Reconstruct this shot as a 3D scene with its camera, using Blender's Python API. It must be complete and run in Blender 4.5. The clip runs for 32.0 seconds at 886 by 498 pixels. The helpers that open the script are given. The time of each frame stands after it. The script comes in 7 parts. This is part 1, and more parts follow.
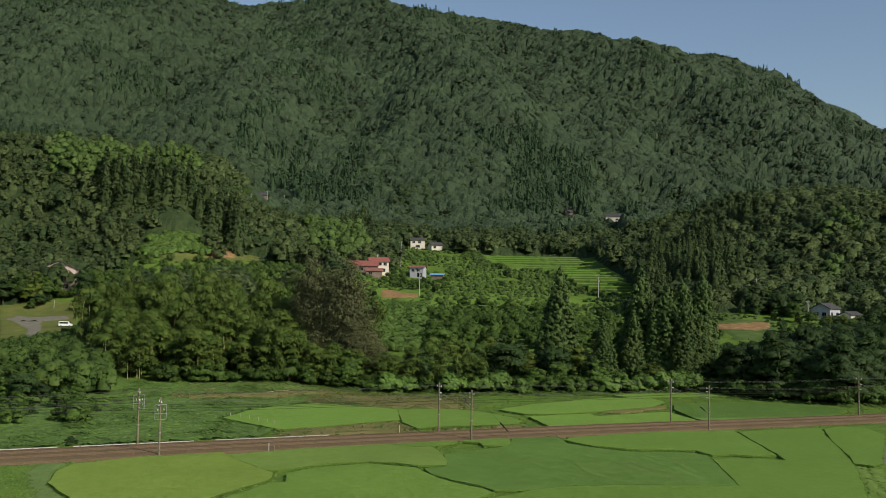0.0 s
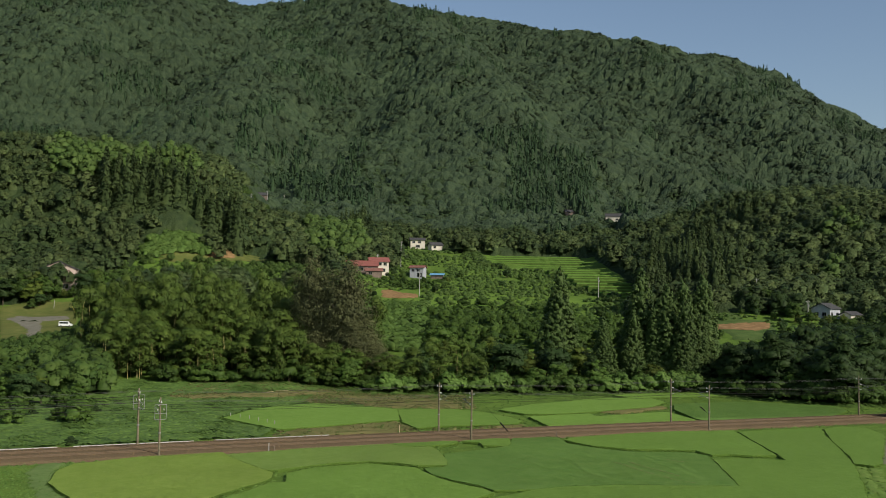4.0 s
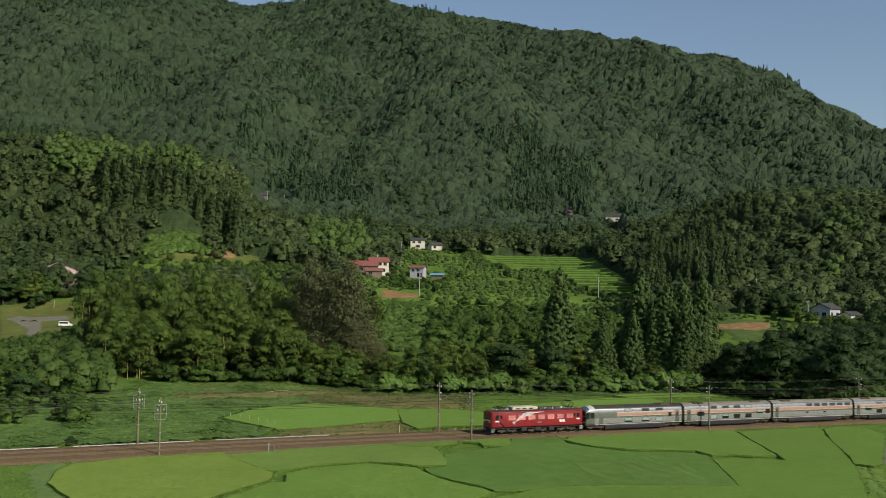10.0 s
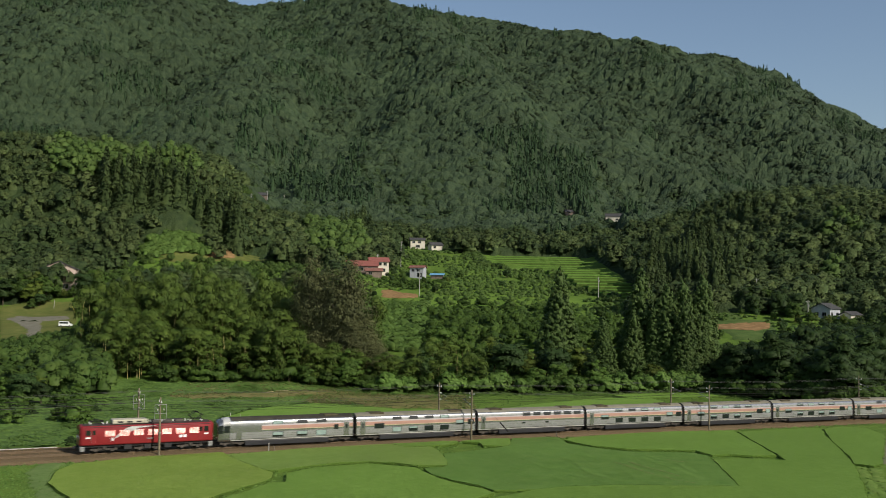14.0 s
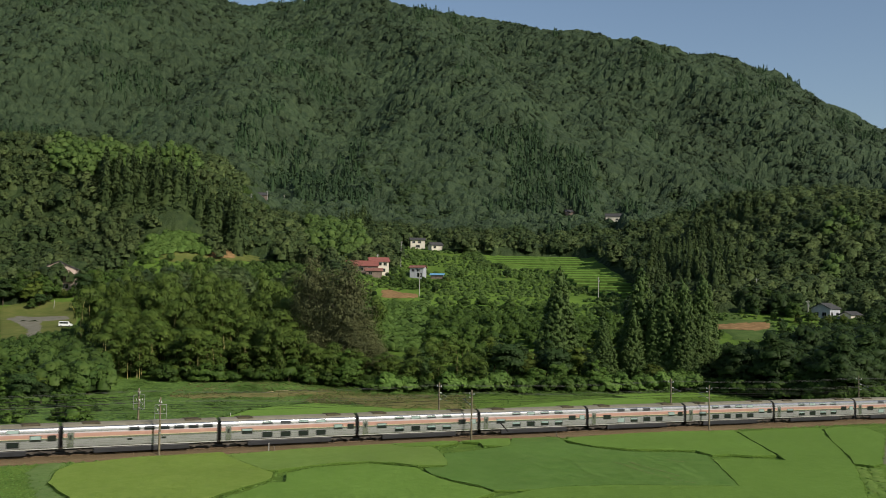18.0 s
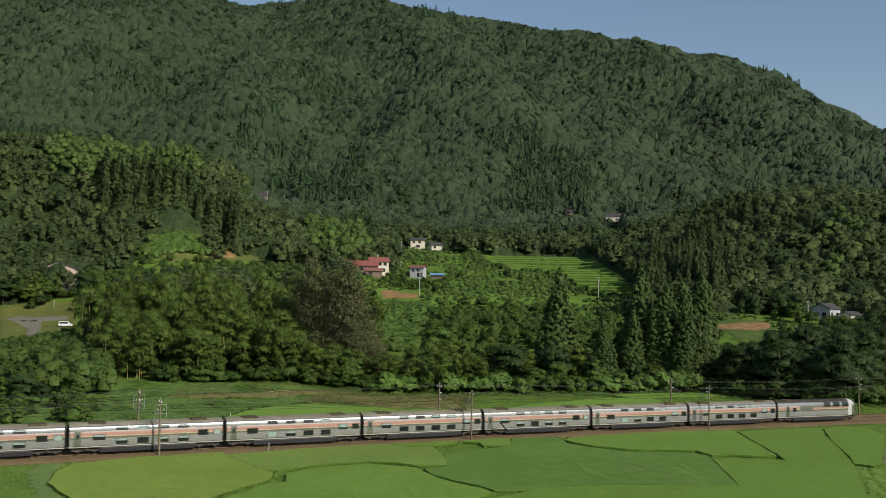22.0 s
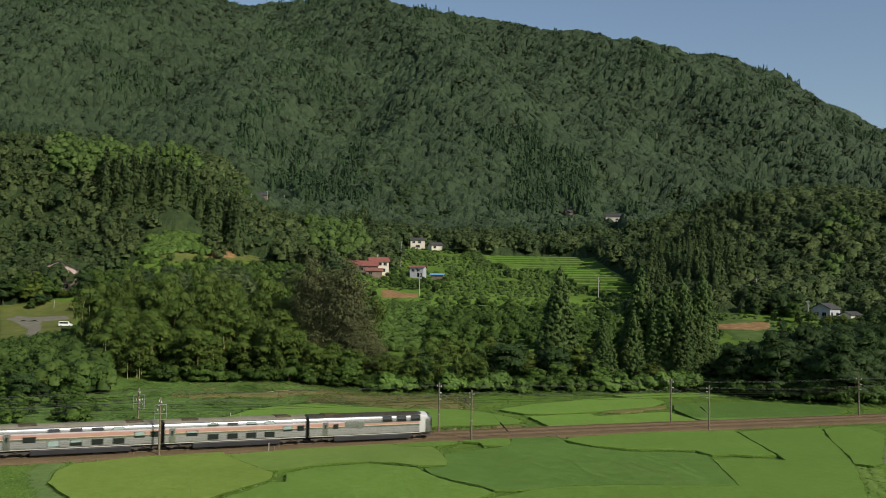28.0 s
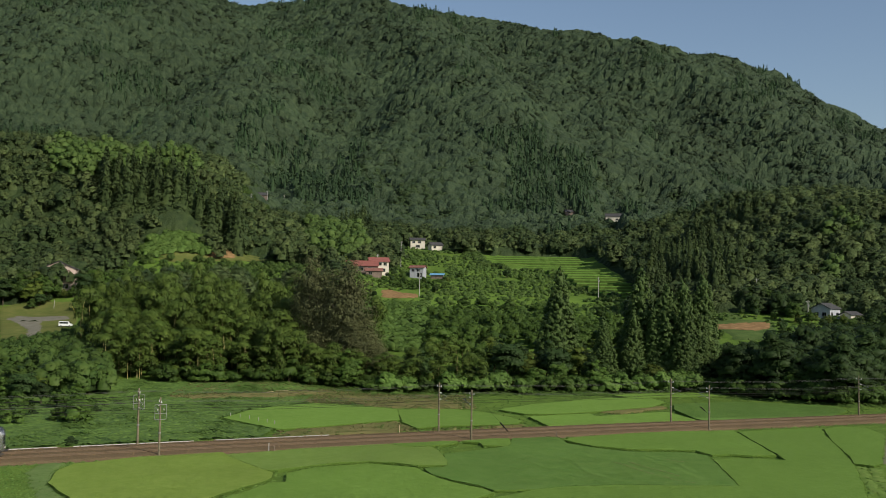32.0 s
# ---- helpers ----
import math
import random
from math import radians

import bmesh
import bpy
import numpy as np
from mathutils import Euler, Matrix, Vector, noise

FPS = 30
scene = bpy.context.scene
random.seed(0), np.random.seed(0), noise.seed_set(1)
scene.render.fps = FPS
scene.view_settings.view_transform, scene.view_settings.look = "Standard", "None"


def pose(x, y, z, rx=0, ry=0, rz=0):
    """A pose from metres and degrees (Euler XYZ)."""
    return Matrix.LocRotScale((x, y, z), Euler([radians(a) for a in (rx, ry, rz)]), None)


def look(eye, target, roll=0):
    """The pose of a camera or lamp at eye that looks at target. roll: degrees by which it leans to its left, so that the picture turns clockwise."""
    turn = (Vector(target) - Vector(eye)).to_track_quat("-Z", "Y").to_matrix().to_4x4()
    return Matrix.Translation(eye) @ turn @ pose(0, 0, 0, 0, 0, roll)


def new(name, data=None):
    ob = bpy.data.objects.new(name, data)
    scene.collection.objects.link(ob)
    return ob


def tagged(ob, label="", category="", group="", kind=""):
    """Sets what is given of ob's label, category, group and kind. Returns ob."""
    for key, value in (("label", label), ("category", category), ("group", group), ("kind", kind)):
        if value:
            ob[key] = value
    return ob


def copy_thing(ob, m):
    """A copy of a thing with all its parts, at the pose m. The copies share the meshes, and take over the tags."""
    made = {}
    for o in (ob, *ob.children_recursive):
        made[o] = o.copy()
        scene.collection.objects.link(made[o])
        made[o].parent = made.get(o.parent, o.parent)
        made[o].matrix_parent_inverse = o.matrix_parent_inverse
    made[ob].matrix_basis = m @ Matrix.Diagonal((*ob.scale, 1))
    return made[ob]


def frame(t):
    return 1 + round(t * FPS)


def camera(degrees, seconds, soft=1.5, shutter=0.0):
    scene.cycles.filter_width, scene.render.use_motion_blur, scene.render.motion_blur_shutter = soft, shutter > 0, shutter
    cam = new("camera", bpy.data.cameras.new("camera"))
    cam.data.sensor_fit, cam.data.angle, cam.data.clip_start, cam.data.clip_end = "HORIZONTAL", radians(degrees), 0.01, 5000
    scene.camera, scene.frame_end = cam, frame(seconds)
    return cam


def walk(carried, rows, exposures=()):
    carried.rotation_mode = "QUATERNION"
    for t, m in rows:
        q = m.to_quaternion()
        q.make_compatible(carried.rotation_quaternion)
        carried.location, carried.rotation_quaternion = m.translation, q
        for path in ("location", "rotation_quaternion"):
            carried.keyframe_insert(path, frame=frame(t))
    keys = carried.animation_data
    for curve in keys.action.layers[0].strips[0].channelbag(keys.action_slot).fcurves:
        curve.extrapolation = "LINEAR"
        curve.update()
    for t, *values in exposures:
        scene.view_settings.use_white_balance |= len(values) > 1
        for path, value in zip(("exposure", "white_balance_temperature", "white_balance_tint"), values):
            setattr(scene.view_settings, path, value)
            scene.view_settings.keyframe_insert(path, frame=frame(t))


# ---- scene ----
cam = camera(48.0, 32.0, soft=0.85, shutter=0.5)
EYE = (0.0, 0.0, 20.94)
STAND = pose(*EYE, 92.95, 0, 0) @ pose(0, 0, 0, 0, 0, 0.857)
walk(cam, [(0.0, STAND), (32.0, STAND)], exposures=[(0.0, 0.0), (32.0, 0.0)])

# ---- light ----
SUN_AZ = math.atan2(-0.663, 0.749)          # the way to the sun, seen from above
SUN_EL = radians(34)
world = bpy.data.worlds.new("sky")
scene.world = world
world.use_nodes = True
wn = world.node_tree.nodes
sky = wn.new("ShaderNodeTexSky")
sky.sky_type = "NISHITA"
sky.sun_disc = False
sky.sun_elevation = SUN_EL
sky.sun_rotation = math.pi / 2 - SUN_AZ
sky.air_density, sky.dust_density, sky.ozone_density = 1.0, 1.2, 1.0
wn["Background"].inputs["Strength"].default_value = 0.105
world.node_tree.links.new(sky.outputs[0], wn["Background"].inputs["Color"])
sun = new("sun", bpy.data.lights.new("sun", "SUN"))
sun.data.energy, sun.data.angle, sun.data.color = 4.3, radians(0.53), (1.0, 0.93, 0.82)
SUN_DIR = Vector((math.cos(SUN_AZ) * math.cos(SUN_EL), math.sin(SUN_AZ) * math.cos(SUN_EL), math.sin(SUN_EL)))
sun.matrix_world = look(SUN_DIR * 300, (0, 0, 0))


# ---- materials ----
def surface(name, c1, c2, scale=1.0, rough=0.8, metal=0.0, bump=0.0, bump_scale=None, island=0.0, vary=0.0,
            through_light=0.0, big=0.0, big_scale=0.02, spec=0.4):
    """Two colours mixed by noise at two scales, with relief; island and vary change it piece by piece and thing by thing."""
    m = bpy.data.materials.new(name)
    m.use_nodes = True
    t = m.node_tree
    n, l = t.nodes, t.links
    b = n["Principled BSDF"]
    geo = n.new("ShaderNodeNewGeometry")
    tex = n.new("ShaderNodeTexCoord")
    noi = n.new("ShaderNodeTexNoise")
    noi.inputs["Scale"].default_value = scale
    noi.inputs["Detail"].default_value = 6
    noi.inputs["Roughness"].default_value = 0.65
    l.new(tex.outputs["Object"], noi.inputs["Vector"])
    ramp = n.new("ShaderNodeValToRGB")
    ramp.color_ramp.elements[0].position, ramp.color_ramp.elements[1].position = 0.32, 0.68
    ramp.color_ramp.elements[0].color, ramp.color_ramp.elements[1].color = (*c1, 1), (*c2, 1)
    l.new(noi.outputs["Fac"], ramp.inputs["Fac"])
    col = ramp.outputs["Color"]

    def shade(col, value, lo, hi):
        mr = n.new("ShaderNodeMapRange")
        mr.inputs["To Min"].default_value, mr.inputs["To Max"].default_value = lo, hi
        l.new(value, mr.inputs["Value"])
        mul = n.new("ShaderNodeVectorMath")
        mul.operation = "SCALE"
        l.new(col, mul.inputs[0])
        l.new(mr.outputs["Result"], mul.inputs["Scale"])
        return mul.outputs["Vector"]
    if big:
        nb = n.new("ShaderNodeTexNoise")
        nb.inputs["Scale"].default_value, nb.inputs["Detail"].default_value = big_scale, 4
        l.new(geo.outputs["Position"], nb.inputs["Vector"])
        col = shade(col, nb.outputs["Fac"], 1 - 2 * big, 1 + 2 * big)
    if island:
        col = shade(col, geo.outputs["Random Per Island"], 1 - island, 1 + island)
    if vary:
        oi = n.new("ShaderNodeObjectInfo")
        col = shade(col, oi.outputs["Random"], 1 - vary, 1 + vary)
    l.new(col, b.inputs["Base Color"])
    b.inputs["Roughness"].default_value = rough
    b.inputs["Metallic"].default_value = metal
    b.inputs["Specular IOR Level"].default_value = spec
    if bump:
        nz = n.new("ShaderNodeTexNoise")
        nz.inputs["Scale"].default_value, nz.inputs["Detail"].default_value = bump_scale or scale * 4, 5
        l.new(tex.outputs["Object"], nz.inputs["Vector"])
        bp = n.new("ShaderNodeBump")
        bp.inputs["Strength"].default_value, bp.inputs["Distance"].default_value = 0.8, bump
        l.new(nz.outputs["Fac"], bp.inputs["Height"])
        l.new(bp.outputs["Normal"], b.inputs["Normal"])
    if through_light:
        tr = n.new("ShaderNodeBsdfTranslucent")
        l.new(col, tr.inputs["Color"])
        mix = n.new("ShaderNodeMixShader")
        mix.inputs["Fac"].default_value = through_light
        l.new(b.outputs[0], mix.inputs[1])
        l.new(tr.outputs[0], mix.inputs[2])
        l.new(mix.outputs[0], n["Material Output"].inputs["Surface"])
    return m


def leafy(name, c1, c2, island=0.13, vary=0.2, big=0.0, scale=0.35, big_scale=0.02, bump=0.0, bump_scale=0.6, sheen=0.16):
    return surface(name, c1, c2, scale, 0.62, 0, bump, bump_scale, island, vary, 0.22, big, big_scale, sheen)


M_GROUND = surface("ground_grass", (0.070, 0.128, 0.0211), (0.118, 0.185, 0.0317), 0.35, 0.9, bump=0.15, bump_scale=1.5, big=0.2, big_scale=0.03, spec=0.05)


def forest_floor():
    """Shaded litter and undergrowth under the mountain's trees, grass lower down."""
    t = M_GROUND.node_tree
    n, l = t.nodes, t.links
    b = n["Principled BSDF"]
    old = b.inputs["Base Color"].links[0].from_socket
    sep = n.new("ShaderNodeSeparateXYZ")
    g = n.new("ShaderNodeNewGeometry")
    l.new(g.outputs["Position"], sep.inputs[0])
    mr = n.new("ShaderNodeMapRange")
    mr.inputs["From Min"].default_value, mr.inputs["From Max"].default_value = 585, 650
    l.new(sep.outputs["Y"], mr.inputs["Value"])
    def calc(op, a, b):
        m = n.new("ShaderNodeMath")
        m.operation = op
        for k, v in enumerate((a, b)):
            if isinstance(v, (int, float)):
                m.inputs[k].default_value = v
            else:
                l.new(v, m.inputs[k])
        return m.outputs[0]
    aside = calc("MAXIMUM", calc("GREATER_THAN", sep.outputs["X"], 83), calc("MAXIMUM", calc("MULTIPLY", calc("LESS_THAN", sep.outputs["X"], -53), calc("GREATER_THAN", sep.outputs["Y"], 464)), calc("MULTIPLY", calc("LESS_THAN", sep.outputs["X"], -136), calc("GREATER_THAN", sep.outputs["Y"], 410))))
    wooded = calc("MAXIMUM", mr.outputs["Result"], calc("MULTIPLY", aside, calc("GREATER_THAN", sep.outputs["Y"], 378)))
    mix = n.new("ShaderNodeMix")
    mix.data_type = "RGBA"
    l.new(wooded, mix.inputs["Factor"])
    l.new(old, mix.inputs["A"])
    mix.inputs["B"].default_value = (0.026, 0.042, 0.016, 1)
    l.new(mix.outputs["Result"], b.inputs["Base Color"])


forest_floor()
M_SOIL = surface("soil", (0.17, 0.102, 0.044), (0.30, 0.192, 0.090), 0.6, 0.95, bump=0.08, bump_scale=2, big=0.12, big_scale=0.3, spec=0.05)
M_DRY = surface("dry_grass", (0.105, 0.120, 0.034), (0.195, 0.165, 0.068), 0.35, 0.95, bump=0.12, bump_scale=3, big=0.15, big_scale=0.12, spec=0.05)
M_GRAVEL = surface("gravel_yard", (0.135, 0.130, 0.095), (0.20, 0.19, 0.145), 0.6, 0.95, bump=0.04, bump_scale=5, spec=0.05)
M_LAWN = surface("dry_lawn", (0.0817, 0.1075, 0.0258), (0.1376, 0.1419, 0.0430), 0.25, 0.95, bump=0.08, bump_scale=3, big=0.12, big_scale=0.1, spec=0.05)
M_MEADOW = surface("meadow_grass", (0.055, 0.098, 0.024), (0.092, 0.128, 0.038), 0.3, 0.95, bump=0.1, bump_scale=2, big=0.15, big_scale=0.15, spec=0.05)
M_PATH = surface("trodden_grass", (0.098, 0.162, 0.044), (0.142, 0.200, 0.064), 0.7, 0.95, bump=0.05, bump_scale=3, big=0.1, big_scale=0.3, spec=0.05)
M_TAN = surface("flattened_growth", (0.16, 0.185, 0.062), (0.22, 0.215, 0.095), 0.6, 0.95, spec=0.05)
M_RUT = surface("rut_grass", (0.098, 0.170, 0.032), (0.150, 0.215, 0.050), 0.6, 0.95, bump=0.05, bump_scale=3, spec=0.05)
M_BALLAST = surface("ballast", (0.090, 0.065, 0.036), (0.160, 0.118, 0.067), 6.0, 0.95, bump=0.06, bump_scale=14, big=0.14, big_scale=0.15, spec=0.05)
M_STONE = surface("ballast_stone", (0.1012, 0.0694, 0.0342), (0.1840, 0.1290, 0.0669), 3.0, 0.95, island=0.4, spec=0.05)
M_CONC = surface("concrete", (0.30, 0.29, 0.26), (0.46, 0.44, 0.40), 2.0, 0.9, bump=0.01, vary=0.12)
M_POLE = surface("weathered_pole", (0.1353, 0.1136, 0.0740), (0.2173, 0.1856, 0.1221), 2.0, 0.9, bump=0.01, vary=0.15, spec=0.1)
M_SLEEPER = surface("sleeper_concrete", (0.0792, 0.0548, 0.0280), (0.1282, 0.0891, 0.0486), 3.0, 0.95, vary=0.2, spec=0.05)
M_RAIL = surface("rail_steel", (0.125, 0.085, 0.050), (0.175, 0.122, 0.074), 4.0, 0.7, 0.1)
M_STEEL = surface("galvanised_steel", (0.22, 0.22, 0.21), (0.32, 0.32, 0.31), 3.0, 0.5, 0.6)
M_WIRE = surface("dark_wire", (0.012, 0.012, 0.012), (0.025, 0.023, 0.021), 1.0, 0.8, spec=0.1)
M_CABLE = surface("weathered_cable", (0.075, 0.073, 0.068), (0.11, 0.107, 0.10), 1.0, 0.6, 0.2)
M_PORCELAIN = surface("porcelain", (0.62, 0.61, 0.57), (0.75, 0.74, 0.70), 5.0, 0.25)
M_BARK = surface("bark", (0.055, 0.042, 0.028), (0.13, 0.10, 0.07), 2.0, 0.95, bump=0.05)
M_CULM = surface("bamboo_culm", (0.20, 0.19, 0.055), (0.34, 0.29, 0.12), 1.0, 0.55, vary=0.15)
M_DEAD = surface("dead_branches", (0.15, 0.135, 0.11), (0.24, 0.22, 0.18), 1.0, 0.9)
M_LEAF = leafy("broad_leaves", (0.0336, 0.0690, 0.0114), (0.0696, 0.1173, 0.0193), vary=0.35)
M_LEAF_COOL = leafy("cool_leaves", (0.0249, 0.0539, 0.0140), (0.0499, 0.0880, 0.0228), vary=0.3)
M_LEAF_OLIVE = leafy("olive_leaves", (0.0528, 0.0826, 0.0122), (0.0936, 0.1227, 0.0202), vary=0.3)
M_LEAF_DULL = leafy("dull_leaves", (0.0642, 0.0762, 0.0281), (0.1063, 0.1122, 0.0451), 0.2)
M_LEAF_DARK = leafy("dark_leaves", (0.0187, 0.0397, 0.0105), (0.0406, 0.0689, 0.0158), vary=0.2)
M_DRY_TUFT = leafy("dry_tufts", (0.105, 0.125, 0.036), (0.190, 0.170, 0.070), 0.3, 0, 0.2, 0.5, 0.1)
M_CEDAR = leafy("cedar_needles", (0.042, 0.076, 0.020), (0.080, 0.122, 0.031), 0.13, vary=0.2)
M_BAMBOO = leafy("bamboo_leaves", (0.0475, 0.0864, 0.0149), (0.0950, 0.1361, 0.0238), island=0.13, vary=0.22)
M_VINE = leafy("vine_leaves", (0.0726, 0.1386, 0.0264), (0.1342, 0.2156, 0.0462), big=0.15, big_scale=0.08)
M_VINE_MAT = leafy("creeper_mat_leaves", (0.0560, 0.1098, 0.0235), (0.1288, 0.2072, 0.0448), 0.1, 0, 0.15, 1.3, 0.08, 0.12, 5.0)
M_SCRUB = leafy("scrub_leaves", (0.0410, 0.0820, 0.0168), (0.0842, 0.1320, 0.0276), big=0.15, big_scale=0.06)
# far leaf and needle colours are bluer: the mountain's haze put into colour
M_FAR_LEAF = leafy("hazed_far_leaves", (0.0240, 0.0450, 0.0217), (0.0632, 0.0942, 0.0416), 0.12, 0, 0.24, 0.16, 0.012, 2.2, 0.8, 0.18)
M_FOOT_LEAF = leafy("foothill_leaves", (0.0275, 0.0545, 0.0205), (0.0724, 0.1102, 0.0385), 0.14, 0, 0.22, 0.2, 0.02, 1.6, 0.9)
M_FAR_CEDAR = leafy("hazed_far_needles", (0.0240, 0.0492, 0.0211), (0.0447, 0.0778, 0.0305), 0.13, 0, 0.22, 0.09, 0.012, 0.7, 0.5, 0.18)
M_HILL_CEDAR = leafy("hillside_needles", (0.0324, 0.0540, 0.0179), (0.0626, 0.0907, 0.0270), 0.13, 0, 0.2, 0.15, 0.03)
M_FAR_BAMBOO = leafy("far_bamboo", (0.0560, 0.1060, 0.0230), (0.0990, 0.1500, 0.0370), 0.15, 0, 0.1, 0.2)
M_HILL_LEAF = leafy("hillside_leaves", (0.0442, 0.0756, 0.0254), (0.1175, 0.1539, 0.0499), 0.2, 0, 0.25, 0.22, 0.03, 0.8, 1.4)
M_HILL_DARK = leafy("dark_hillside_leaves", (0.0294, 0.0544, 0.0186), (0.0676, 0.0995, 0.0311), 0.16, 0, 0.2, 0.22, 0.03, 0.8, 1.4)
M_STEM = surface("rice_stems", (0.072, 0.135, 0.022), (0.118, 0.185, 0.034), 3.0, 0.9, vary=0.1, spec=0.05)
M_STEP = surface("terrace_step_grass", (0.050, 0.088, 0.018), (0.085, 0.130, 0.028), 0.8, 0.95, bump=0.1, bump_scale=2, spec=0.05)
M_RICE = surface("rice_canopy", (0.1200, 0.2156, 0.0320), (0.1584, 0.2597, 0.0481), 0.9, 0.9, bump=0.012, bump_scale=6, vary=0.07, big=0.07, big_scale=0.06, spec=0.1)
M_BLADE = leafy("rice_blades", (0.1296, 0.2274, 0.0343), (0.1728, 0.2764, 0.0527), 0.09, 0.07, 0.07, 0.6, 0.06)
M_BLADE_RIPE = leafy("ripening_blades", (0.1767, 0.2667, 0.0407), (0.2311, 0.3152, 0.0633), 0.06, 0.06, 0.07, 0.6, 0.06)
M_RICE_RIPE = surface("ripening_canopy", (0.1676, 0.2522, 0.0384), (0.2175, 0.2959, 0.0587), 0.9, 0.9, bump=0.012, bump_scale=6, big=0.07, big_scale=0.06, spec=0.1)
M_BLADE_COOL = leafy("cool_blades", (0.1036, 0.1980, 0.0359), (0.1507, 0.2463, 0.0550), 0.18, 0.08, 0.12, 0.3, 0.08)
M_BLADE_PALE = leafy("pale_blades", (0.1536, 0.2450, 0.0442), (0.2035, 0.2940, 0.0676), 0.12, 0.06, 0.09, 0.6, 0.06)
M_RICE_PALE = surface("pale_canopy", (0.1440, 0.2303, 0.0416), (0.1920, 0.2744, 0.0624), 0.9, 0.9, bump=0.012, bump_scale=6, big=0.09, big_scale=0.06, spec=0.1)
M_RICE_COOL = surface("cool_canopy", (0.0929, 0.1813, 0.0317), (0.1347, 0.2271, 0.0486), 0.4, 0.9, bump=0.012, bump_scale=4, big=0.12, big_scale=0.08, spec=0.1)
M_SILVER = surface("brushed_stainless", (0.3208, 0.3208, 0.3116), (0.3767, 0.3767, 0.3674), 1.2, 0.24, 0.84, vary=0.03)
M_PALE_END = surface("silver_white_end", (0.40, 0.40, 0.385), (0.48, 0.48, 0.46), 0.8, 0.4)
M_PALE_LINE = surface("pale_reflection_line", (0.4320, 0.4253, 0.3982), (0.5265, 0.5130, 0.4793), 1.0, 0.45, 0.3)
M_GREYBAND = surface("grey_band", (0.300, 0.298, 0.290), (0.360, 0.358, 0.350), 1.0, 0.34, 0.5)
M_ROOF_CAR = surface("dusty_coach_roof", (0.175, 0.160, 0.115), (0.245, 0.225, 0.17), 0.6, 0.7, 0.3, bump=0.01, spec=0.2, vary=0.08)
M_ROOF_DARK = surface("sooty_coach_roof", (0.030, 0.028, 0.022), (0.062, 0.056, 0.044), 0.6, 0.85, bump=0.01, spec=0.1)
M_ROOF_UNIT = surface("brown_roof_unit", (0.040, 0.032, 0.020), (0.11, 0.092, 0.06), 2.5, 0.9, spec=0.1)
M_PINK = surface("salmon_band", (0.4670, 0.2633, 0.2136), (0.5365, 0.3130, 0.2583), 0.6, 0.34, 0.45)
M_GOLD = surface("gold_line", (0.54, 0.42, 0.25), (0.62, 0.50, 0.32), 0.6, 0.42, 0.4)
M_MAUVE = surface("mauve_line", (0.50, 0.43, 0.44), (0.56, 0.49, 0.495), 0.6, 0.42, 0.6)
M_DARK = surface("dark_underframe", (0.014, 0.014, 0.016), (0.035, 0.033, 0.032), 2.0, 0.75, vary=0.1)
M_BOGIE = surface("dusty_bogie", (0.030, 0.026, 0.022), (0.085, 0.072, 0.058), 3.0, 0.8, vary=0.1)
M_SKIRT = surface("dark_skirt", (0.011, 0.011, 0.013), (0.021, 0.021, 0.024), 0.8, 0.5)
M_WHITE = surface("white_paint", (0.78, 0.78, 0.76), (0.86, 0.86, 0.84), 0.8, 0.4)
M_RED = surface("red_paint", (0.1955, 0.0161, 0.0196), (0.2530, 0.0230, 0.0253), 0.5, 0.34, bump=0.003, bump_scale=1)
M_LOCO_ROOF = surface("sooty_roof", (0.05, 0.04, 0.036), (0.10, 0.08, 0.07), 0.9, 0.8)
M_CREAM = surface("cream_cover", (0.42, 0.38, 0.28), (0.52, 0.48, 0.37), 0.9, 0.6)
M_LOUVRE = surface("dusty_red_filter", (0.16, 0.025, 0.022), (0.22, 0.045, 0.04), 3.0, 0.5)
M_SLAT = surface("metal_slat", (0.2550, 0.0935, 0.0850), (0.3145, 0.1275, 0.1105), 3.0, 0.31, 0.82)
M_HOUSE_WHITE = surface("cream_plaster", (0.5270, 0.4788, 0.3854), (0.6290, 0.5796, 0.4756), 0.6, 0.9)
M_HOUSE_PINK = surface("pinkish_plaster", (0.42, 0.32, 0.26), (0.52, 0.41, 0.34), 0.6, 0.9)
M_HOUSE_WOOD = surface("weathered_boards", (0.12, 0.09, 0.07), (0.22, 0.17, 0.13), 1.2, 0.9)
M_HOUSE_PALE = surface("pale_grey_cladding", (0.30, 0.31, 0.33), (0.40, 0.41, 0.43), 0.8, 0.8)
M_TILE_RED = surface("red_metal_roof", (0.185, 0.060, 0.045), (0.27, 0.10, 0.075), 0.7, 0.55, vary=0.1)
M_TILE_GREY = surface("grey_roof_tiles", (0.0385, 0.0381, 0.0383), (0.0770, 0.0762, 0.0759), 1.0, 0.9, spec=0.15)
M_TILE_BROWN = surface("brown_metal_roof", (0.16, 0.07, 0.05), (0.24, 0.11, 0.08), 0.8, 0.6)
M_BLUE = surface("blue_sheeting", (0.10, 0.26, 0.38), (0.15, 0.34, 0.46), 1.0, 0.5)
M_FRAME = surface("window_frame", (0.20, 0.20, 0.20), (0.30, 0.30, 0.30), 1.0, 0.5)
M_CURTAIN = surface("pale_curtain", (0.20, 0.28, 0.25), (0.29, 0.37, 0.33), 2.0, 0.8)
M_TYRE = surface("rubber", (0.015, 0.015, 0.015), (0.03, 0.03, 0.03), 3.0, 0.8)
M_LAMP = surface("lamp_lens", (0.75, 0.72, 0.62), (0.85, 0.82, 0.72), 1.0, 0.15)
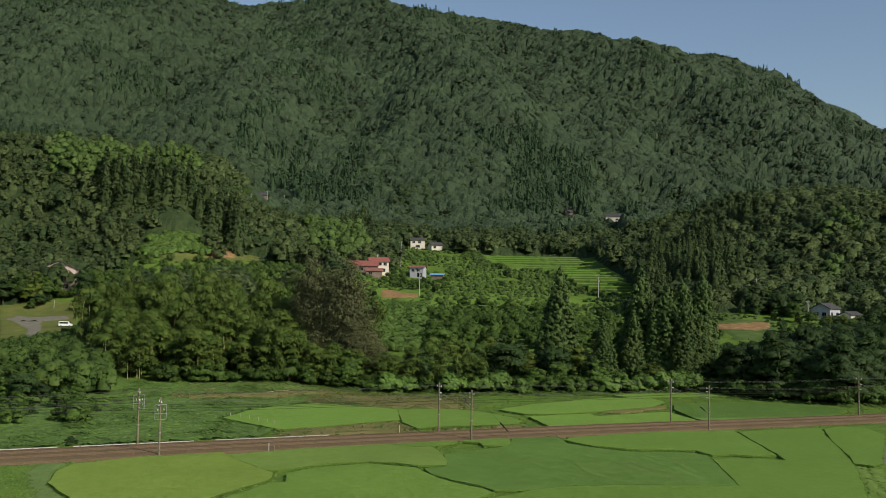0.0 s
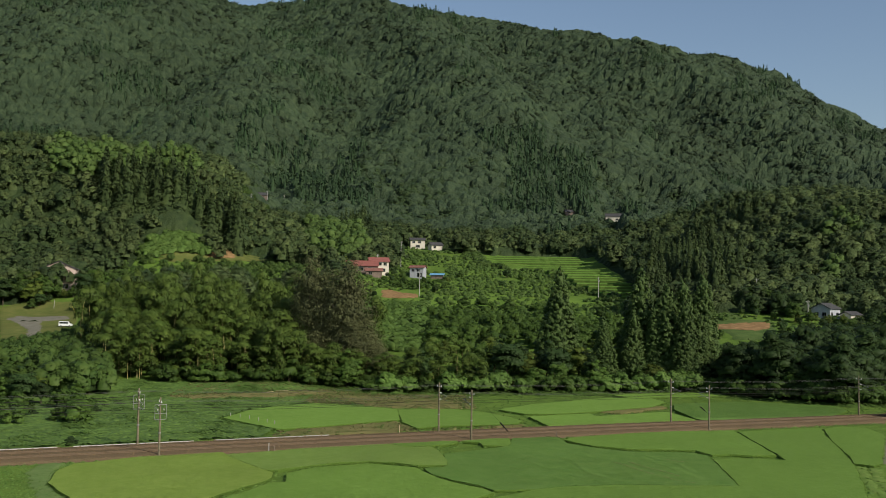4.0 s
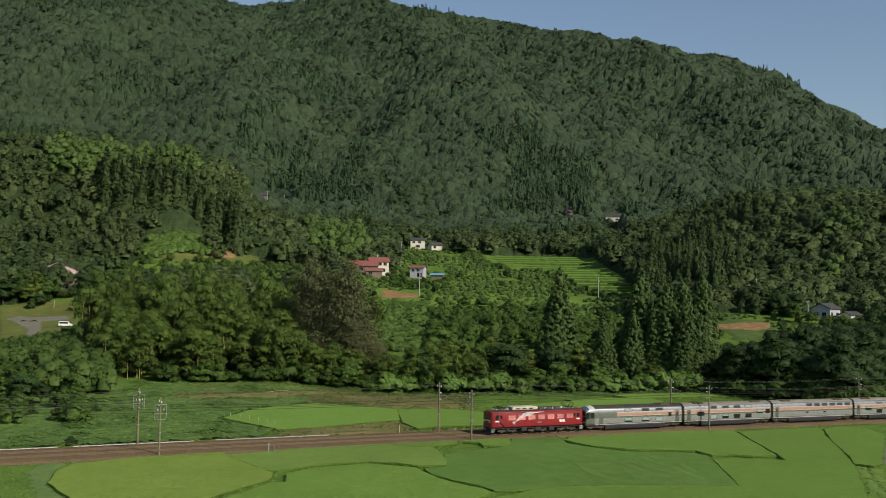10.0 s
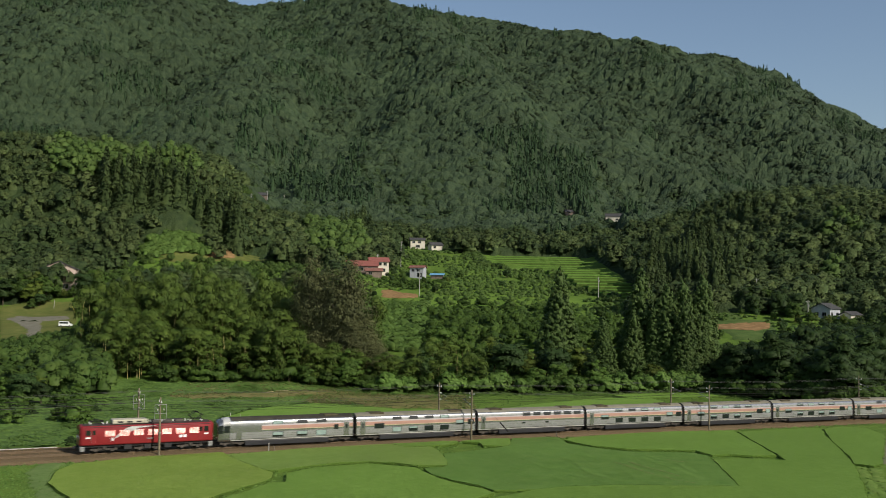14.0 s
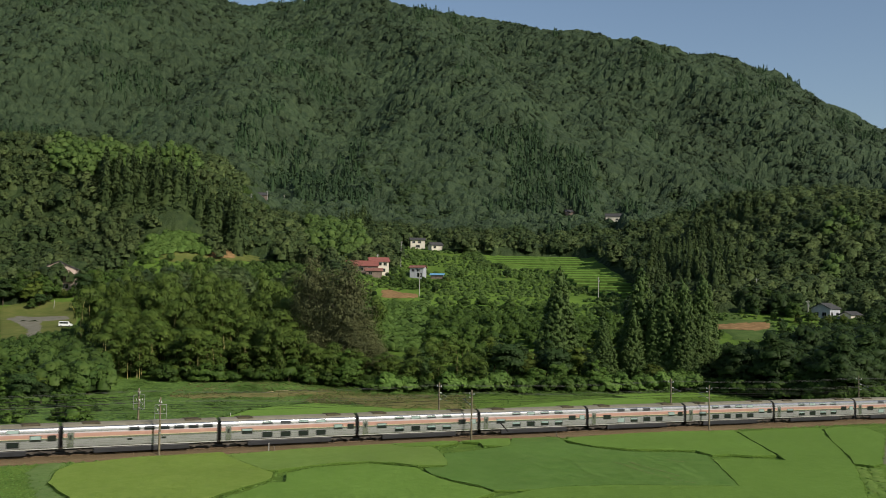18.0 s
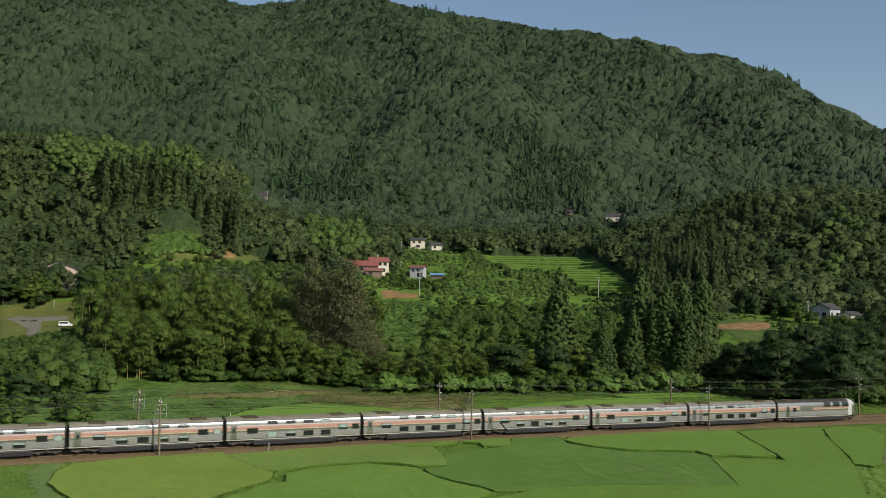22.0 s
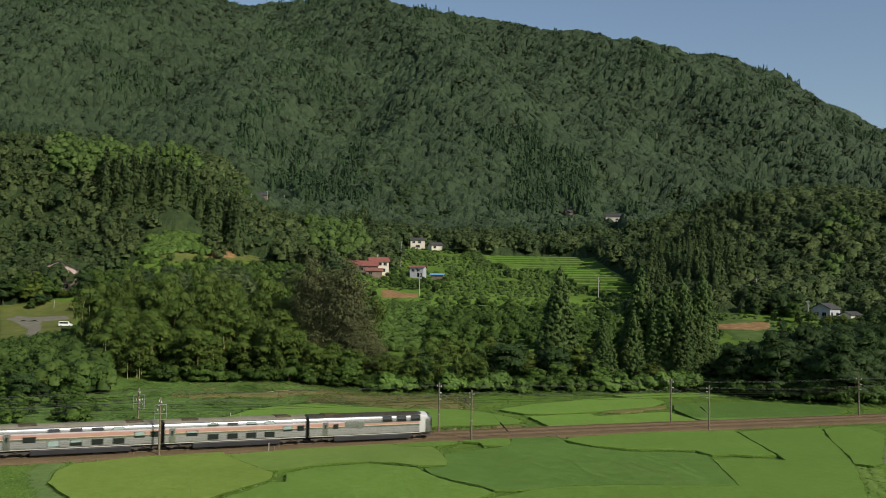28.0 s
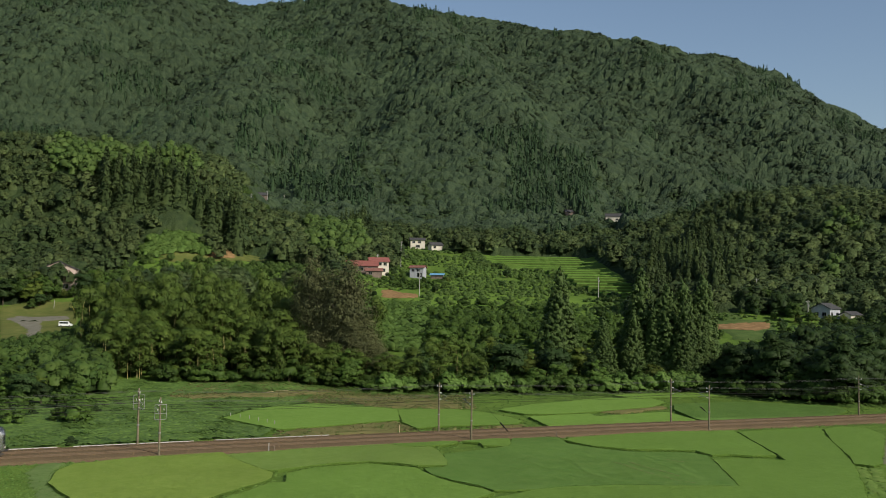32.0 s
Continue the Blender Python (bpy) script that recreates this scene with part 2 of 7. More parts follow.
M_YELLOW = surface("yellow_plastic", (0.45, 0.36, 0.04), (0.58, 0.47, 0.08), 1.0, 0.5)
M_STRAW = surface("yellowed_culm", (0.34, 0.27, 0.13), (0.45, 0.37, 0.20), 1.5, 0.6)


def glass_dark():
    m = bpy.data.materials.new("dark_glass")
    m.use_nodes = True
    b = m.node_tree.nodes["Principled BSDF"]
    b.inputs["Base Color"].default_value = (0.012, 0.016, 0.016, 1)
    b.inputs["Roughness"].default_value = 0.06
    b.inputs["Specular IOR Level"].default_value = 0.6
    return m


M_GLASS = glass_dark()


# ---- mesh helpers ----
def np_mesh(name, V, F, material, smooth=False, normals=None):
    """A mesh object from arrays: V (n, 3), F (m, 3 or 4); normals, if given, one a vertex."""
    V, F = np.asarray(V, np.float32), np.asarray(F, np.int32)
    me = bpy.data.meshes.new(name)
    k = F.shape[1]
    me.vertices.add(len(V))
    me.vertices.foreach_set("co", V.ravel())
    me.loops.add(F.size)
    me.loops.foreach_set("vertex_index", F.ravel())
    me.polygons.add(len(F))
    me.polygons.foreach_set("loop_start", np.arange(len(F), dtype=np.int32) * k)
    me.polygons.foreach_set("use_smooth", np.full(len(F), smooth))
    me.update(calc_edges=True)
    me.materials.append(material)
    if normals is not None:
        me.polygons.foreach_set("use_smooth", np.full(len(F), True))
        me.normals_split_custom_set_from_vertices(np.asarray(normals, np.float32))
    return new(name, me)


def part(name, bm, material, parent, label=""):
    """One mesh object from a bmesh, under a thing or a part."""
    me = bpy.data.meshes.new(name)
    bm.normal_update()
    bm.to_mesh(me)
    bm.free()
    me.materials.append(material)
    ob = new(name, me)
    if parent is not None:
        ob.parent = parent
    if label:
        ob["label"] = label
    return ob


def add_box(bm, x0, x1, y0, y1, z0, z1, bevel=0.0):
    r = bmesh.ops.create_cube(bm, size=1.0)
    for v in r["verts"]:
        v.co = Vector(((x0 + x1) / 2 + v.co.x * (x1 - x0), (y0 + y1) / 2 + v.co.y * (y1 - y0), (z0 + z1) / 2 + v.co.z * (z1 - z0)))
    if bevel:
        es = list({e for v in r["verts"] for e in v.link_edges})
        bmesh.ops.bevel(bm, geom=es, offset=bevel, segments=2, affect="EDGES", profile=0.6)


def box(name, material, parent, x0, x1, y0, y1, z0, z1, bevel=0.0, label=""):
    bm = bmesh.new()
    add_box(bm, x0, x1, y0, y1, z0, z1, bevel)
    return part(name, bm, material, parent, label)


def add_tube(bm, a, b, r0, r1=None, n=8):
    """A tapered tube from a to b."""
    a, b = Vector(a), Vector(b)
    r1 = r0 if r1 is None else r1
    q = (b - a).to_track_quat("Z", "Y")
    rings = []
    for c, r in ((a, r0), (b, r1)):
        rings.append([bm.verts.new(c + q @ Vector((math.cos(i * math.tau / n) * r, math.sin(i * math.tau / n) * r, 0))) for i in range(n)])
    for i in range(n):
        bm.faces.new((rings[0][i], rings[0][(i + 1) % n], rings[1][(i + 1) % n], rings[1][i]))
    bm.faces.new(rings[0][::-1])
    bm.faces.new(rings[1])


def tube(name, material, parent, a, b, r0, r1=None, n=8, label=""):
    bm = bmesh.new()
    add_tube(bm, a, b, r0, r1, n)
    return part(name, bm, material, parent, label)


def empty(name, x=0.0, y=0.0, z=0.0, rz=0.0):
    ob = new(name)
    ob.matrix_basis = pose(x, y, z, 0, 0, rz)
    return ob


def diamonds(P, N, size, rng, stretch=1.5, lie=None):
    """Leaf sprays: a diamond round each point, across its normal. Gives corners, faces and the corners' normals."""
    n = len(P)
    soft = N.copy()
    N = N / (np.linalg.norm(N, axis=1, keepdims=True) + 1e-9)
    a = rng.normal(size=(n, 3))
    t = np.cross(N, a) if lie is None else lie - N * (lie * N).sum(1, keepdims=True)
    t /= np.linalg.norm(t, axis=1, keepdims=True) + 1e-9
    b = np.cross(N, t)
    s = (size * rng.uniform(0.65, 1.35, n))[:, None]
    V = np.stack((P + t * s * stretch * 0.5, P + b * s * 0.5, P - t * s * stretch * 0.5, P - b * s * 0.5), 1).reshape(-1, 3)
    soft = soft / (np.linalg.norm(soft, axis=1, keepdims=True) + 1e-9)
    F = np.arange(4 * n).reshape(n, 4)
    g = np.cross(V[1::4] - V[0::4], V[2::4] - V[0::4])
    F[(g * soft).sum(1) < 0] = F[(g * soft).sum(1) < 0][:, ::-1]
    return V, F, np.repeat(soft, 4, 0)


def blob(c, r, rng, rings=4, segs=7, skirt=-0.5, up=0.0):
    """The shaded inner mass of a leaf cluster: a lumpy dome, with its normals."""
    P = []
    for i in range(rings + 1):
        e = skirt + (math.pi / 2 - skirt) * i / rings
        for j in range(segs):
            a = (j + 0.5 * (i % 2)) * math.tau / segs
            P.append((math.cos(e) * math.cos(a), math.cos(e) * math.sin(a), math.sin(e)))
    P = np.array(P)
    N = P + np.array([0, 0, up])
    N /= np.linalg.norm(N, axis=1, keepdims=True)
    V = np.asarray(c) + P * np.asarray(r) * rng.uniform(0.74, 1.1, (len(P), 1))
    F = np.array([(i * segs + j, i * segs + (j + 1) % segs, (i + 1) * segs + (j + 1) % segs, (i + 1) * segs + j) for i in range(rings) for j in range(segs)])
    return V, F, N


def gather(pieces):
    """Join (corners, faces, normals) pieces into one."""
    Vs, Fs, Ns, k = [], [], [], 0
    for V, F, N in pieces:
        Vs.append(V)
        Fs.append(F + k)
        Ns.append(N)
        k += len(V)
    return np.concatenate(Vs), np.concatenate(Fs), np.concatenate(Ns)


def sphere_dirs(n, rng, low=-0.35):
    z = rng.uniform(low, 1, n)
    a = rng.uniform(0, math.tau, n)
    r = np.sqrt(1 - z * z)
    return np.stack((r * np.cos(a), r * np.sin(a), z), 1)


# ---- the railway's line: an arc that falls gently ----
T_X, T_Y, T_HEAD, T_BEND, T_FALL = -7.0, 151.43, 0.4789, -0.000456, -0.00867
T_CX, T_CY, T_R = T_X - math.sin(T_HEAD) / T_BEND, T_Y + math.cos(T_HEAD) / T_BEND, 1 / abs(T_BEND)


def line(s, lat=0.0, z=0.0):
    """The point s metres along the line, lat metres to its valley side, z above the rails."""
    a = T_HEAD + T_BEND * s
    r = T_R - lat
    return Vector((T_CX - math.sin(a) * r, T_CY + math.cos(a) * r, T_FALL * s + z))


def along(x, y):
    a = np.arctan2(-(x - T_CX), y - T_CY)
    return (a - T_HEAD) / T_BEND, T_R - np.hypot(x - T_CX, y - T_CY)


def ramp01(v):
    v = np.clip(v, 0, 1)
    return v * v * (3 - 2 * v)


def waves(x, y, size, seed):
    """Smooth uneven ground, about -1 to 1."""
    g = np.random.default_rng(seed)
    out = 0
    for i in range(7):
        a, f, ph = g.uniform(0, math.tau), g.uniform(0.6, 1.9) * math.tau / size, g.uniform(0, math.tau)
        out = out + np.sin((x * math.cos(a) + y * math.sin(a)) * f + ph)
    return out / 4.0


WOOD_X = [-400, -150, -100, -65, -24, 20, 59, 91, 160, 400]
WOOD_Y = [215, 230, 222, 226, 232, 238, 252, 228, 250, 300]


# spurs of the mountain: middle, turn, half width, half length, height
SPURS = [(20, 980, 0.25, 95, 230, 34), (-210, 1050, -0.2, 80, 260, 50), (250, 1250, 0.35, 95, 260, 24), (440, 1150, 0.5, 90, 240, 10),
         (-430, 1150, -0.3, 100, 260, 50), (110, 1150, 0.2, 46, 300, -20), (-95, 1120, -0.1, 46, 300, -20), (345, 1000, 0.4, 50, 260, -24),
         (-320, 1000, -0.2, 46, 260, -20), (-60, 1380, 0.1, 80, 160, 20), (600, 1300, 0.5, 60, 240, 12)]


def land(x, y):
    """The height of the ground."""
    x, y = np.asarray(x, float), np.asarray(y, float)
    s, lat = along(x, y)
    base = T_FALL * np.clip(s, -320, 560)
    z = base - 0.5 - 0.3 * ramp01((lat - 30) / 60)
    bed = ramp01((lat + 10.5) / 2.0) * (1 - ramp01((lat - 3.2) / 1.2))
    z = z - 0.25 * bed
    q = y - np.interp(x, WOOD_X, WOOD_Y)
    z = z + 1.8 * ramp01((q + 30) / 26) * (1 - ramp01((x + 40) / 25)) * ramp01((-12 - lat) / 10)
    rise = np.interp(q, [0, 30, 70, 130, 220, 330, 470, 640, 800], [0, 5, 10.5, 17.5, 33, 51, 70, 90, 112])
    z = z + rise + waves(x, y, 60, 5) * 0.8 * ramp01(q / 120) - 5.5 * ramp01((-95 - x) / 25) * ramp01(q / 60) * (1 - ramp01((y - 360) / 60))
    z = z + 4.0 * ramp01((x - 78) / 36) * ramp01((q - 35) / 50)
    # the wooded spur on the far side of the terraces, and the hill behind the yard
    spur = (20 * ramp01((x - 92) / 95) + 11 * ramp01((x - 110) / 110)) * ramp01((y - 360) / 105) * (1 - ramp01((y - 560) / 150))
    knoll = (42 * ramp01((-86 - x) / 55) + 6 * ramp01((-150 - x) / 80)) * ramp01((y - 422) / 95) * (1 - ramp01((y - 570) / 190))
    z = z + spur + knoll
    # the mountain, with its spurs and gullies
    crest = np.interp(x * np.clip(1750 / np.maximum(y, 1), 1, 1.7) ** 0.7, [-2600, -1500, -840, -500, -345, -250, -140, -10, 75, 210, 365, 465, 565, 757, 1100, 1800, 2600],
                      [420, 610, 628, 552, 516, 518, 522, 520, 504, 461, 446, 443, 401, 266, 120, 70, 60])
    up = ramp01((y - 620) / 1210) * 0.6 + 0.4 * ramp01((y - 820) / 900)
    over = ramp01((y - 1750) / 1500)
    rug = 0.0
    for cx, cy, turn, wide, long, high in SPURS:
        u = (x - cx) * math.cos(turn) + (y - cy) * math.sin(turn)
        v = -(x - cx) * math.sin(turn) + (y - cy) * math.cos(turn)
        rug = rug + high * np.exp(-(u / wide) ** 2 - (v / long) ** 2)
    fold = waves(x + 0.3 * y, y * 0.3, 260, 11) * 17 + waves(x, y, 120, 12) * 8 + waves(x, y, 55, 13) * 3.5
    mount = crest * up - rise * up + (fold + rug) * ramp01((y - 620) / 300) * (1 - 0.8 * ramp01((y - 1400) / 300))
    z = z + mount * (1 - 0.85 * over)
    # unseen slope behind, added to darken reflections; the knoll the camera stands on
    z = z + 95 * ramp01((-130 - y) / 420)
    d = np.hypot(x, y + 6)
    z = z + 19.6 * np.exp(-(d / 27.0) ** 2)
    return z


def land1(x, y):
    return float(land(x, y))


# ---- ground ----
def graded(parts):
    out = []
    for a, b, n in parts:
        out += list(np.linspace(a, b, n, endpoint=False))
    return np.array(out + [parts[-1][1]])


def build_ground():
    xs = graded([(-4500, -900, 20), (-900, -260, 30), (-260, -90, 30), (-90, 130, 170), (130, 300, 30), (300, 1000, 34), (1000, 4500, 20)])
    ys = graded([(-1500, -60, 20), (-60, 90, 40), (90, 270, 160), (270, 640, 70), (640, 1900, 70), (1900, 4800, 25)])
    X, Y = np.meshgrid(xs, ys)
    V = np.stack((X, Y, land(X, Y)), -1).reshape(-1, 3)
    nx = len(xs)
    i = (np.arange(len(ys) - 1)[:, None] * nx + np.arange(nx - 1)[None]).ravel()
    F = np.stack((i, i + 1, i + nx + 1, i + nx), 1)
    g = np_mesh("ground", V, F, M_GROUND, True)
    tagged(g, "grassy valley floor rising to wooded slopes", "ground", kind="structure")


build_ground()


def inside(P, poly):
    x, y = P[:, 0], P[:, 1]
    c = np.zeros(len(P), bool)
    j = len(poly) - 1
    for i in range(len(poly)):
        xi, yi = poly[i]
        xj, yj = poly[j]
        c ^= ((yi > y) != (yj > y)) & (x < (xj - xi) * (y - yi) / (yj - yi + 1e-12) + xi)
        j = i
    return c


def scatter(poly, n, rng):
    a = np.array(poly)
    P = rng.uniform(a.min(0), a.max(0), (int(n), 2))
    return P[inside(P, poly)]


def round_poly(poly, step=2.0, wob=0.18, seed=0):
    """The outline with points every few metres, slightly uneven."""
    g = random.Random(seed)
    out = []
    for i, (x, y) in enumerate(poly):
        x2, y2 = poly[(i + 1) % len(poly)]
        n = max(1, int(math.hypot(x2 - x, y2 - y) / step))
        for k in range(n):
            t = k / n
            out.append((x + (x2 - x) * t + g.uniform(-wob, wob), y + (y2 - y) * t + g.uniform(-wob, wob)))
    return out


FIELD_SEED = [10]
FIELDS = []


def grow(poly, by):
    """The outline moved outwards along its normals."""
    n = len(poly)
    turn = 1 if sum(poly[i - 1][0] * poly[i][1] - poly[i][0] * poly[i - 1][1] for i in range(n)) > 0 else -1
    out = []
    for i in range(n):
        (x0, y0), (x, y), (x1, y1) = poly[i - 1], poly[i], poly[(i + 1) % n]
        d = math.hypot(x1 - x0, y1 - y0)
        out.append((x + by * turn * (y1 - y0) / d, y - by * turn * (x1 - x0) / d))
    return out


def rice_field(poly, label, top=M_RICE, blade=M_BLADE, tall=0.46, dense=24.0, kind_name="rice_field", category="rice field", size=0.095):
    """A block of standing rice: a rough canopy with sides, and the leaf tips above it."""
    FIELD_SEED[0] += 1
    seed = FIELD_SEED[0]
    rng = np.random.default_rng(seed)
    poly = grow(poly, 0.36)
    edge = round_poly(poly, 2.0, 0.13, seed)
    FIELDS.append(edge)
    cx, cy = sum(p[0] for p in edge) / len(edge), sum(p[1] for p in edge) / len(edge)
    cz = land1(cx, cy)
    thing = empty(kind_name, cx, cy, cz)
    tagged(thing, label, category, "rice fields of the valley")
    bm = bmesh.new()
    lower = [bm.verts.new((x - cx, y - cy, land1(x, y) - cz - 0.05)) for x, y in edge]
    upper = [bm.verts.new((x - cx, y - cy, land1(x, y) - cz + tall - 0.07)) for x, y in edge]
    n = len(edge)
    for i in range(n):
        bm.faces.new((lower[i], lower[(i + 1) % n], upper[(i + 1) % n], upper[i]))
    part("stems", bm, M_STEM, thing)["kind"] = "stuff"
    bm = bmesh.new()
    upper = [bm.verts.new((x - cx, y - cy, land1(x, y) - cz + tall - 0.066)) for x, y in edge]
    es = [bm.edges.new((upper[i], upper[(i + 1) % n])) for i in range(n)]
    bmesh.ops.triangle_fill(bm, use_beauty=True, edges=es)
    bmesh.ops.recalc_face_normals(bm, faces=bm.faces)
    part("canopy", bm, top, thing)
    # standing stalks along the edge
    E, W = [], []
    for i in range(n):
        (x, y), (x2, y2) = edge[i], edge[(i + 1) % n]
        d = math.hypot(x2 - x, y2 - y)
        k = max(1, int(d * 11))
        u = (np.arange(k) + rng.uniform(0.1, 0.9, k)) / k
        out = np.array([y2 - y, x - x2, 0.0]) / (d + 1e-9)
        E.append(np.column_stack((x + (x2 - x) * u, y + (y2 - y) * u)))
        W.append(np.repeat(out[None], k, 0))
    E, W = np.concatenate(E), np.concatenate(W)
    turn = np.sign(sum(edge[i][0] * edge[(i + 1) % n][1] - edge[(i + 1) % n][0] * edge[i][1] for i in range(n)))
    W = W * turn
    k = len(E)
    Q = np.column_stack((E - np.array([cx, cy]), land(E[:, 0], E[:, 1]) - cz + tall * rng.uniform(0.35, 0.85, k))) + W * rng.uniform(-0.05, 0.16, (k, 1))
    V, F, N = diamonds(Q, W * 0.5 + np.array([0, 0, 0.8]) + rng.normal(0, 0.15, (k, 3)), 0.12, rng, 3.4, W * 0.25 + np.array([0, 0, 1.0]) + rng.normal(0, 0.12, (k, 3)))
    fringe = np_mesh("edge_stalks", V, F, M_STEM, True, N)
    fringe.parent = thing
    fringe["kind"] = "stuff"
    a = np.array(poly)
    box_area = float(np.prod(a.max(0) - a.min(0)))
    P = scatter(edge, box_area * dense, rng)
    m = len(P)
    if m == 0:
        return thing
    Z = land(P[:, 0], P[:, 1])
    base = np.stack((P[:, 0] - cx, P[:, 1] - cy, Z - cz + tall - 0.04 + rng.uniform(-0.02, 0.02, m)), 1)
    V, F, N = diamonds(base, rng.normal(0, 0.07, (m, 3)) + np.array([0, 0, 1.0]), size, rng, 2.0)
    tips = np_mesh("leaf_tips", V, F, blade, True, N)
    tips.parent = thing
    tips["kind"] = "stuff"
    return thing


def patch(name, poly, material, label, lift=0.2, step=0.9, kind="structure", category="ground"):
    """A patch of bare or dry ground, draped on the land."""
    edge = round_poly(poly, step, 0.5, len(poly))
    a = np.array(edge)
    lo, hi = a.min(0), a.max(0)
    nx, ny = max(2, int((hi[0] - lo[0]) / step)), max(2, int((hi[1] - lo[1]) / step))
    gx, gy = np.meshgrid(np.linspace(lo[0], hi[0], nx), np.linspace(lo[1], hi[1], ny))
    P = np.stack((gx.ravel(), gy.ravel()), 1)
    ok = inside(P, edge)
    i = (np.arange(ny - 1)[:, None] * nx + np.arange(nx - 1)[None]).ravel()
    F = np.stack((i, i + 1, i + nx + 1, i + nx), 1)
    F = F[ok[F].sum(1) >= 2]
    Z = land(P[:, 0], P[:, 1]) + np.where(ok, lift, -0.02)
    g = np_mesh(name, np.column_stack((P, Z)), F, material, True)
    return tagged(g, label, category, kind=kind)


rice_field([(-42.6, 110.4), (-44.6, 118.4), (-44.2, 123.0), (-38.5, 129.4), (-30.2, 136.3), (-28.2, 132.4), (-23.8, 125.1), (-20.3, 119.7), (-19.7, 116.6), (-20.8, 112.8), (-22.9, 107.8), (-24.7, 101.8), (-24.8, 98.7), (-34.3, 97.6), (-36.3, 101.0)],
           "yellow-green ripening rice field beside the railway", M_RICE_RIPE, M_BLADE_RIPE)
rice_field([(-28.0, 132.9), (-21.6, 137.5), (-14.6, 144.8), (-8.2, 148.1), (-5.4, 143.3), (-1.4, 144.5), (-0.2, 138.7), (0.6, 131.8), (0.6, 128.5), (-2.8, 128.1), (-5.7, 129.9), (-9.4, 130.3), (-12.9, 128.9), (-16.8, 125.6), (-19.8, 122.2), (-20.9, 122.0), (-23.2, 125.1)],
           "green rice field running along the railway bed", M_RICE_PALE, M_BLADE_PALE)
rice_field([(-17.8, 119.6), (-15.2, 124.1), (-9.2, 128.0), (-3.1, 125.8), (-2.1, 122.6), (-0.5, 118.4), (1.4, 115.7), (4.6, 112.6), (5.6, 110.5), (3.8, 107.7), (1.3, 104.4), (0.2, 101.7), (-23.0, 98.9), (-21.9, 103.9), (-20.0, 109.1), (-18.6, 113.4), (-17.0, 113.7)],
           "green rice field with a curved ditch")
rice_field([(-7.4, 148.3), (-3.3, 152.0), (1.7, 155.4), (2.3, 150.5), (1.6, 147.9), (-2.4, 145.5), (-5.2, 144.5)], "small narrow rice field below the track")
rice_field([(3.3, 151.3), (4.7, 155.9), (10.6, 159.0), (10.2, 150.0), (9.5, 147.4), (6.6, 147.6), (6.2, 150.5)], "small narrow rice field below the track")
PATCHY = rice_field([(1.2, 131.8), (0.9, 138.1), (6.6, 143.3), (10.5, 147.4), (11.8, 158.1), (18.2, 158.7), (18.9, 151.7), (22.5, 147.5), (26.9, 144.3), (36.1, 144.6), (37.7, 142.2), (37.1, 137.5), (35.8, 125.8), (35.3, 117.8), (28.6, 116.8), (21.8, 116.0), (15.4, 114.4), (10.5, 113.6), (6.2, 112.5), (4.7, 115.4), (1.8, 118.3), (-0.7, 121.9), (-1.6, 126.0), (1.0, 127.2)],
                    "darker green field with patchy growth and wheel tracks", M_RICE_COOL, M_BLADE_COOL, 0.41)
rice_field([(19.5, 155.3), (21.0, 158.2), (29.6, 163.8), (40.1, 169.3), (50.1, 171.9), (49.3, 162.3), (47.9, 143.9), (44.5, 143.4), (41.9, 144.1), (38.9, 143.1), (37.6, 147.3), (27.5, 147.4), (22.8, 149.6)], "green rice field beside the railway")
rice_field([(51.0, 170.5), (59.3, 175.1), (67.9, 179.1), (64.5, 169.2), (59.6, 149.6), (55.7, 135.7), (51.6, 123.8), (45.8, 107.4), (4.2, 102.2), (6.6, 108.1), (11.6, 113.2), (14.4, 115.0), (21.2, 116.9), (35.5, 118.2), (36.2, 122.3), (37.9, 137.8), (41.0, 139.7), (48.2, 139.3), (48.9, 143.0)],
           "wide even green rice field with a straight ditch")
rice_field([(68.3, 177.6), (73.0, 181.7), (76.5, 180.7), (75.5, 171.2), (60.7, 138.8), (58.9, 136.6), (57.3, 137.8), (59.4, 144.6), (64.0, 163.5)], "green rice field next to a farm track")
rice_field([(-37.4, 174.0), (-35.1, 188.6), (-30.9, 195.9), (-25.0, 201.7), (-17.9, 198.8), (-8.7, 194.3), (-7.6, 177.3), (-17.0, 168.1), (-25.4, 161.2), (-26.0, 161.1)], "bright green rice field below the bamboo", dense=9)
rice_field([(-7.9, 193.4), (2.2, 196.7), (7.1, 193.6), (12.6, 185.0), (14.4, 179.1), (13.4, 175.5), (6.8, 171.8), (0.1, 169.7), (-3.7, 165.9), (-6.2, 173.4)], "green rice field behind the railway", dense=9)
rice_field([(11.7, 197.7), (18.9, 209.3), (27.0, 217.3), (34.4, 225.5), (48.0, 232.9), (49.4, 221.2), (43.9, 210.2), (30.3, 198.5), (22.3, 192.7), (16.2, 191.5)], "pale green rice field below the cedars", M_RICE, M_BLADE, dense=8)
rice_field([(16.7, 186.7), (29.0, 194.1), (29.5, 189.3), (45.3, 200.6), (47.3, 189.6), (48.3, 187.8), (42.8, 185.0), (28.4, 179.8), (19.2, 173.7), (18.2, 177.2)], "light green rice field with a grassy bank", dense=8)
rice_field([(50.5, 216.2), (66.0, 224.9), (77.8, 222.5), (86.7, 219.5), (85.0, 209.8), (78.7, 202.2), (61.7, 191.8), (51.4, 185.2), (48.4, 189.8), (48.1, 204.0)], "rough field of tall green grass", M_RICE_COOL, M_BLADE_COOL, 0.55, 14, "grass_field", "meadow", 0.17)
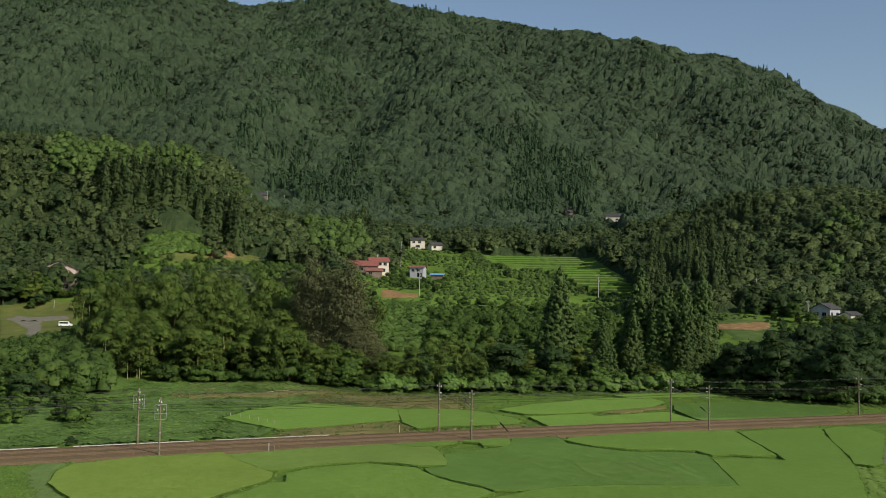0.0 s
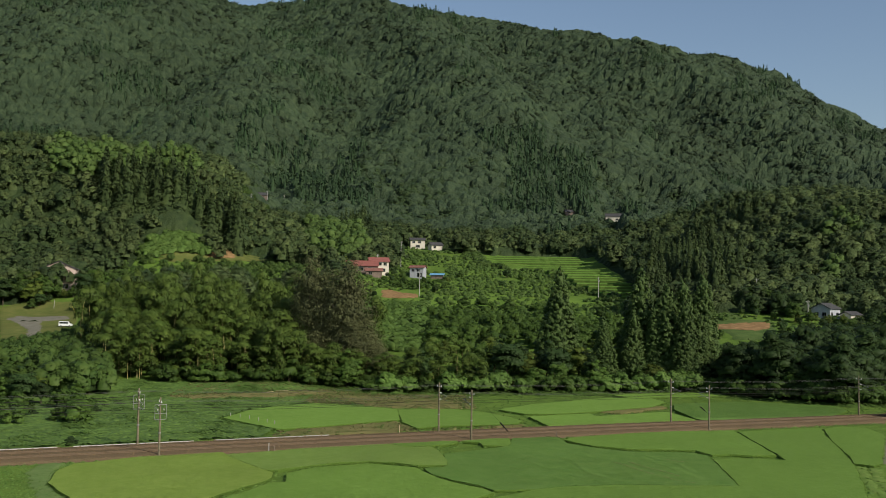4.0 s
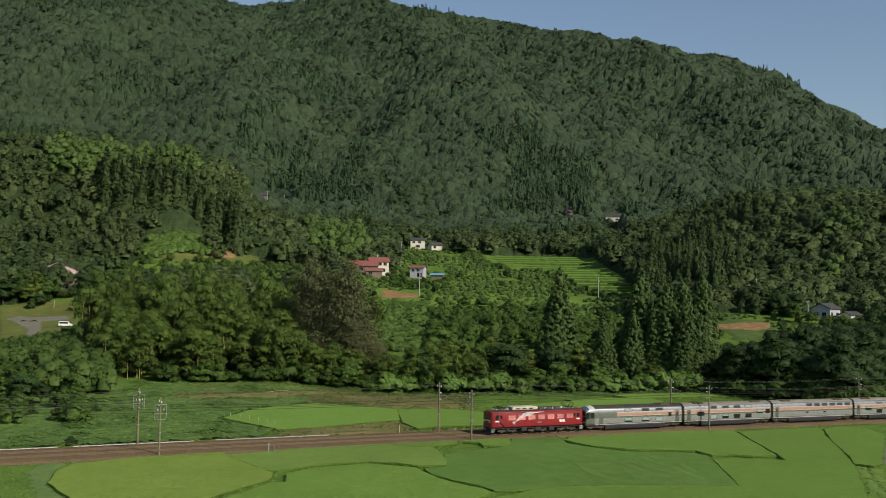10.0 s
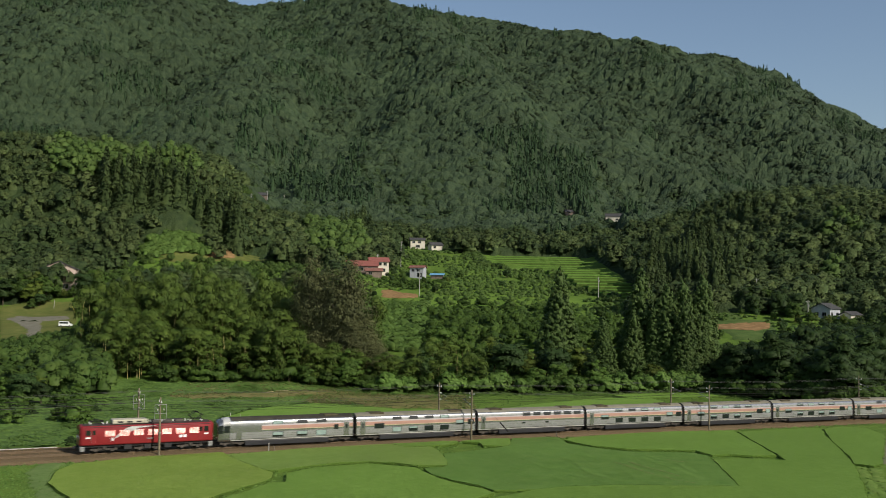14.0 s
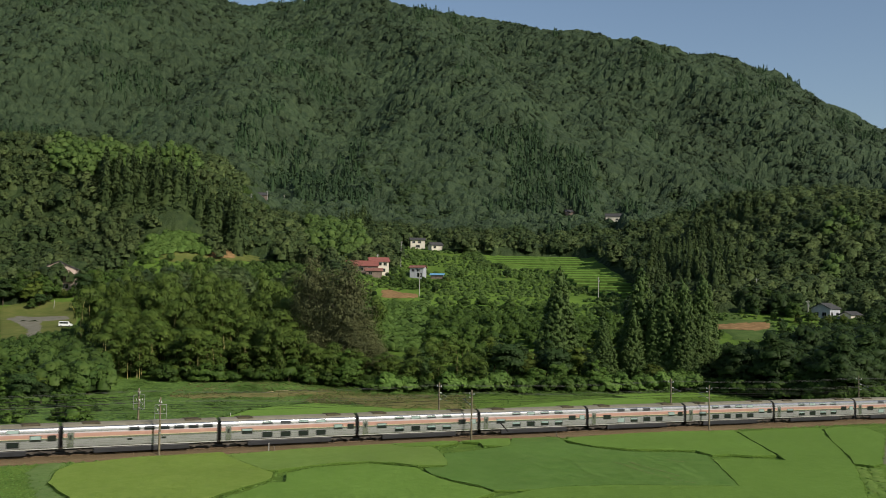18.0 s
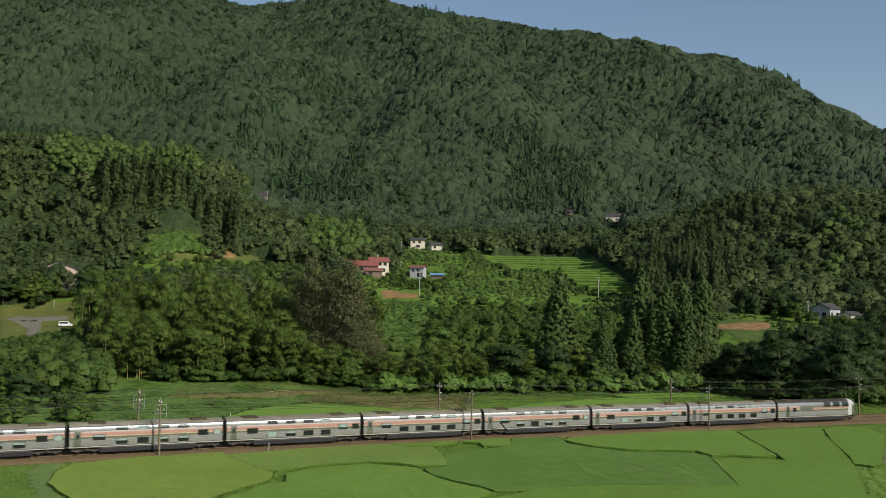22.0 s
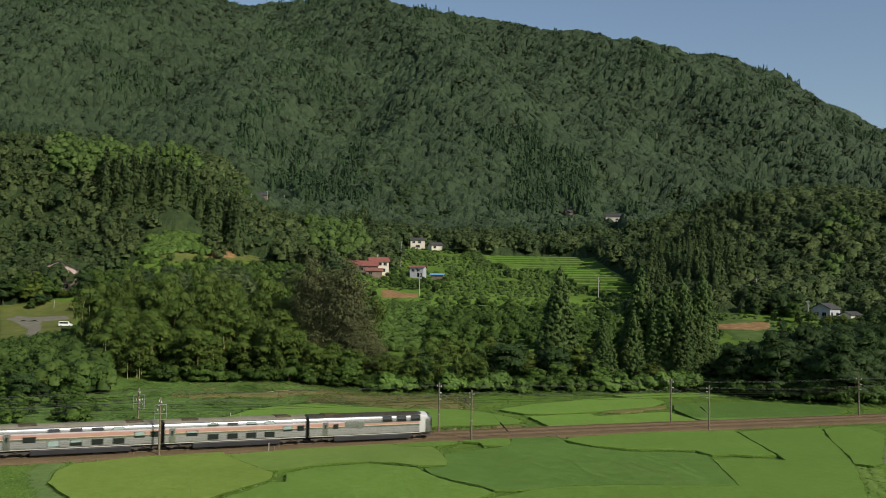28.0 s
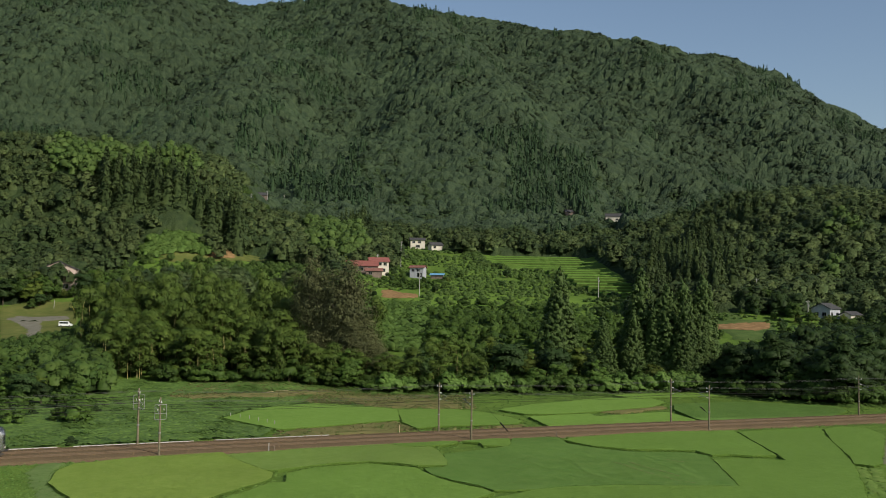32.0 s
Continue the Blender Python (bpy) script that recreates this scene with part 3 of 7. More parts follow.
rice_field([(40.8, 236.9), (59.7, 251.9), (70.5, 247.5), (73.5, 242.0), (55.6, 234.8), (43.2, 230.4)], "narrow green field at the foot of the wood", dense=7)


def worn_lines(field, name, lines, material, width, z):
    """Narrow lines of flattened or bare ground in a field."""
    fx, fy = field.matrix_basis.translation.x, field.matrix_basis.translation.y
    fz = field.matrix_basis.translation.z
    g = random.Random(77)
    for pts in lines:
        bm = bmesh.new()
        rows = []
        fine = []
        for a, b in zip(pts[:-1], pts[1:]):
            fine += [(a[0] + (b[0] - a[0]) * k / 6, a[1] + (b[1] - a[1]) * k / 6) for k in range(6)]
        fine.append(pts[-1])
        for i, (x, y) in enumerate(fine):
            x2, y2 = fine[min(i + 1, len(fine) - 1)]
            x1, y1 = fine[max(i - 1, 0)]
            d = math.hypot(x2 - x1, y2 - y1)
            nx, ny = -(y2 - y1) / d, (x2 - x1) / d
            w = width * g.uniform(0.25, 1.1) * (0.2 if i in (0, len(fine) - 1) else 1)
            h = land1(x, y) - fz + z
            rows.append((bm.verts.new((x - fx + nx * w, y - fy + ny * w, h)), bm.verts.new((x - fx - nx * w, y - fy - ny * w, h))))
        for a, b in zip(rows[:-1], rows[1:]):
            bm.faces.new((a[0], a[1], b[1], b[0]))
        bmesh.ops.recalc_face_normals(bm, faces=bm.faces)
        part(name, bm, material, field, "line of flattened growth")


worn_lines(PATCHY, "old_rut", [[(27.4, 138.5), (29.5, 133.9), (31.1, 126.6), (32.7, 120.0)], [(29.2, 139.7), (31.8, 134.1), (32.9, 125.5)], [(16.2, 124.1), (17.8, 121.1), (19.9, 119.0)], [(17.9, 129.2), (19.6, 123.6), (22.0, 119.5)], [(23.5, 128.0), (24.0, 123.1), (24.3, 119.4)], [(10.4, 146.3), (14.6, 143.5), (17.7, 135.6), (18.3, 129.3)], [(12.3, 149.4), (16.9, 145.9), (20.4, 138.8)], [(8.0, 140.7), (11.5, 135.0), (14.3, 126.4)]], M_RICE_COOL, 0.7, 0.365)
worn_lines(PATCHY, "wheel_track", [[(23.2, 134.2), (24.3, 132.0), (25.4, 128.2), (26.8, 125.0), (28.8, 121.2), (30.7, 119.5)], [(25.3, 134.9), (26.6, 130.9), (28.2, 128.0), (29.8, 124.0)], [(31.0, 137.4), (32.3, 136.0), (33.9, 135.7)]], M_TAN, 0.13, 0.39)


patch("dry_bank", [(-25.4, 219.5), (-10.1, 223.5), (1.2, 217.0), (5.5, 202.6), (-1.1, 201.2), (-9.0, 199.5), (-16.1, 204.6), (-21.6, 213.0)], M_DRY, "bank of yellowed dry grass")
patch("dry_verge", [(-24.9, 157.6), (-23.8, 162.7), (-17.0, 168.5), (-7.7, 176.8), (-5.6, 172.2), (-3.7, 166.4), (-8.1, 161.8), (-15.9, 157.5), (-23.6, 153.2)], M_DRY, "verge of cut dry grass by the railway")
patch("dry_verge", [(8.3, 170.5), (9.1, 175.0), (14.1, 177.6), (15.2, 174.5), (14.1, 172.2)], M_DRY, "small verge of cut dry grass by the railway")
patch("cut_rows", [(31.6, 198.6), (38.4, 206.4), (47.4, 214.1), (47.5, 209.5), (35.7, 197.4)], M_DRY, "strip of cut yellowed stems between fields", 0.3, 0.4)
DRY_STRIP = [(-56.4, 206.5), (-51.0, 210.0), (-39.8, 213.4), (-27.6, 222.4), (-24.9, 229.8), (-23.3, 221.5), (-33.2, 210.3), (-44.4, 207.0), (-50.9, 205.1)]
patch("dry_strip", DRY_STRIP, M_DRY, "strip of dry grass at the bamboo's foot", 0.25)
patch("farm_track", [(75.9, 172.1), (67.4, 153.7), (60.8, 138.9), (64.3, 138.9), (70.9, 153.7), (79.4, 172.1)], M_GRAVEL, "gravel farm track between rice fields", 0.12)
patch("wheel_rut", [(57.1, 137.3), (53.8, 128.3), (51.6, 120.4), (50.4, 113.5), (51.699999999999996, 114.0), (52.9, 120.9), (55.099999999999994, 128.8), (58.4, 137.8)], M_RUT, "grassy wheel rut beside the rice", 0.10, 0.4)
patch("wheel_rut", [(58.9, 137.5), (55.6, 128.4), (52.9, 119.1), (54.199999999999996, 119.6), (56.9, 128.9), (60.199999999999996, 138.0)], M_RUT, "grassy wheel rut beside the rice", 0.10, 0.4)
patch("gravel_yard", [(-163.6, 368.9), (-155.6, 379.8), (-139.0, 379.3), (-129.8, 355.6), (-122.5, 330.7), (-119.0, 310.8), (-119.5, 296.8), (-129.1, 292.1)], M_LAWN, "olive dry-grass yard on the slope", 0.25)
patch("asphalt_drive", [(-152.4, 347.5), (-153.2, 359.6), (-144.1, 355.3), (-133.6, 356.0), (-128.3, 346.2), (-136.5, 340.9), (-124.4, 309.7), (-120.1, 296.7), (-124.1, 295.8), (-131.4, 316.4), (-142.6, 334.9)], M_GRAVEL, "worn grey asphalt drive across the yard", 0.32, 0.9)
patch("grass_path", [(-48.4, 117.9), (-50.1, 125.8), (-49.6, 130.0), (-47.7, 131.7), (-46.3, 122.2), (-44.3, 113.9), (-40.5, 108.2), (-37.1, 103.0), (-40.7, 102.6), (-44.9, 110.3)], M_PATH, "trodden pale grass path beside the ripening rice", 0.12, 0.5)
patch("bare_soil", [(-110.0, 458.6), (-100.6, 476.0), (-97.7, 472.4), (-97.3, 463.0), (-106.5, 452.9)], M_SOIL, "patch of bare reddish soil", 0.3)
patch("cut_meadow", [(-126.8, 446.5), (-123.6, 449.4), (-108.5, 455.9), (-98.3, 468.7), (-85.9, 500.6), (-81.1, 476.3), (-95.2, 460.6), (-107.5, 446.6), (-121.3, 441.4), (-125.1, 441.5)], M_LAWN, "strip of mown dry meadow", 0.14)
patch("hay_meadow", [(93.7, 358.1), (102.3, 355.5), (103.4, 339.3), (111.4, 337.2), (103.9, 310.8), (98.7, 300.3), (89.0, 303.4), (90.9, 315.9), (87.5, 330.1)], M_MEADOW, "mown green meadow round the ploughed plot", 0.15)
patch("bare_field", [(89.4, 332.8), (97.7, 333.0), (109.2, 333.4), (106.0, 320.3), (99.8, 315.7), (88.2, 324.4)], M_SOIL, "small ploughed field of reddish soil", 0.3)
patch("vegetable_plot", [(-25.0, 411.9), (-21.9, 415.5), (-10.3, 405.1), (-10.0, 396.1), (-20.7, 393.0), (-23.3, 392.7)], M_SOIL, "plot of bare brown soil below the houses")


# ---- railway ----
def ribbon(name, profile, s0, s1, step, material, smooth=False):
    """A strip along the line; the profile gives lat and z."""
    ss = np.arange(s0, s1 + 0.01, step)
    V = [line(s, lat, z) for s in ss for lat, z in profile]
    k = len(profile)
    F = [(i * k + j, i * k + j + 1, (i + 1) * k + j + 1, (i + 1) * k + j) for i in range(len(ss) - 1) for j in range(k - 1)]
    return np_mesh(name, [tuple(v) for v in V], F, material, smooth)


SECOND = -3.9     # the other track, towards the hills
bed = ribbon("railway_bed", [(3.9, -0.85), (2.9, -0.26), (2.0, -0.12), (-6.2, -0.12), (-8.6, -0.34), (-10.2, -0.85)], -330, 560, 5, M_BALLAST)
tagged(bed, "reddish-brown ballast bed of a double track", "railway", kind="structure")


def build_stones():
    rng = np.random.default_rng(3)
    n = 9000
    ss, ll = rng.uniform(-60, 120, n), rng.uniform(-8.6, 3.2, n)
    C = np.array([tuple(line(s, l, -0.13 if -6.4 < l < 2.2 else -0.28)) for s, l in zip(ss, ll)])
    tet = np.array([(0, 0, 1), (0.9, 0, -0.3), (-0.5, 0.8, -0.3), (-0.5, -0.8, -0.3)])
    r = rng.uniform(0.05, 0.13, n)[:, None, None]
    V = (C[:, None] + tet[None] * r * rng.uniform(0.6, 1.3, (n, 4, 1))).reshape(-1, 3)
    f = np.array([(0, 1, 2), (0, 2, 3), (0, 3, 1)])
    F = (np.arange(n)[:, None, None] * 4 + f[None]).reshape(-1, 3)
    tagged(np_mesh("ballast_stones", V, F, M_STONE), "loose rust-stained ballast stones", "ballast", kind="stuff")


build_stones()
for centre in (0.0, SECOND):
    for side in (-0.535, 0.535):
        c = centre + side
        r = ribbon("rail", [(c - 0.07, -0.17), (c - 0.012, -0.14), (c - 0.012, -0.045), (c - 0.035, -0.03), (c - 0.035, 0.0), (c + 0.035, 0.0), (c + 0.035, -0.03), (c + 0.012, -0.045), (c + 0.012, -0.14), (c + 0.07, -0.17)], -330, 560, 5, M_RAIL)
        tagged(r, "rust-brown steel rail on ballast", "rail", "rails of the double track")
for s0, s1 in ((-75, -46), (-44.5, -27), (-25, -6)):
    trough = ribbon("cable_trough", [(-8.86, -0.5), (-8.86, -0.24), (-8.64, -0.24), (-8.64, -0.5)], s0, s1, 1.5, M_CONC)
    tagged(trough, "pale concrete cable trough along the ballast", "cable trough", "cable troughs by the railway")


def sleeper_mesh():
    bm = bmesh.new()
    add_box(bm, -0.12, 0.12, -1.0, 1.0, -0.30, -0.108, 0.01)
    me = bpy.data.meshes.new("sleeper")
    bm.to_mesh(me)
    bm.free()
    me.materials.append(M_SLEEPER)
    return me


def sleepers_all():
    """The near stretch piece by piece, the rest joined."""
    me = sleeper_mesh()
    for c in (0.0, SECOND):
        far = bmesh.new()
        for i in range(-120, 260):
            s = i * 0.62
            a = math.degrees(T_HEAD + T_BEND * s)
            m = Matrix.Translation(line(s, c, 0)) @ pose(0, 0, 0, 0, 0, a)
            if -60 <= i < 80:
                ob = new("sleeper", me)
                ob.parent = bed
                ob.matrix_basis = m
            else:
                add_box(far, -0.12, 0.12, -1.0, 1.0, -0.30, -0.108)
                bmesh.ops.transform(far, matrix=m, verts=far.verts[-8:])
        o = part("sleepers", far, M_SLEEPER, bed)
        o["kind"] = "stuff"


# ---- poles and wires ----
SPAN = 47.26


def catenary_pole(s, lat, height, towards, rack, label):
    """A concrete pole with brackets, an insulated arm over its track and, on some, a cable rack."""
    p = line(s, lat, -0.35)
    pole = empty("catenary_pole", p.x, p.y, p.z, math.degrees(T_HEAD + T_BEND * s))
    tagged(pole, label, "utility pole", "poles along the railway")
    tube("mast", M_POLE, pole, (0, 0, -0.6), (0, 0, height), 0.165, 0.11, 12)
    box("foundation", M_POLE, pole, -0.35, 0.35, -0.35, 0.35, -0.5, 0.06, 0.03)
    d = towards
    tube("cantilever", M_STEEL, pole, (0, 0.1 * d, 5.35), (0, 2.7 * d, 6.05), 0.045)
    tube("stay", M_STEEL, pole, (0, 0.1 * d, 6.55), (0, 2.6 * d, 6.05), 0.035)
    tube("steady_arm", M_STEEL, pole, (0, 1.3 * d, 5.62), (0, 2.95 * d, 5.36), 0.03)
    for y, z in ((0.35, 5.42), (0.45, 6.46)):
        bm = bmesh.new()
        for k in range(4):
            add_tube(bm, (0, (y + k * 0.09) * d, z), (0, (y + k * 0.09 + 0.05) * d, z + 0.01), 0.10, 0.05, 10)
        part("insulator", bm, M_PORCELAIN, pole, "white porcelain insulator")
    box("crossarm", M_STEEL, pole, -0.05, 0.05, -0.75, 0.75, height - 0.75, height - 0.66)
    for y in (-0.65, 0.65):
        tube("insulator", M_PORCELAIN, pole, (0, y, height - 0.66), (0, y, height - 0.42), 0.06, 0.04, 10)
    tube("band", M_STEEL, pole, (0, 0, 2.9), (0, 0, 3.05), 0.20, 0.20, 12)
    if rack:
        bm = bmesh.new()
        for x in (-0.75, 0.75):
            add_box(bm, x - 0.026, x + 0.026, -0.28, -0.22, height - 2.9, height - 0.9)
        for z in (height - 2.9, height - 2.1, height - 0.95):
            add_box(bm, -0.75, 0.75, -0.28, -0.22, z - 0.026, z + 0.026)
        part("cable_rack", bm, M_STEEL, pole, "galvanised rectangular cable rack")
        for x in (-0.4, 0.4):
            box("insulator", M_CONC, pole, x - 0.06, x + 0.06, -0.38, -0.26, height - 1.7, height - 1.45, 0.02)
    return pole


def guy(pole, height, reach, g0, g1):
    """A stay wire from the pole's head to the ground along the line, with a guard sleeve on it."""
    top, foot = Vector((0, 0, height)), Vector((reach, 0, 0.0))
    tube("stay_wire", M_WIRE, pole, top, foot, 0.011, 0.011, 6)
    tube("guard_sleeve", M_WIRE, pole, top.lerp(foot, g0), top.lerp(foot, g1), 0.11, 0.11, 8, "dark guard sleeve on the stay wire")
    box("anchor", M_POLE, pole, reach - 0.12, reach + 0.12, -0.12, 0.12, -0.5, -0.05, 0.02)


for j in range(-1, 5):
    near_pole = catenary_pole(-35.5 + j * SPAN, 2.9, 7.65, 1, j == 0, "tall concrete railway pole with bracket arm, fields beside")
    far_pole = catenary_pole(-36.4 + j * SPAN, -6.4, 8.1, -1, j == 0, "tall concrete railway pole on the hill side of the track")
    if j == 1:
        guy(near_pole, 7.5, 7.6, 0.67, 0.86)
    if j == 2:
        guy(far_pole, 7.9, 10.5, 0.66, 0.76)


def wire(name, s_list, lat, z, sag, r, label, material=M_WIRE):
    cu = bpy.data.curves.new(name, "CURVE")
    cu.dimensions, cu.bevel_depth, cu.bevel_resolution = "3D", r, 1
    sp = cu.splines.new("POLY")
    pts = []
    for a, b in zip(s_list[:-1], s_list[1:]):
        for k in range(8):
            t = k / 8
            pts.append(line(a + (b - a) * t, lat, z - sag * 4 * t * (1 - t)))
    pts.append(line(s_list[-1], lat, z))
    sp.points.add(len(pts) - 1)
    for q, w in zip(sp.points, pts):
        q.co = (*w, 1)
    cu.materials.append(material)
    tagged(new(name, cu), label, "overhead wire", "overhead wires of the railway")


NEAR_S = [-35.5 + j * SPAN for j in range(-1, 5)]
FAR_S = [-36.4 + j * SPAN for j in range(-1, 5)]
for ss, centre, lat, h in ((NEAR_S, 0.0, 2.9, 7.3), (FAR_S, SECOND, -6.4, 7.75)):
    wire("contact_wire", ss, centre, 5.0, 0.03, 0.018, "dark copper contact wire above the track")
    wire("messenger_wire", ss, centre, 5.75, 0.55, 0.018, "dark messenger wire carrying the contact wire")
    wire("feeder_wire", ss, lat - 0.65, h - 0.42, 0.5, 0.013, "weathered grey feeder wire between the poles", M_CABLE)
    wire("feeder_wire", ss, lat + 0.65, h - 0.42, 0.6, 0.013, "weathered grey feeder wire between the poles", M_CABLE)
for k in range(3):
    wire("signal_cable", FAR_S[:2], -6.6 - 0.15 * k, 6.6 - 0.45 * k, 0.5, 0.035, "thick dark cable strung between the poles")


# ---- trees ----
def limb_tubes(bm, rng, height, spread, n):
    add_tube(bm, (0, 0, -0.8), (0.1, 0.05, height * 0.30), height * 0.024, height * 0.018, 8)
    add_tube(bm, (0.1, 0.05, height * 0.30), (0.0, 0.2, height * 0.72), height * 0.018, height * 0.007, 7)
    for i in range(n):
        a = i * math.tau / n + rng.uniform(-0.4, 0.4)
        z0 = height * rng.uniform(0.26, 0.52)
        r = spread * rng.uniform(0.45, 0.8)
        add_tube(bm, (0.05, 0.1, z0), (math.cos(a) * r, math.sin(a) * r, z0 + height * rng.uniform(0.14, 0.30)), height * 0.010, height * 0.004, 6)


def lobes(height, spread, low, n, rng, flat=1.0):
    """Centres and sizes of the leaf masses of a crown with an uneven outline."""
    d = sphere_dirs(n, rng, -0.55)
    reach = rng.uniform(0.45, 0.98, n)[:, None]
    mid = height * (1 + low) / 2
    half = height * (1 - low) / 2
    C = d * reach * np.array([spread, spread, half * flat])
    C[:, 2] += mid - half * 0.12
    r = spread * rng.uniform(0.20, 0.40, n)
    return C, r


def broad_crown(rng, height, spread, low=0.22, n=26, per=34, size=0.62, rough=0.16):
    """Leaf masses of two sizes, flattened and set in loose tiers, shaded as parts of the whole crown."""
    C, r = lobes(height, spread, low, n, rng)
    mid = np.array([0, 0, height * 0.45])
    pieces = [blob((0, 0, height * (0.45 + low * 0.3)), (spread * 0.6, spread * 0.6, height * 0.3), rng, 3, 7)]
    for c, rr in zip(C, r):
        out = (c - mid) / (np.linalg.norm(c - mid) + 0.1)
        V, F, N = blob(c, (rr * 0.72, rr * 0.72, rr * 0.44) if rough < 0.3 else (rr * 0.3, rr * 0.3, rr * 0.16), rng, 3, 7)
        N = N + 0.5 * out
        pieces.append((V, F, N / np.linalg.norm(N, axis=1, keepdims=True)))
        d = sphere_dirs(per, rng, -0.45)
        P = c + d * rr * rng.uniform(0.72, 1.16, per)[:, None] * np.array([1, 1, 0.66])
        pieces.append(diamonds(P, d * 0.8 + 0.75 * out + rng.normal(0, rough, (per, 3)) + np.array([0, 0, 0.3]), size, rng, 1.6))
    return gather(pieces)


def cedar_crown(rng, height, spread, tufts=620, size=0.27):
    """A pointed crown of many rounded tufts round a dark core."""
    pieces = []
    for k in range(6):
        t = 0.06 + 0.15 * k
        w = spread * 0.74 * (1 - t) ** 0.75
        pieces.append(blob((0, 0, height * t), (w, w, height * 0.13), rng, 2, 7))
    ph = rng.uniform(0, 6, 3)
    for i in range(tufts):
        t = 0.02 + 0.97 * (1 - math.sqrt(1 - (i + 0.5) / tufts))
        a = i * 2.39996 + rng.uniform(-0.5, 0.5)
        lump = 1 + 0.10 * math.sin(2 * a + 9 * t + ph[0]) + 0.08 * math.sin(3 * a - 14 * t + ph[1])
        r = spread * (1 - t) ** 0.8 * lump * rng.uniform(0.72, 1.0)
        w = (0.26 + 0.46 * (1 - t)) * rng.uniform(0.75, 1.3)
        out = np.array([math.cos(a), math.sin(a), 0.0])
        c = out * r + np.array([0, 0, height * t])
        V, F, N = blob(c, (w * 0.72, w * 0.72, w * 0.62), rng, 2, 6)
        N = N + 0.5 * out
        pieces.append((V, F, N / np.linalg.norm(N, axis=1, keepdims=True)))
        per = 18
        d = sphere_dirs(per, rng, -0.5)
        P = c + d * np.array([w, w, w * 0.85]) * rng.uniform(0.78, 1.15, per)[:, None]
        lie = out * 0.5 + d * 0.6 + np.array([0, 0, -0.5]) + rng.normal(0, 0.3, (per, 3))
        pieces.append(diamonds(P, d * 0.9 + out * 0.6 + np.array([0, 0, 0.35]) + rng.normal(0, 0.15, (per, 3)), size, rng, 2.0, lie))
    return gather(pieces)


def bamboo_crown(rng, culms, size=0.26):
    """Arching plumes: a large leafy umbrella that hangs over from each culm's tip, smaller ones down its sides."""
    pieces = []
    for x, y, h, ax, ay in culms:
        plumes = [(1.0, 2.05, 1.75)] + [(0.86 - 0.14 * k + rng.uniform(-0.03, 0.03), 1.6 - 0.12 * k, 1.15 - 0.06 * k) for k in range(5)]
        for k, (t, w, tall) in enumerate(plumes):
            a = rng.uniform(0, math.tau)
            off = 0.0 if k == 0 else rng.uniform(1.0, 2.0)
            c = np.array([x + ax * 2.4 * t * t + math.cos(a) * off, y + ay * 2.4 * t * t + math.sin(a) * off, h * t - 1.0])
            w2 = w * rng.uniform(0.75, 1.2)
            pieces.append(blob(c, (w2 * 0.7, w2 * 0.7, tall * 0.75), rng, 3, 8, -0.1, 0.3))
            per = 150 if k == 0 else 95
            d = sphere_dirs(per, rng, -0.1)
            hang = (1 - d[:, 2:3]) ** 1.5 * np.array([0, 0, -0.75]) * tall * rng.uniform(0.3, 1.0, (per, 1))
            P = c + d * np.array([w2, w2, tall]) * rng.uniform(0.88, 1.1, per)[:, None] + hang
            lie = d * np.array([1, 1, 0]) * 0.6 + np.array([0, 0, -1.0]) + rng.normal(0, 0.22, (per, 3))
            pieces.append(diamonds(P, d + rng.normal(0, 0.10, (per, 3)) + np.array([0, 0, 0.35]), size, rng, 3.0, lie))
    return gather(pieces)


def make_tree(seed, name, height, spread, material, label, category="tree", group="", cedar=False, low=0.2, n=26, per=34, size=0.62, rough=0.16):
    rng = np.random.default_rng(seed)
    tree = empty(name, 0, -300, -60)
    tagged(tree, label, category, group)
    bm = bmesh.new()
    if cedar:
        add_tube(bm, (0, 0, -0.8), (0, 0, height * 0.93), height * 0.018, 0.03, 8)
    else:
        limb_tubes(bm, rng, height, spread, 6)
    part("trunk", bm, M_BARK, tree)
    V, F, N = cedar_crown(rng, height, spread) if cedar else broad_crown(rng, height, spread, low, n, per, size, rough)
    c = np_mesh("crown", V, F, material, True, N)
    c.parent = tree
    return tree


def make_bamboo(seed, label):
    rng = np.random.default_rng(seed)
    b = empty("bamboo_clump", 0, -300, -60)
    tagged(b, label, "bamboo", "bamboo grove")
    culms = []
    for i in range(4):
        a = rng.uniform(0, math.tau)
        culms.append((rng.uniform(-1.9, 1.9), rng.uniform(-1.9, 1.9), rng.uniform(12.5, 17), math.cos(a) * rng.uniform(0.4, 1.1), math.sin(a) * rng.uniform(0.4, 1.1)))
    for x, y, h, ax, ay in culms:
        bm = bmesh.new()
        add_tube(bm, (x, y, -0.6), (x, y, h * 0.55), 0.075, 0.06, 6)
        add_tube(bm, (x, y, h * 0.55), (x + ax * 0.9, y + ay * 0.9, h * 0.86), 0.06, 0.03, 6)
        part("culm", bm, M_CULM, b)
    V, F, N = bamboo_crown(rng, culms)
    c = np_mesh("crown", V, F, M_BAMBOO, True, N)
    c.parent = b
    return b


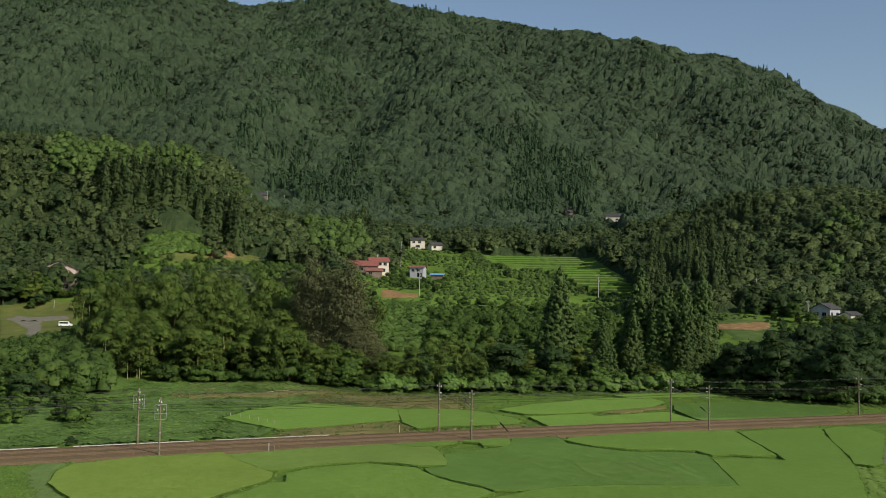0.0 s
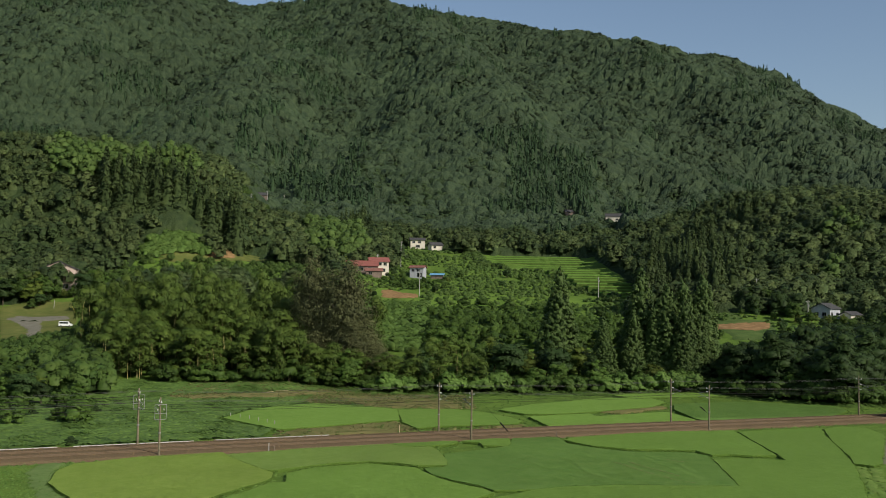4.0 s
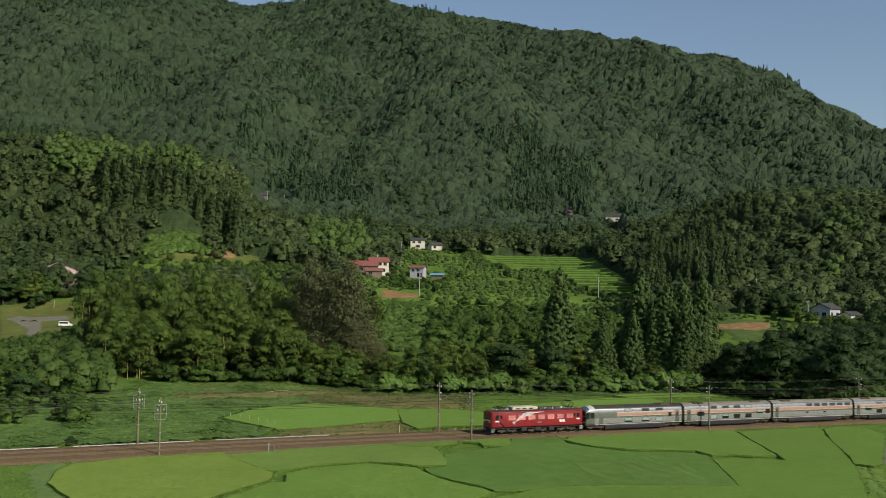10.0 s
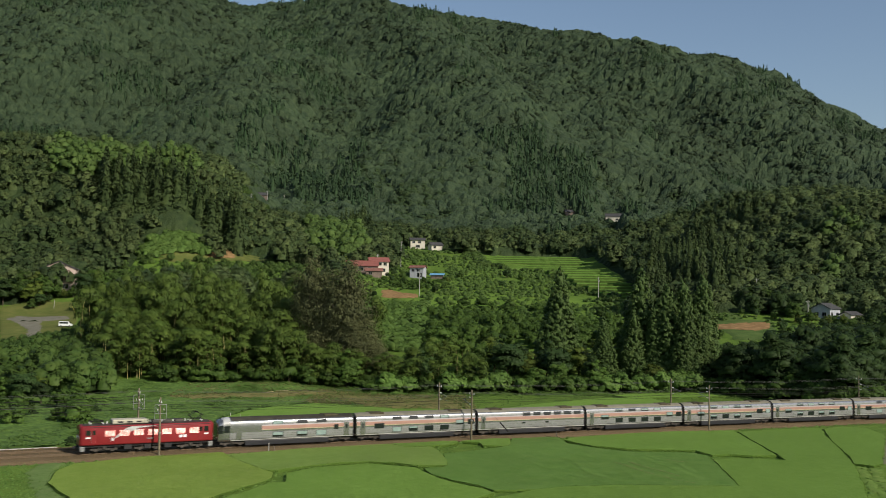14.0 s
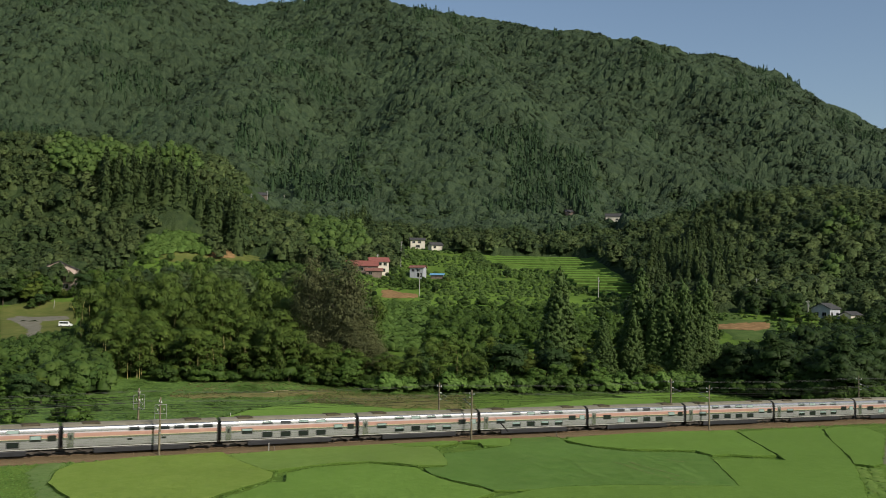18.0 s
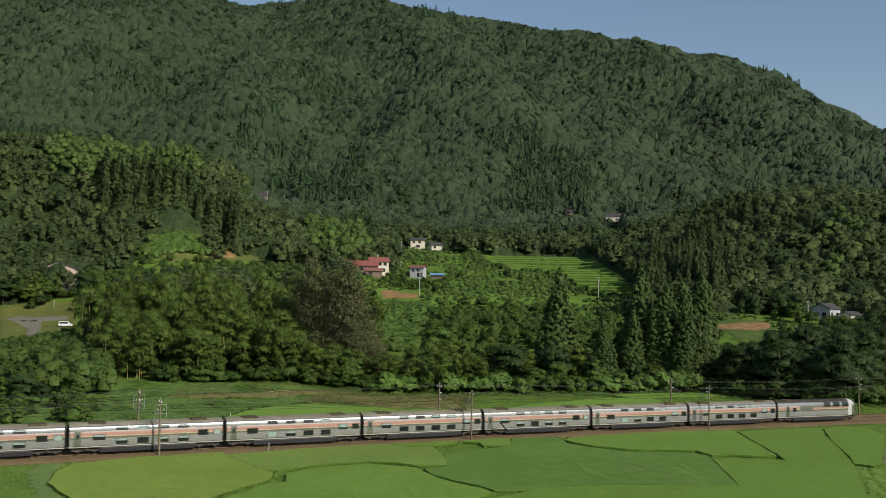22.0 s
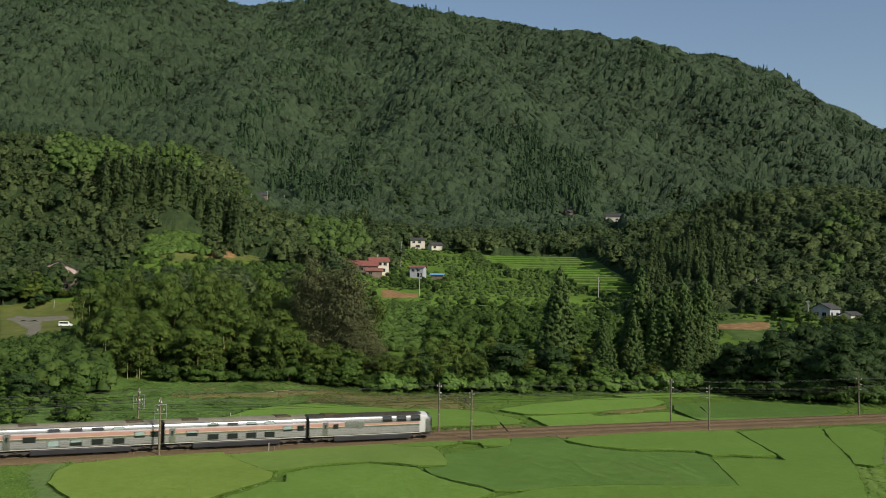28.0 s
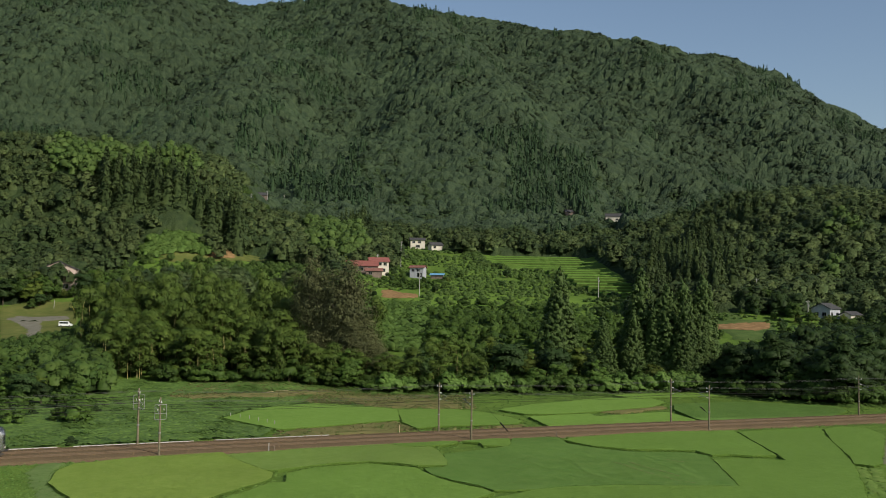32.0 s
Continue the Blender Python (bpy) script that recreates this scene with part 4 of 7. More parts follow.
BROAD = [make_tree(20 + i, "broadleaf_tree", 11.5 + (i % 2), 4.4 + 0.5 * (i % 3), (M_LEAF, M_LEAF_COOL, M_LEAF_OLIVE, M_LEAF_DARK, M_LEAF, M_LEAF_OLIVE, M_LEAF_DARK, M_LEAF)[i], "dense green broadleaf tree on the wooded bank", group="trees of the wooded bank", low=0.04, n=54, per=48, size=0.34) for i in range(8)]
BIG = [make_tree(30 + i, "broadleaf_tree", 16.5, 6.6, M_LEAF_DARK, "large dark green spreading tree beside the fields", group="trees of the wooded bank", low=0.03, n=96, per=64, size=0.35) for i in range(3)]
DULL = [make_tree(40 + i, "broadleaf_tree", 19.0, 6.2, M_LEAF_DULL, "olive-brown dull-leaved tree among the bamboo", group="trees of the wooded bank", low=0.03, n=240, per=46, size=0.27, rough=0.5) for i in range(2)]
CEDAR = [make_tree(50 + i, "cedar_tree", 24.0, 5.8, M_CEDAR, "tall dark green cedar with a dense pointed crown", group="cedars of the wooded bank", cedar=True) for i in range(3)]
BUSH = [make_tree(60 + i, "bush", 4.2, 2.9, M_LEAF, "rounded green bush beside the railway", "bush", "bushes along the railway", low=0.0, n=20, per=40, size=0.28) for i in range(4)]
CLUMP = [make_bamboo(70 + i, "tall yellow-green bamboo clump with drooping plumes") for i in range(6)]
BRIGHT = [make_tree(80 + i, "bush", 4.4, 3.0, M_VINE, "bright green leafy shrub at the wood's edge", "bush", "bright shrubs of the wood edge", low=0.0, n=26, per=48, size=0.30) for i in range(2)]
DARK_BUSH = [make_tree(90, "bush", 4.4, 3.0, M_LEAF_DARK, "dark green bush on the creeper bank", "bush", "dark bushes of the railway bank", low=0.0, n=30, per=48, size=0.24)]
USED = set()


def plant(protos, x, y, scale, rng, sink=0.1, tall=1.0):
    proto = protos[int(rng.integers(len(protos)))]
    m = Matrix.LocRotScale((x, y, land1(x, y) - sink), Euler((rng.normal(0, 0.03), rng.normal(0, 0.03), rng.uniform(0, math.tau))), (scale, scale, scale * tall))
    if proto.name not in USED:
        USED.add(proto.name)
        proto.matrix_basis = m
        return proto
    return copy_thing(proto, m)


def wood_edge(x):
    return float(np.interp(x, WOOD_X, WOOD_Y))


def under_sight(x, y):
    """The size of a large dark tree that leaves the house and the small field behind it in sight."""
    if x < 0.265 * y:
        return 0.0
    drop = 0.037 if x < 0.332 * y else 0.026 if x < 0.345 * y else 0.0165
    return min(1.05, (20.9 - drop * y - land1(x, y)) / 15.6)


def plant_bank():
    rng = np.random.default_rng(8)
    # the bamboo grove
    for gx in np.arange(-98, -18, 4.6):
        for k in range(9):
            x = gx + rng.uniform(-1.8, 1.8)
            y = wood_edge(x) + 5 + k * 5.6 + rng.uniform(-2, 2)
            if (x > -34 and k > 6) or (x > -36 and y < 264) or x < -0.355 * y:
                continue
            plant(CLUMP, x, y, rng.uniform(0.85, 1.12), rng, tall=rng.uniform(0.88, 1.1) * min(1.06, 0.70 + 0.06 * k))
    # broadleaf wood
    for gx in np.arange(-22, 76, 7.4):
        for k in range(6):
            x = gx + rng.uniform(-2.4, 2.4)
            y = wood_edge(x) + 4 + k * 8.0 + rng.uniform(-2.5, 2.5)
            if 50 < x < 72 and k < 2:
                continue
            if -6 < x < 9 and k < 2:
                plant(CLUMP, x, y - 1.5, rng.uniform(0.8, 1.0), rng, tall=rng.uniform(0.62, 0.8))
                continue
            if -19 < x < -3 and k > 2:
                continue
            plant(BROAD, x, y, (0.62 if -19 < x < -3 else 1.0) * rng.uniform(0.62, 1.2) * (0.78 if k == 0 else 1.0 if k < 3 or x < 0 else 0.62), rng)
    for x, y, s, tall in ((-29.0, 250, 1.05, 1.32), (-24.0, 247, 0.95, 1.2), (-33.2, 252, 0.75, 1.5), (-19.6, 246, 0.86, 1.02), (-16.0, 244, 0.7, 0.95), (-27.0, 243, 0.7, 0.95), (-21.6, 241, 0.65, 0.9), (-31.6, 245, 0.55, 1.2), (-13.0, 245, 0.55, 0.8)):
        plant(DULL, x, y, s, rng, tall=tall)
    # lower growth at their foot
    for gx in np.arange(-40, -4, 3.1):
        x = gx + rng.uniform(-1, 1)
        plant(CLUMP, x, wood_edge(x) + rng.uniform(2.5, 5.5), rng.uniform(0.78, 0.95), rng, tall=float(np.interp(x, [-40, -30, -20, -4], [0.95, 0.75, 0.55, 0.6])) * rng.uniform(0.85, 1.1))
        plant(BROAD, x + 1.5, wood_edge(x) + rng.uniform(9, 13), rng.uniform(0.58, 0.8), rng)
        if x > -18:
            plant(BROAD, x + 1.0, wood_edge(x) + rng.uniform(17, 28), rng.uniform(0.42, 0.55), rng)
    for x, y, s in ((63.2, 262, 1.16), (58.6, 258, 1.0), (68.2, 263, 1.03), (62.5, 254, 0.86), (66.5, 256, 0.8), (52.2, 265, 1.1), (55.6, 259, 0.95), (49.5, 259, 0.85), (31.0, 268, 1.02), (41.5, 254, 0.8)):
        plant(CEDAR, x, y, s, rng)
    for x, y, s in ((47.0, 262, 1.05), (53.5, 252, 0.9), (35.5, 258, 1.15), (38.0, 250, 0.9), (27.0, 256, 1.1), (20.0, 258, 1.1)):
        plant(BROAD, x, y, s * 1.05, rng)
    # dark trees at the far end of the fields
    for gx in np.arange(73, 134, 5.6):
        for k in range(3):
            x = gx + rng.uniform(-2, 2)
            y = wood_edge(x) + 3 + k * 8 + rng.uniform(-2, 2)
            s = under_sight(x, y) * rng.uniform(0.9, 1.02)
            if s > 0.2:
                plant(BIG, x, y, s, rng)
    # bushes before the wood and by the track
    for gx in np.arange(-92, 120, 2.6):
        x = gx + rng.uniform(-1.4, 1.4)
        if -77 < x < -64:
            continue
        plant(BUSH, x, wood_edge(x) + rng.uniform(-1.5, 3.5), rng.uniform(0.8, 1.25), rng)
    for gx in (-12, -8, 14, 19, 41, 44, 46.5, 49, 51, 53.5, 56, 58, 60.5, 8, 2):
        plant(BRIGHT, gx + rng.uniform(-0.6, 0.6), wood_edge(gx) - 1.0 + rng.uniform(-2.0, 1.0), rng.uniform(0.75, 1.3), rng)
    for gx in np.arange(76, 132, 2.2):
        plant(BUSH, gx, wood_edge(gx) - 1.5 + rng.uniform(-1.5, 1.5), rng.uniform(1.0, 1.6), rng)
    for gx in np.arange(-100, -44, 5.0):
        for k in range(5):
            x = gx + rng.uniform(-2, 2)
            y = 152 + k * 11 + (x + 100) * 0.35 + rng.uniform(-3, 3)
            if along(x, y)[1] < -15 and x < -0.345 * y:
                plant(BUSH if k < 3 else BROAD, x, y, rng.uniform(0.6, 1.1) if k < 3 else rng.uniform(0.45, 0.7), rng)


plant_bank()


# ---- woods too many to count ----
def far_dome(rng, n, r, h, size, rough=0.30, core=(3, 7), up=0.15, inner=1.0):
    """A round crown that reaches down into its neighbours."""
    d = sphere_dirs(n, rng, -0.05)
    ph = rng.uniform(0, 6, 2)
    lump = 1 + 0.18 * np.sin(d[:, 0] * 5 + ph[0]) * np.cos(d[:, 1] * 6 + ph[1])
    P = d * lump[:, None] * np.array([r, r, h * 0.82]) + np.array([0, 0, h * 0.2])
    leaf = diamonds(P, d + rng.normal(0, rough, (n, 3)) + np.array([0, 0, up]), size, rng, 1.5)
    return gather([blob((0, 0, h * 0.18), (r * 0.76 * inner, r * 0.76 * inner, h * 0.64 * inner), rng, *core, -0.2, up), leaf])


def billow_crown(rng, r, h, n, leaves, size, core=(2, 6), soft=0.35, ragged=0.3):
    """A broad crown of rounded leaf masses over a shaded core, with loose leaves on each; soft turns its shading upwards."""
    pieces = [blob((0, 0, h * 0.32), (r * 0.6, r * 0.6, h * 0.42), rng, 2, 7, -0.3, soft)]
    mid = np.array([0, 0, h * 0.25])
    up = np.array([0, 0, soft])
    for k in range(n):
        z = 1 - 1.1 * (k + 0.4) / n
        a = k * 2.39996 + rng.uniform(-0.5, 0.5)
        g = math.sqrt(max(0.0, 1 - z * z))
        reach = rng.uniform(0.6, 0.92)
        c = np.array([math.cos(a) * g * reach * r, math.sin(a) * g * reach * r, h * (0.40 + 0.40 * z * rng.uniform(0.85, 1.12))])
        w = r * rng.uniform(0.55, 1.2) / math.sqrt(n) * 1.55
        out = (c - mid) / (np.linalg.norm(c - mid) + 0.1)
        V, F, N = blob(c, (w * 0.86, w * 0.86, w * 0.74), rng, core[0], core[1], -0.8)
        N = N * 0.8 + 0.7 * out + up
        pieces.append((V, F, N / np.linalg.norm(N, axis=1, keepdims=True)))
        if leaves:
            d = sphere_dirs(leaves, rng, -0.4)
            P = c + d * np.array([w, w, w * 0.85]) * rng.uniform(0.84, 1.3, leaves)[:, None]
            pieces.append(diamonds(P, d * 0.7 + 0.75 * out + rng.normal(0, ragged, (leaves, 3)) + up, size, rng, 1.6))
    return gather(pieces)


def far_cone(rng, n, r, h, size, tiers=2):
    t = rng.uniform(0, 1, n) ** 1.3
    a = rng.uniform(0, math.tau, n)
    rr = r * (1 - t) ** 0.95 * rng.uniform(0.7, 1.3, n) + 0.08
    P = np.stack((np.cos(a) * rr, np.sin(a) * rr, h * (0.02 + 0.98 * t)), 1)
    N = np.stack((np.cos(a), np.sin(a), np.full(n, 0.85)), 1) + rng.normal(0, 0.2, (n, 3))
    segs = 7
    ring = []
    for k in range(tiers + 1):
        z = k / tiers
        w = max(0.03, 0.85 * (1 - z) ** 0.95)
        ring += [(math.cos(j * math.tau / segs) * r * w * rng.uniform(0.72, 1.0), math.sin(j * math.tau / segs) * r * w * rng.uniform(0.72, 1.0), h * z - 0.6) for j in range(segs)]
    V = np.array(ring)
    F = np.array([(i * segs + j, i * segs + (j + 1) % segs, (i + 1) * segs + (j + 1) % segs, (i + 1) * segs + j) for i in range(tiers) for j in range(segs)])
    Nr = np.column_stack((V[:, 0] / r, V[:, 1] / r, np.full(len(V), 0.4)))
    return gather([(V, F, Nr / np.linalg.norm(Nr, axis=1, keepdims=True)), diamonds(P, N, size, rng, 1.9)])


def wood(name, P, variants, scale, material, label, rng):
    """Many crowns on the land, joined."""
    pick = rng.integers(len(variants), size=len(P))
    Vs, Fs, Ns, k = [], [], [], 0
    Z = land(P[:, 0], P[:, 1])
    for i, (V, F, N) in enumerate(variants):
        q = np.where(pick == i)[0]
        if len(q) == 0:
            continue
        a = rng.uniform(0, math.tau, len(q))
        s = scale[q] if isinstance(scale, np.ndarray) else rng.uniform(scale[0], scale[1], len(q))
        c, sn = np.cos(a), np.sin(a)
        x = (V[None, :, 0] * c[:, None] - V[None, :, 1] * sn[:, None]) * s[:, None] + P[q, 0][:, None]
        y = (V[None, :, 0] * sn[:, None] + V[None, :, 1] * c[:, None]) * s[:, None] + P[q, 1][:, None]
        z = V[None, :, 2] * s[:, None] * rng.uniform(0.85, 1.2, len(q))[:, None] + Z[q][:, None] - 0.4 * np.minimum(1, s * 1.1)[:, None]
        Vs.append(np.stack((x, y, z), -1).reshape(-1, 3))
        Ns.append(np.stack((N[None, :, 0] * c[:, None] - N[None, :, 1] * sn[:, None], N[None, :, 0] * sn[:, None] + N[None, :, 1] * c[:, None], np.repeat(N[None, :, 2], len(q), 0)), -1).reshape(-1, 3))
        Fs.append((F[None] + (np.arange(len(q)) * len(V))[:, None, None]).reshape(-1, F.shape[1]) + k)
        k += len(q) * len(V)
    ob = np_mesh(name, np.concatenate(Vs), np.concatenate(Fs), material, True, np.concatenate(Ns))
    return tagged(ob, label, "woods", kind="stuff")


CLEAR = [(-34, 440, 20, 20), (-6, 454, 16, 14), (-10, 560, 20, 26), (-146, 330, 30, 52), (-141, 374, 8, 18), (136, 336, 12, 20), (98, 322, 14, 30),
         (131, 762, 10, 8), (-146, 781, 11, 8), (98, 775, 8, 7), (-22, 392, 16, 32), (-14, 528, 14, 24), (-118, 454, 13, 8), (-94, 468, 14, 15)]
OPEN_SLOPE = [(-46, 438), (-24, 470), (-20, 500), (8, 546), (58, 566), (80, 556), (85, 510), (87, 455), (84, 408), (66, 352), (30, 345), (-6, 345), (-34, 372)]


LOW_GROWTH = [(127, 735, 13, 42), (95, 750, 10, 36), (111, 640, 9, 48), (-115, 622, 11, 44), (-136, 728, 20, 62)]


def sight_cut(x, y):
    """How tall the growth stands: cut low before the far houses for the camera's view, full elsewhere."""
    f = np.ones(np.shape(x))
    for cx, cy, rx, ry in LOW_GROWTH:
        f = np.minimum(f, np.clip(1.6 * (np.hypot((x - cx) / rx, (y - cy) / ry) - 0.75), 0.13, 1))
    return f


def is_clear(x, y):
    c = inside(np.column_stack((x, y)), OPEN_SLOPE)
    for cx, cy, rx, ry in CLEAR:
        c |= ((x - cx) / rx) ** 2 + ((y - cy) / ry) ** 2 < 1
    return c


def jittered(y0, y1, gap, rng, wide=0.52, pad=40):
    ys = np.arange(y0, y1, gap)
    P = []
    for y in ys:
        w = wide * y + pad
        x = np.arange(-w, w, gap)
        P.append(np.stack((x, np.full(len(x), y)), 1))
    P = np.concatenate(P)
    return P + rng.uniform(-0.48, 0.48, P.shape) * gap


def canopy_domes(X, Y, gap, low, high, tall, rise, seed):
    """Heights of a closed canopy: rounded tops of unequal size round scattered stems."""
    g = np.random.default_rng(seed)
    x0, y0 = X.min() - 2 * gap, Y.min() - 2 * gap
    nx, ny = int((X.max() - x0) / gap) + 4, int((Y.max() - y0) / gap) + 4
    jx, jy = g.uniform(0.08, 0.92, (ny, nx)), g.uniform(0.08, 0.92, (ny, nx))
    R, H, B = g.uniform(low, high, (ny, nx)) * gap, g.uniform(0.7, 1.15, (ny, nx)) * tall, g.uniform(0, rise, (ny, nx))
    ix, iy = ((X - x0) / gap).astype(int), ((Y - y0) / gap).astype(int)
    out = np.zeros(X.shape)
    for dy in (-1, 0, 1):
        for dx in (-1, 0, 1):
            cx, cy = np.clip(ix + dx, 0, nx - 1), np.clip(iy + dy, 0, ny - 1)
            d2 = (X - x0 - (cx + jx[cy, cx]) * gap) ** 2 + (Y - y0 - (cy + jy[cy, cx]) * gap) ** 2
            dome = np.sqrt(np.clip(1 - d2 / R[cy, cx] ** 2, 0, 1))
            out = np.maximum(out, np.where(dome > 0, B[cy, cx] + H[cy, cx] * dome, 0))
    return out


def mountain_canopy(rng):
    """The mountain forest's closed canopy, crown beside crown."""
    xs = np.arange(-901, 902, 3.4)
    ys = np.concatenate((np.arange(628, 1000, 1.9), np.arange(1000, 1802, 2.7)))
    X, Y = np.meshgrid(xs, ys)
    X = X * (Y / 1800 * 0.95 + 0.10)
    Z = land(X, Y)
    top = Z + 2.0 + canopy_domes(X, Y, 8.0, 0.50, 0.78, 4.6, 4.2, 61) + canopy_domes(X, Y, 3.2, 0.5, 0.75, 1.2, 0.7, 62) + rng.uniform(-0.38, 0.38, X.shape)
    hole = is_clear(X.ravel(), Y.ravel()).reshape(X.shape) | (Y < 632)
    Z = np.where(hole, Z - 3, Z + (top - Z) * sight_cut(X, Y))
    i = (np.arange(len(ys) - 1)[:, None] * len(xs) + np.arange(len(xs) - 1)[None]).ravel()
    F = np.stack((i, i + 1, i + len(xs) + 1, i + len(xs)), 1)
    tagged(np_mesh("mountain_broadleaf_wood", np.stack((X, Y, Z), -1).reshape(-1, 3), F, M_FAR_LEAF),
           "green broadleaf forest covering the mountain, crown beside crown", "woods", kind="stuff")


def hill_canopy(P, rng):
    """A darker leafy sheet that fills under and between the crowns of the lower woods."""
    xs, ys = np.arange(-330, 331, 2.2), np.arange(340, 642, 2.0)
    X, Y = np.meshgrid(xs, ys)
    stems = np.zeros(X.shape, bool)
    i, j = ((P[:, 1] - ys[0]) / 2.0).astype(int), ((P[:, 0] - xs[0]) / 2.2).astype(int)
    ok = (i >= 0) & (i < len(ys)) & (j >= 0) & (j < len(xs))
    stems[i[ok], j[ok]] = True
    count = sum(np.roll(np.roll(stems, a, 0), b, 1).astype(int) for a in range(-6, 7) for b in range(-6, 7))
    grown = np.clip((count - 8) / 5, 0, 1)
    near = grown > 0
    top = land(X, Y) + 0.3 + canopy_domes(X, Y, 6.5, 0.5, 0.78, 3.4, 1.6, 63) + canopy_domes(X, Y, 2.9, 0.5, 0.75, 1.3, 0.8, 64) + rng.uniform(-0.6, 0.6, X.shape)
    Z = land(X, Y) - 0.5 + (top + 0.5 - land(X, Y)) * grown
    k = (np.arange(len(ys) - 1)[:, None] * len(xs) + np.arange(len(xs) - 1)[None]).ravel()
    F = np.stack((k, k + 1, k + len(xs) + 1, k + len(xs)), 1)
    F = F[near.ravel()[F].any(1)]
    tagged(np_mesh("hillside_low_canopy", np.stack((X, Y, Z), -1).reshape(-1, 3), F, M_HILL_DARK), "dark green leafy filler under the crowns of the lower woods", "woods", kind="stuff")


def build_woods():
    rng = np.random.default_rng(14)
    domes = [billow_crown(rng, 5.2, 11.0, 13, 22, 0.50, (2, 5), 0.7) for _ in range(8)]
    cones = [far_cone(rng, 260, 3.3, 15.0, 0.62, 6) for _ in range(5)]
    P = jittered(250, 640, 6.8, rng, 0.47, 30)
    q = P[:, 1] - np.interp(P[:, 0], WOOD_X, WOOD_Y)
    bank = (P[:, 0] > -100) & (P[:, 0] < 128) & (q < 52)
    low_left = (P[:, 0] < -0.35 * P[:, 1]) & (P[:, 1] < 352)
    S = jittered(205, 352, 4.4, rng, 0.47, 20)
    left_scrub = S[(S[:, 0] < -0.33 * S[:, 1]) & ~is_clear(S[:, 0], S[:, 1])]
    right_near = (P[:, 0] > -64) & (P[:, 1] < 350) | (P[:, 0] > -37) & (P[:, 0] < 0) & (P[:, 1] < 388)
    P = P[(q > 8) & ~bank & ~low_left & ~right_near & ~is_clear(P[:, 0], P[:, 1])]
    x, y = P[:, 0], P[:, 1]
    patchy = waves(x, y, 110, 31)
    stand = (x < -0.196 * y) & (x > -0.345 * y) & (y > 462) & (y < 484)
    grove = (x < -0.25 * y) & (x > -0.40 * y) & (y >= 484) & (y < 530)
    spur_cedar = (x > 0.195 * y) & (y > 368) & (y < np.where(x < 0.27 * y, 478, 432)) & (x < 0.30 * y) & (rng.uniform(size=len(P)) < 0.55)
    # darker crowns crowd the spur's dell: its shade put into leaf colour
    dim = rng.uniform(size=len(P)) < np.where((x > 0.19 * y) & (x < 0.28 * y) & (y < 500), 0.85, np.where(waves(x, y, 60, 37) > 0.2, 0.55, 0.15))
    bright = (x > 0.385 * y) & (y > 372) & (y < 450) & (rng.uniform(size=len(P)) < 0.2)
    bright |= (x > -0.135 * y) & (x < -0.082 * y) & (y > 466) & (y < 590)
    front = (x > -140) & (x < -46) & (y > 372) & (y < 454) | (sight_cut(x, y) < 0.6)
    ced = ((patchy > 0.95) | spur_cedar) & ~grove & ~stand & ~front
    grove = grove | bright
    broad = ~(front | ced | grove | stand)
    hill_canopy(P[~front], rng)
    # kept low to leave the strip and far houses in the camera's view
    wood("lower_grove", P[front], domes, (0.24, 0.40), M_SCRUB, "low green trees below the mown strip, sized to fit the camera's view", rng)
    wood("hillside_broadleaf_wood", P[broad & ~dim], domes, (0.6, 1.2), M_HILL_LEAF, "dense green broadleaf wood on the lower slopes", rng)
    wood("hillside_evergreen_wood", P[broad & dim], domes, (0.65, 1.25), M_HILL_DARK, "darker-leaved trees of the slopes, crowded to stand for the dell's shade", rng)
    both = np.concatenate((P[ced], P[ced] + rng.uniform(-4, 4, P[ced].shape)))
    wood("hillside_cedar_wood", both, cones, (0.85, 1.35), M_HILL_CEDAR, "dark green cedar plantation on the lower slopes", rng)
    S = jittered(458, 486, 5.2, rng, 0.36, 0)
    S = S[(S[:, 0] < -0.200 * S[:, 1]) & (S[:, 0] > -0.345 * S[:, 1]) & (S[:, 1] > 472 - 10 * np.clip((-0.30 * S[:, 1] - S[:, 0]) / 10, 0, 1))]
    wood("hilltop_cedar_stand", S, cones, (1.3, 1.7), M_HILL_CEDAR, "tall row of dark cedars on the hill", rng)
    wood("hillside_bamboo_wood", P[grove], [billow_crown(rng, 4.6, 13, 12, 18, 0.6) for _ in range(4)], (0.85, 1.25), M_FAR_BAMBOO, "bright yellow-green bamboo wood on the hill", rng)
    near_domes = [billow_crown(rng, 4.9, 10.0, 12, 40, 0.38) for _ in range(5)]
    wood("yard_scrub", left_scrub, near_domes, np.interp(left_scrub[:, 1], [230, 272, 350], [0.66, 0.30, 0.22]) * rng.uniform(0.75, 1.25, len(left_scrub)), M_SCRUB, "low green scrub on the bank below the yard", rng)
    mountain_canopy(rng)
    # the mountain
    crowns = [billow_crown(rng, 4.2, 8.4, 4, 6, 0.95, (2, 5), 1.0, 0.5) for _ in range(12)]
    low_crowns = [billow_crown(rng, 4.6, 8.4, 7, 12, 0.66, (2, 5), 0.8) for _ in range(8)]
    spires = [far_cone(rng, 14, 2.7, 13.0, 1.3, 3) for _ in range(5)]
    P = np.concatenate((jittered(632, 1000, 6.0, rng, 0.455, 20), jittered(1000, 1790, 7.2, rng, 0.455, 20)))
    P = P[~is_clear(P[:, 0], P[:, 1])]
    patchy = waves(P[:, 0], P[:, 1], 210, 33) + waves(P[:, 0], P[:, 1], 90, 34) * 0.5
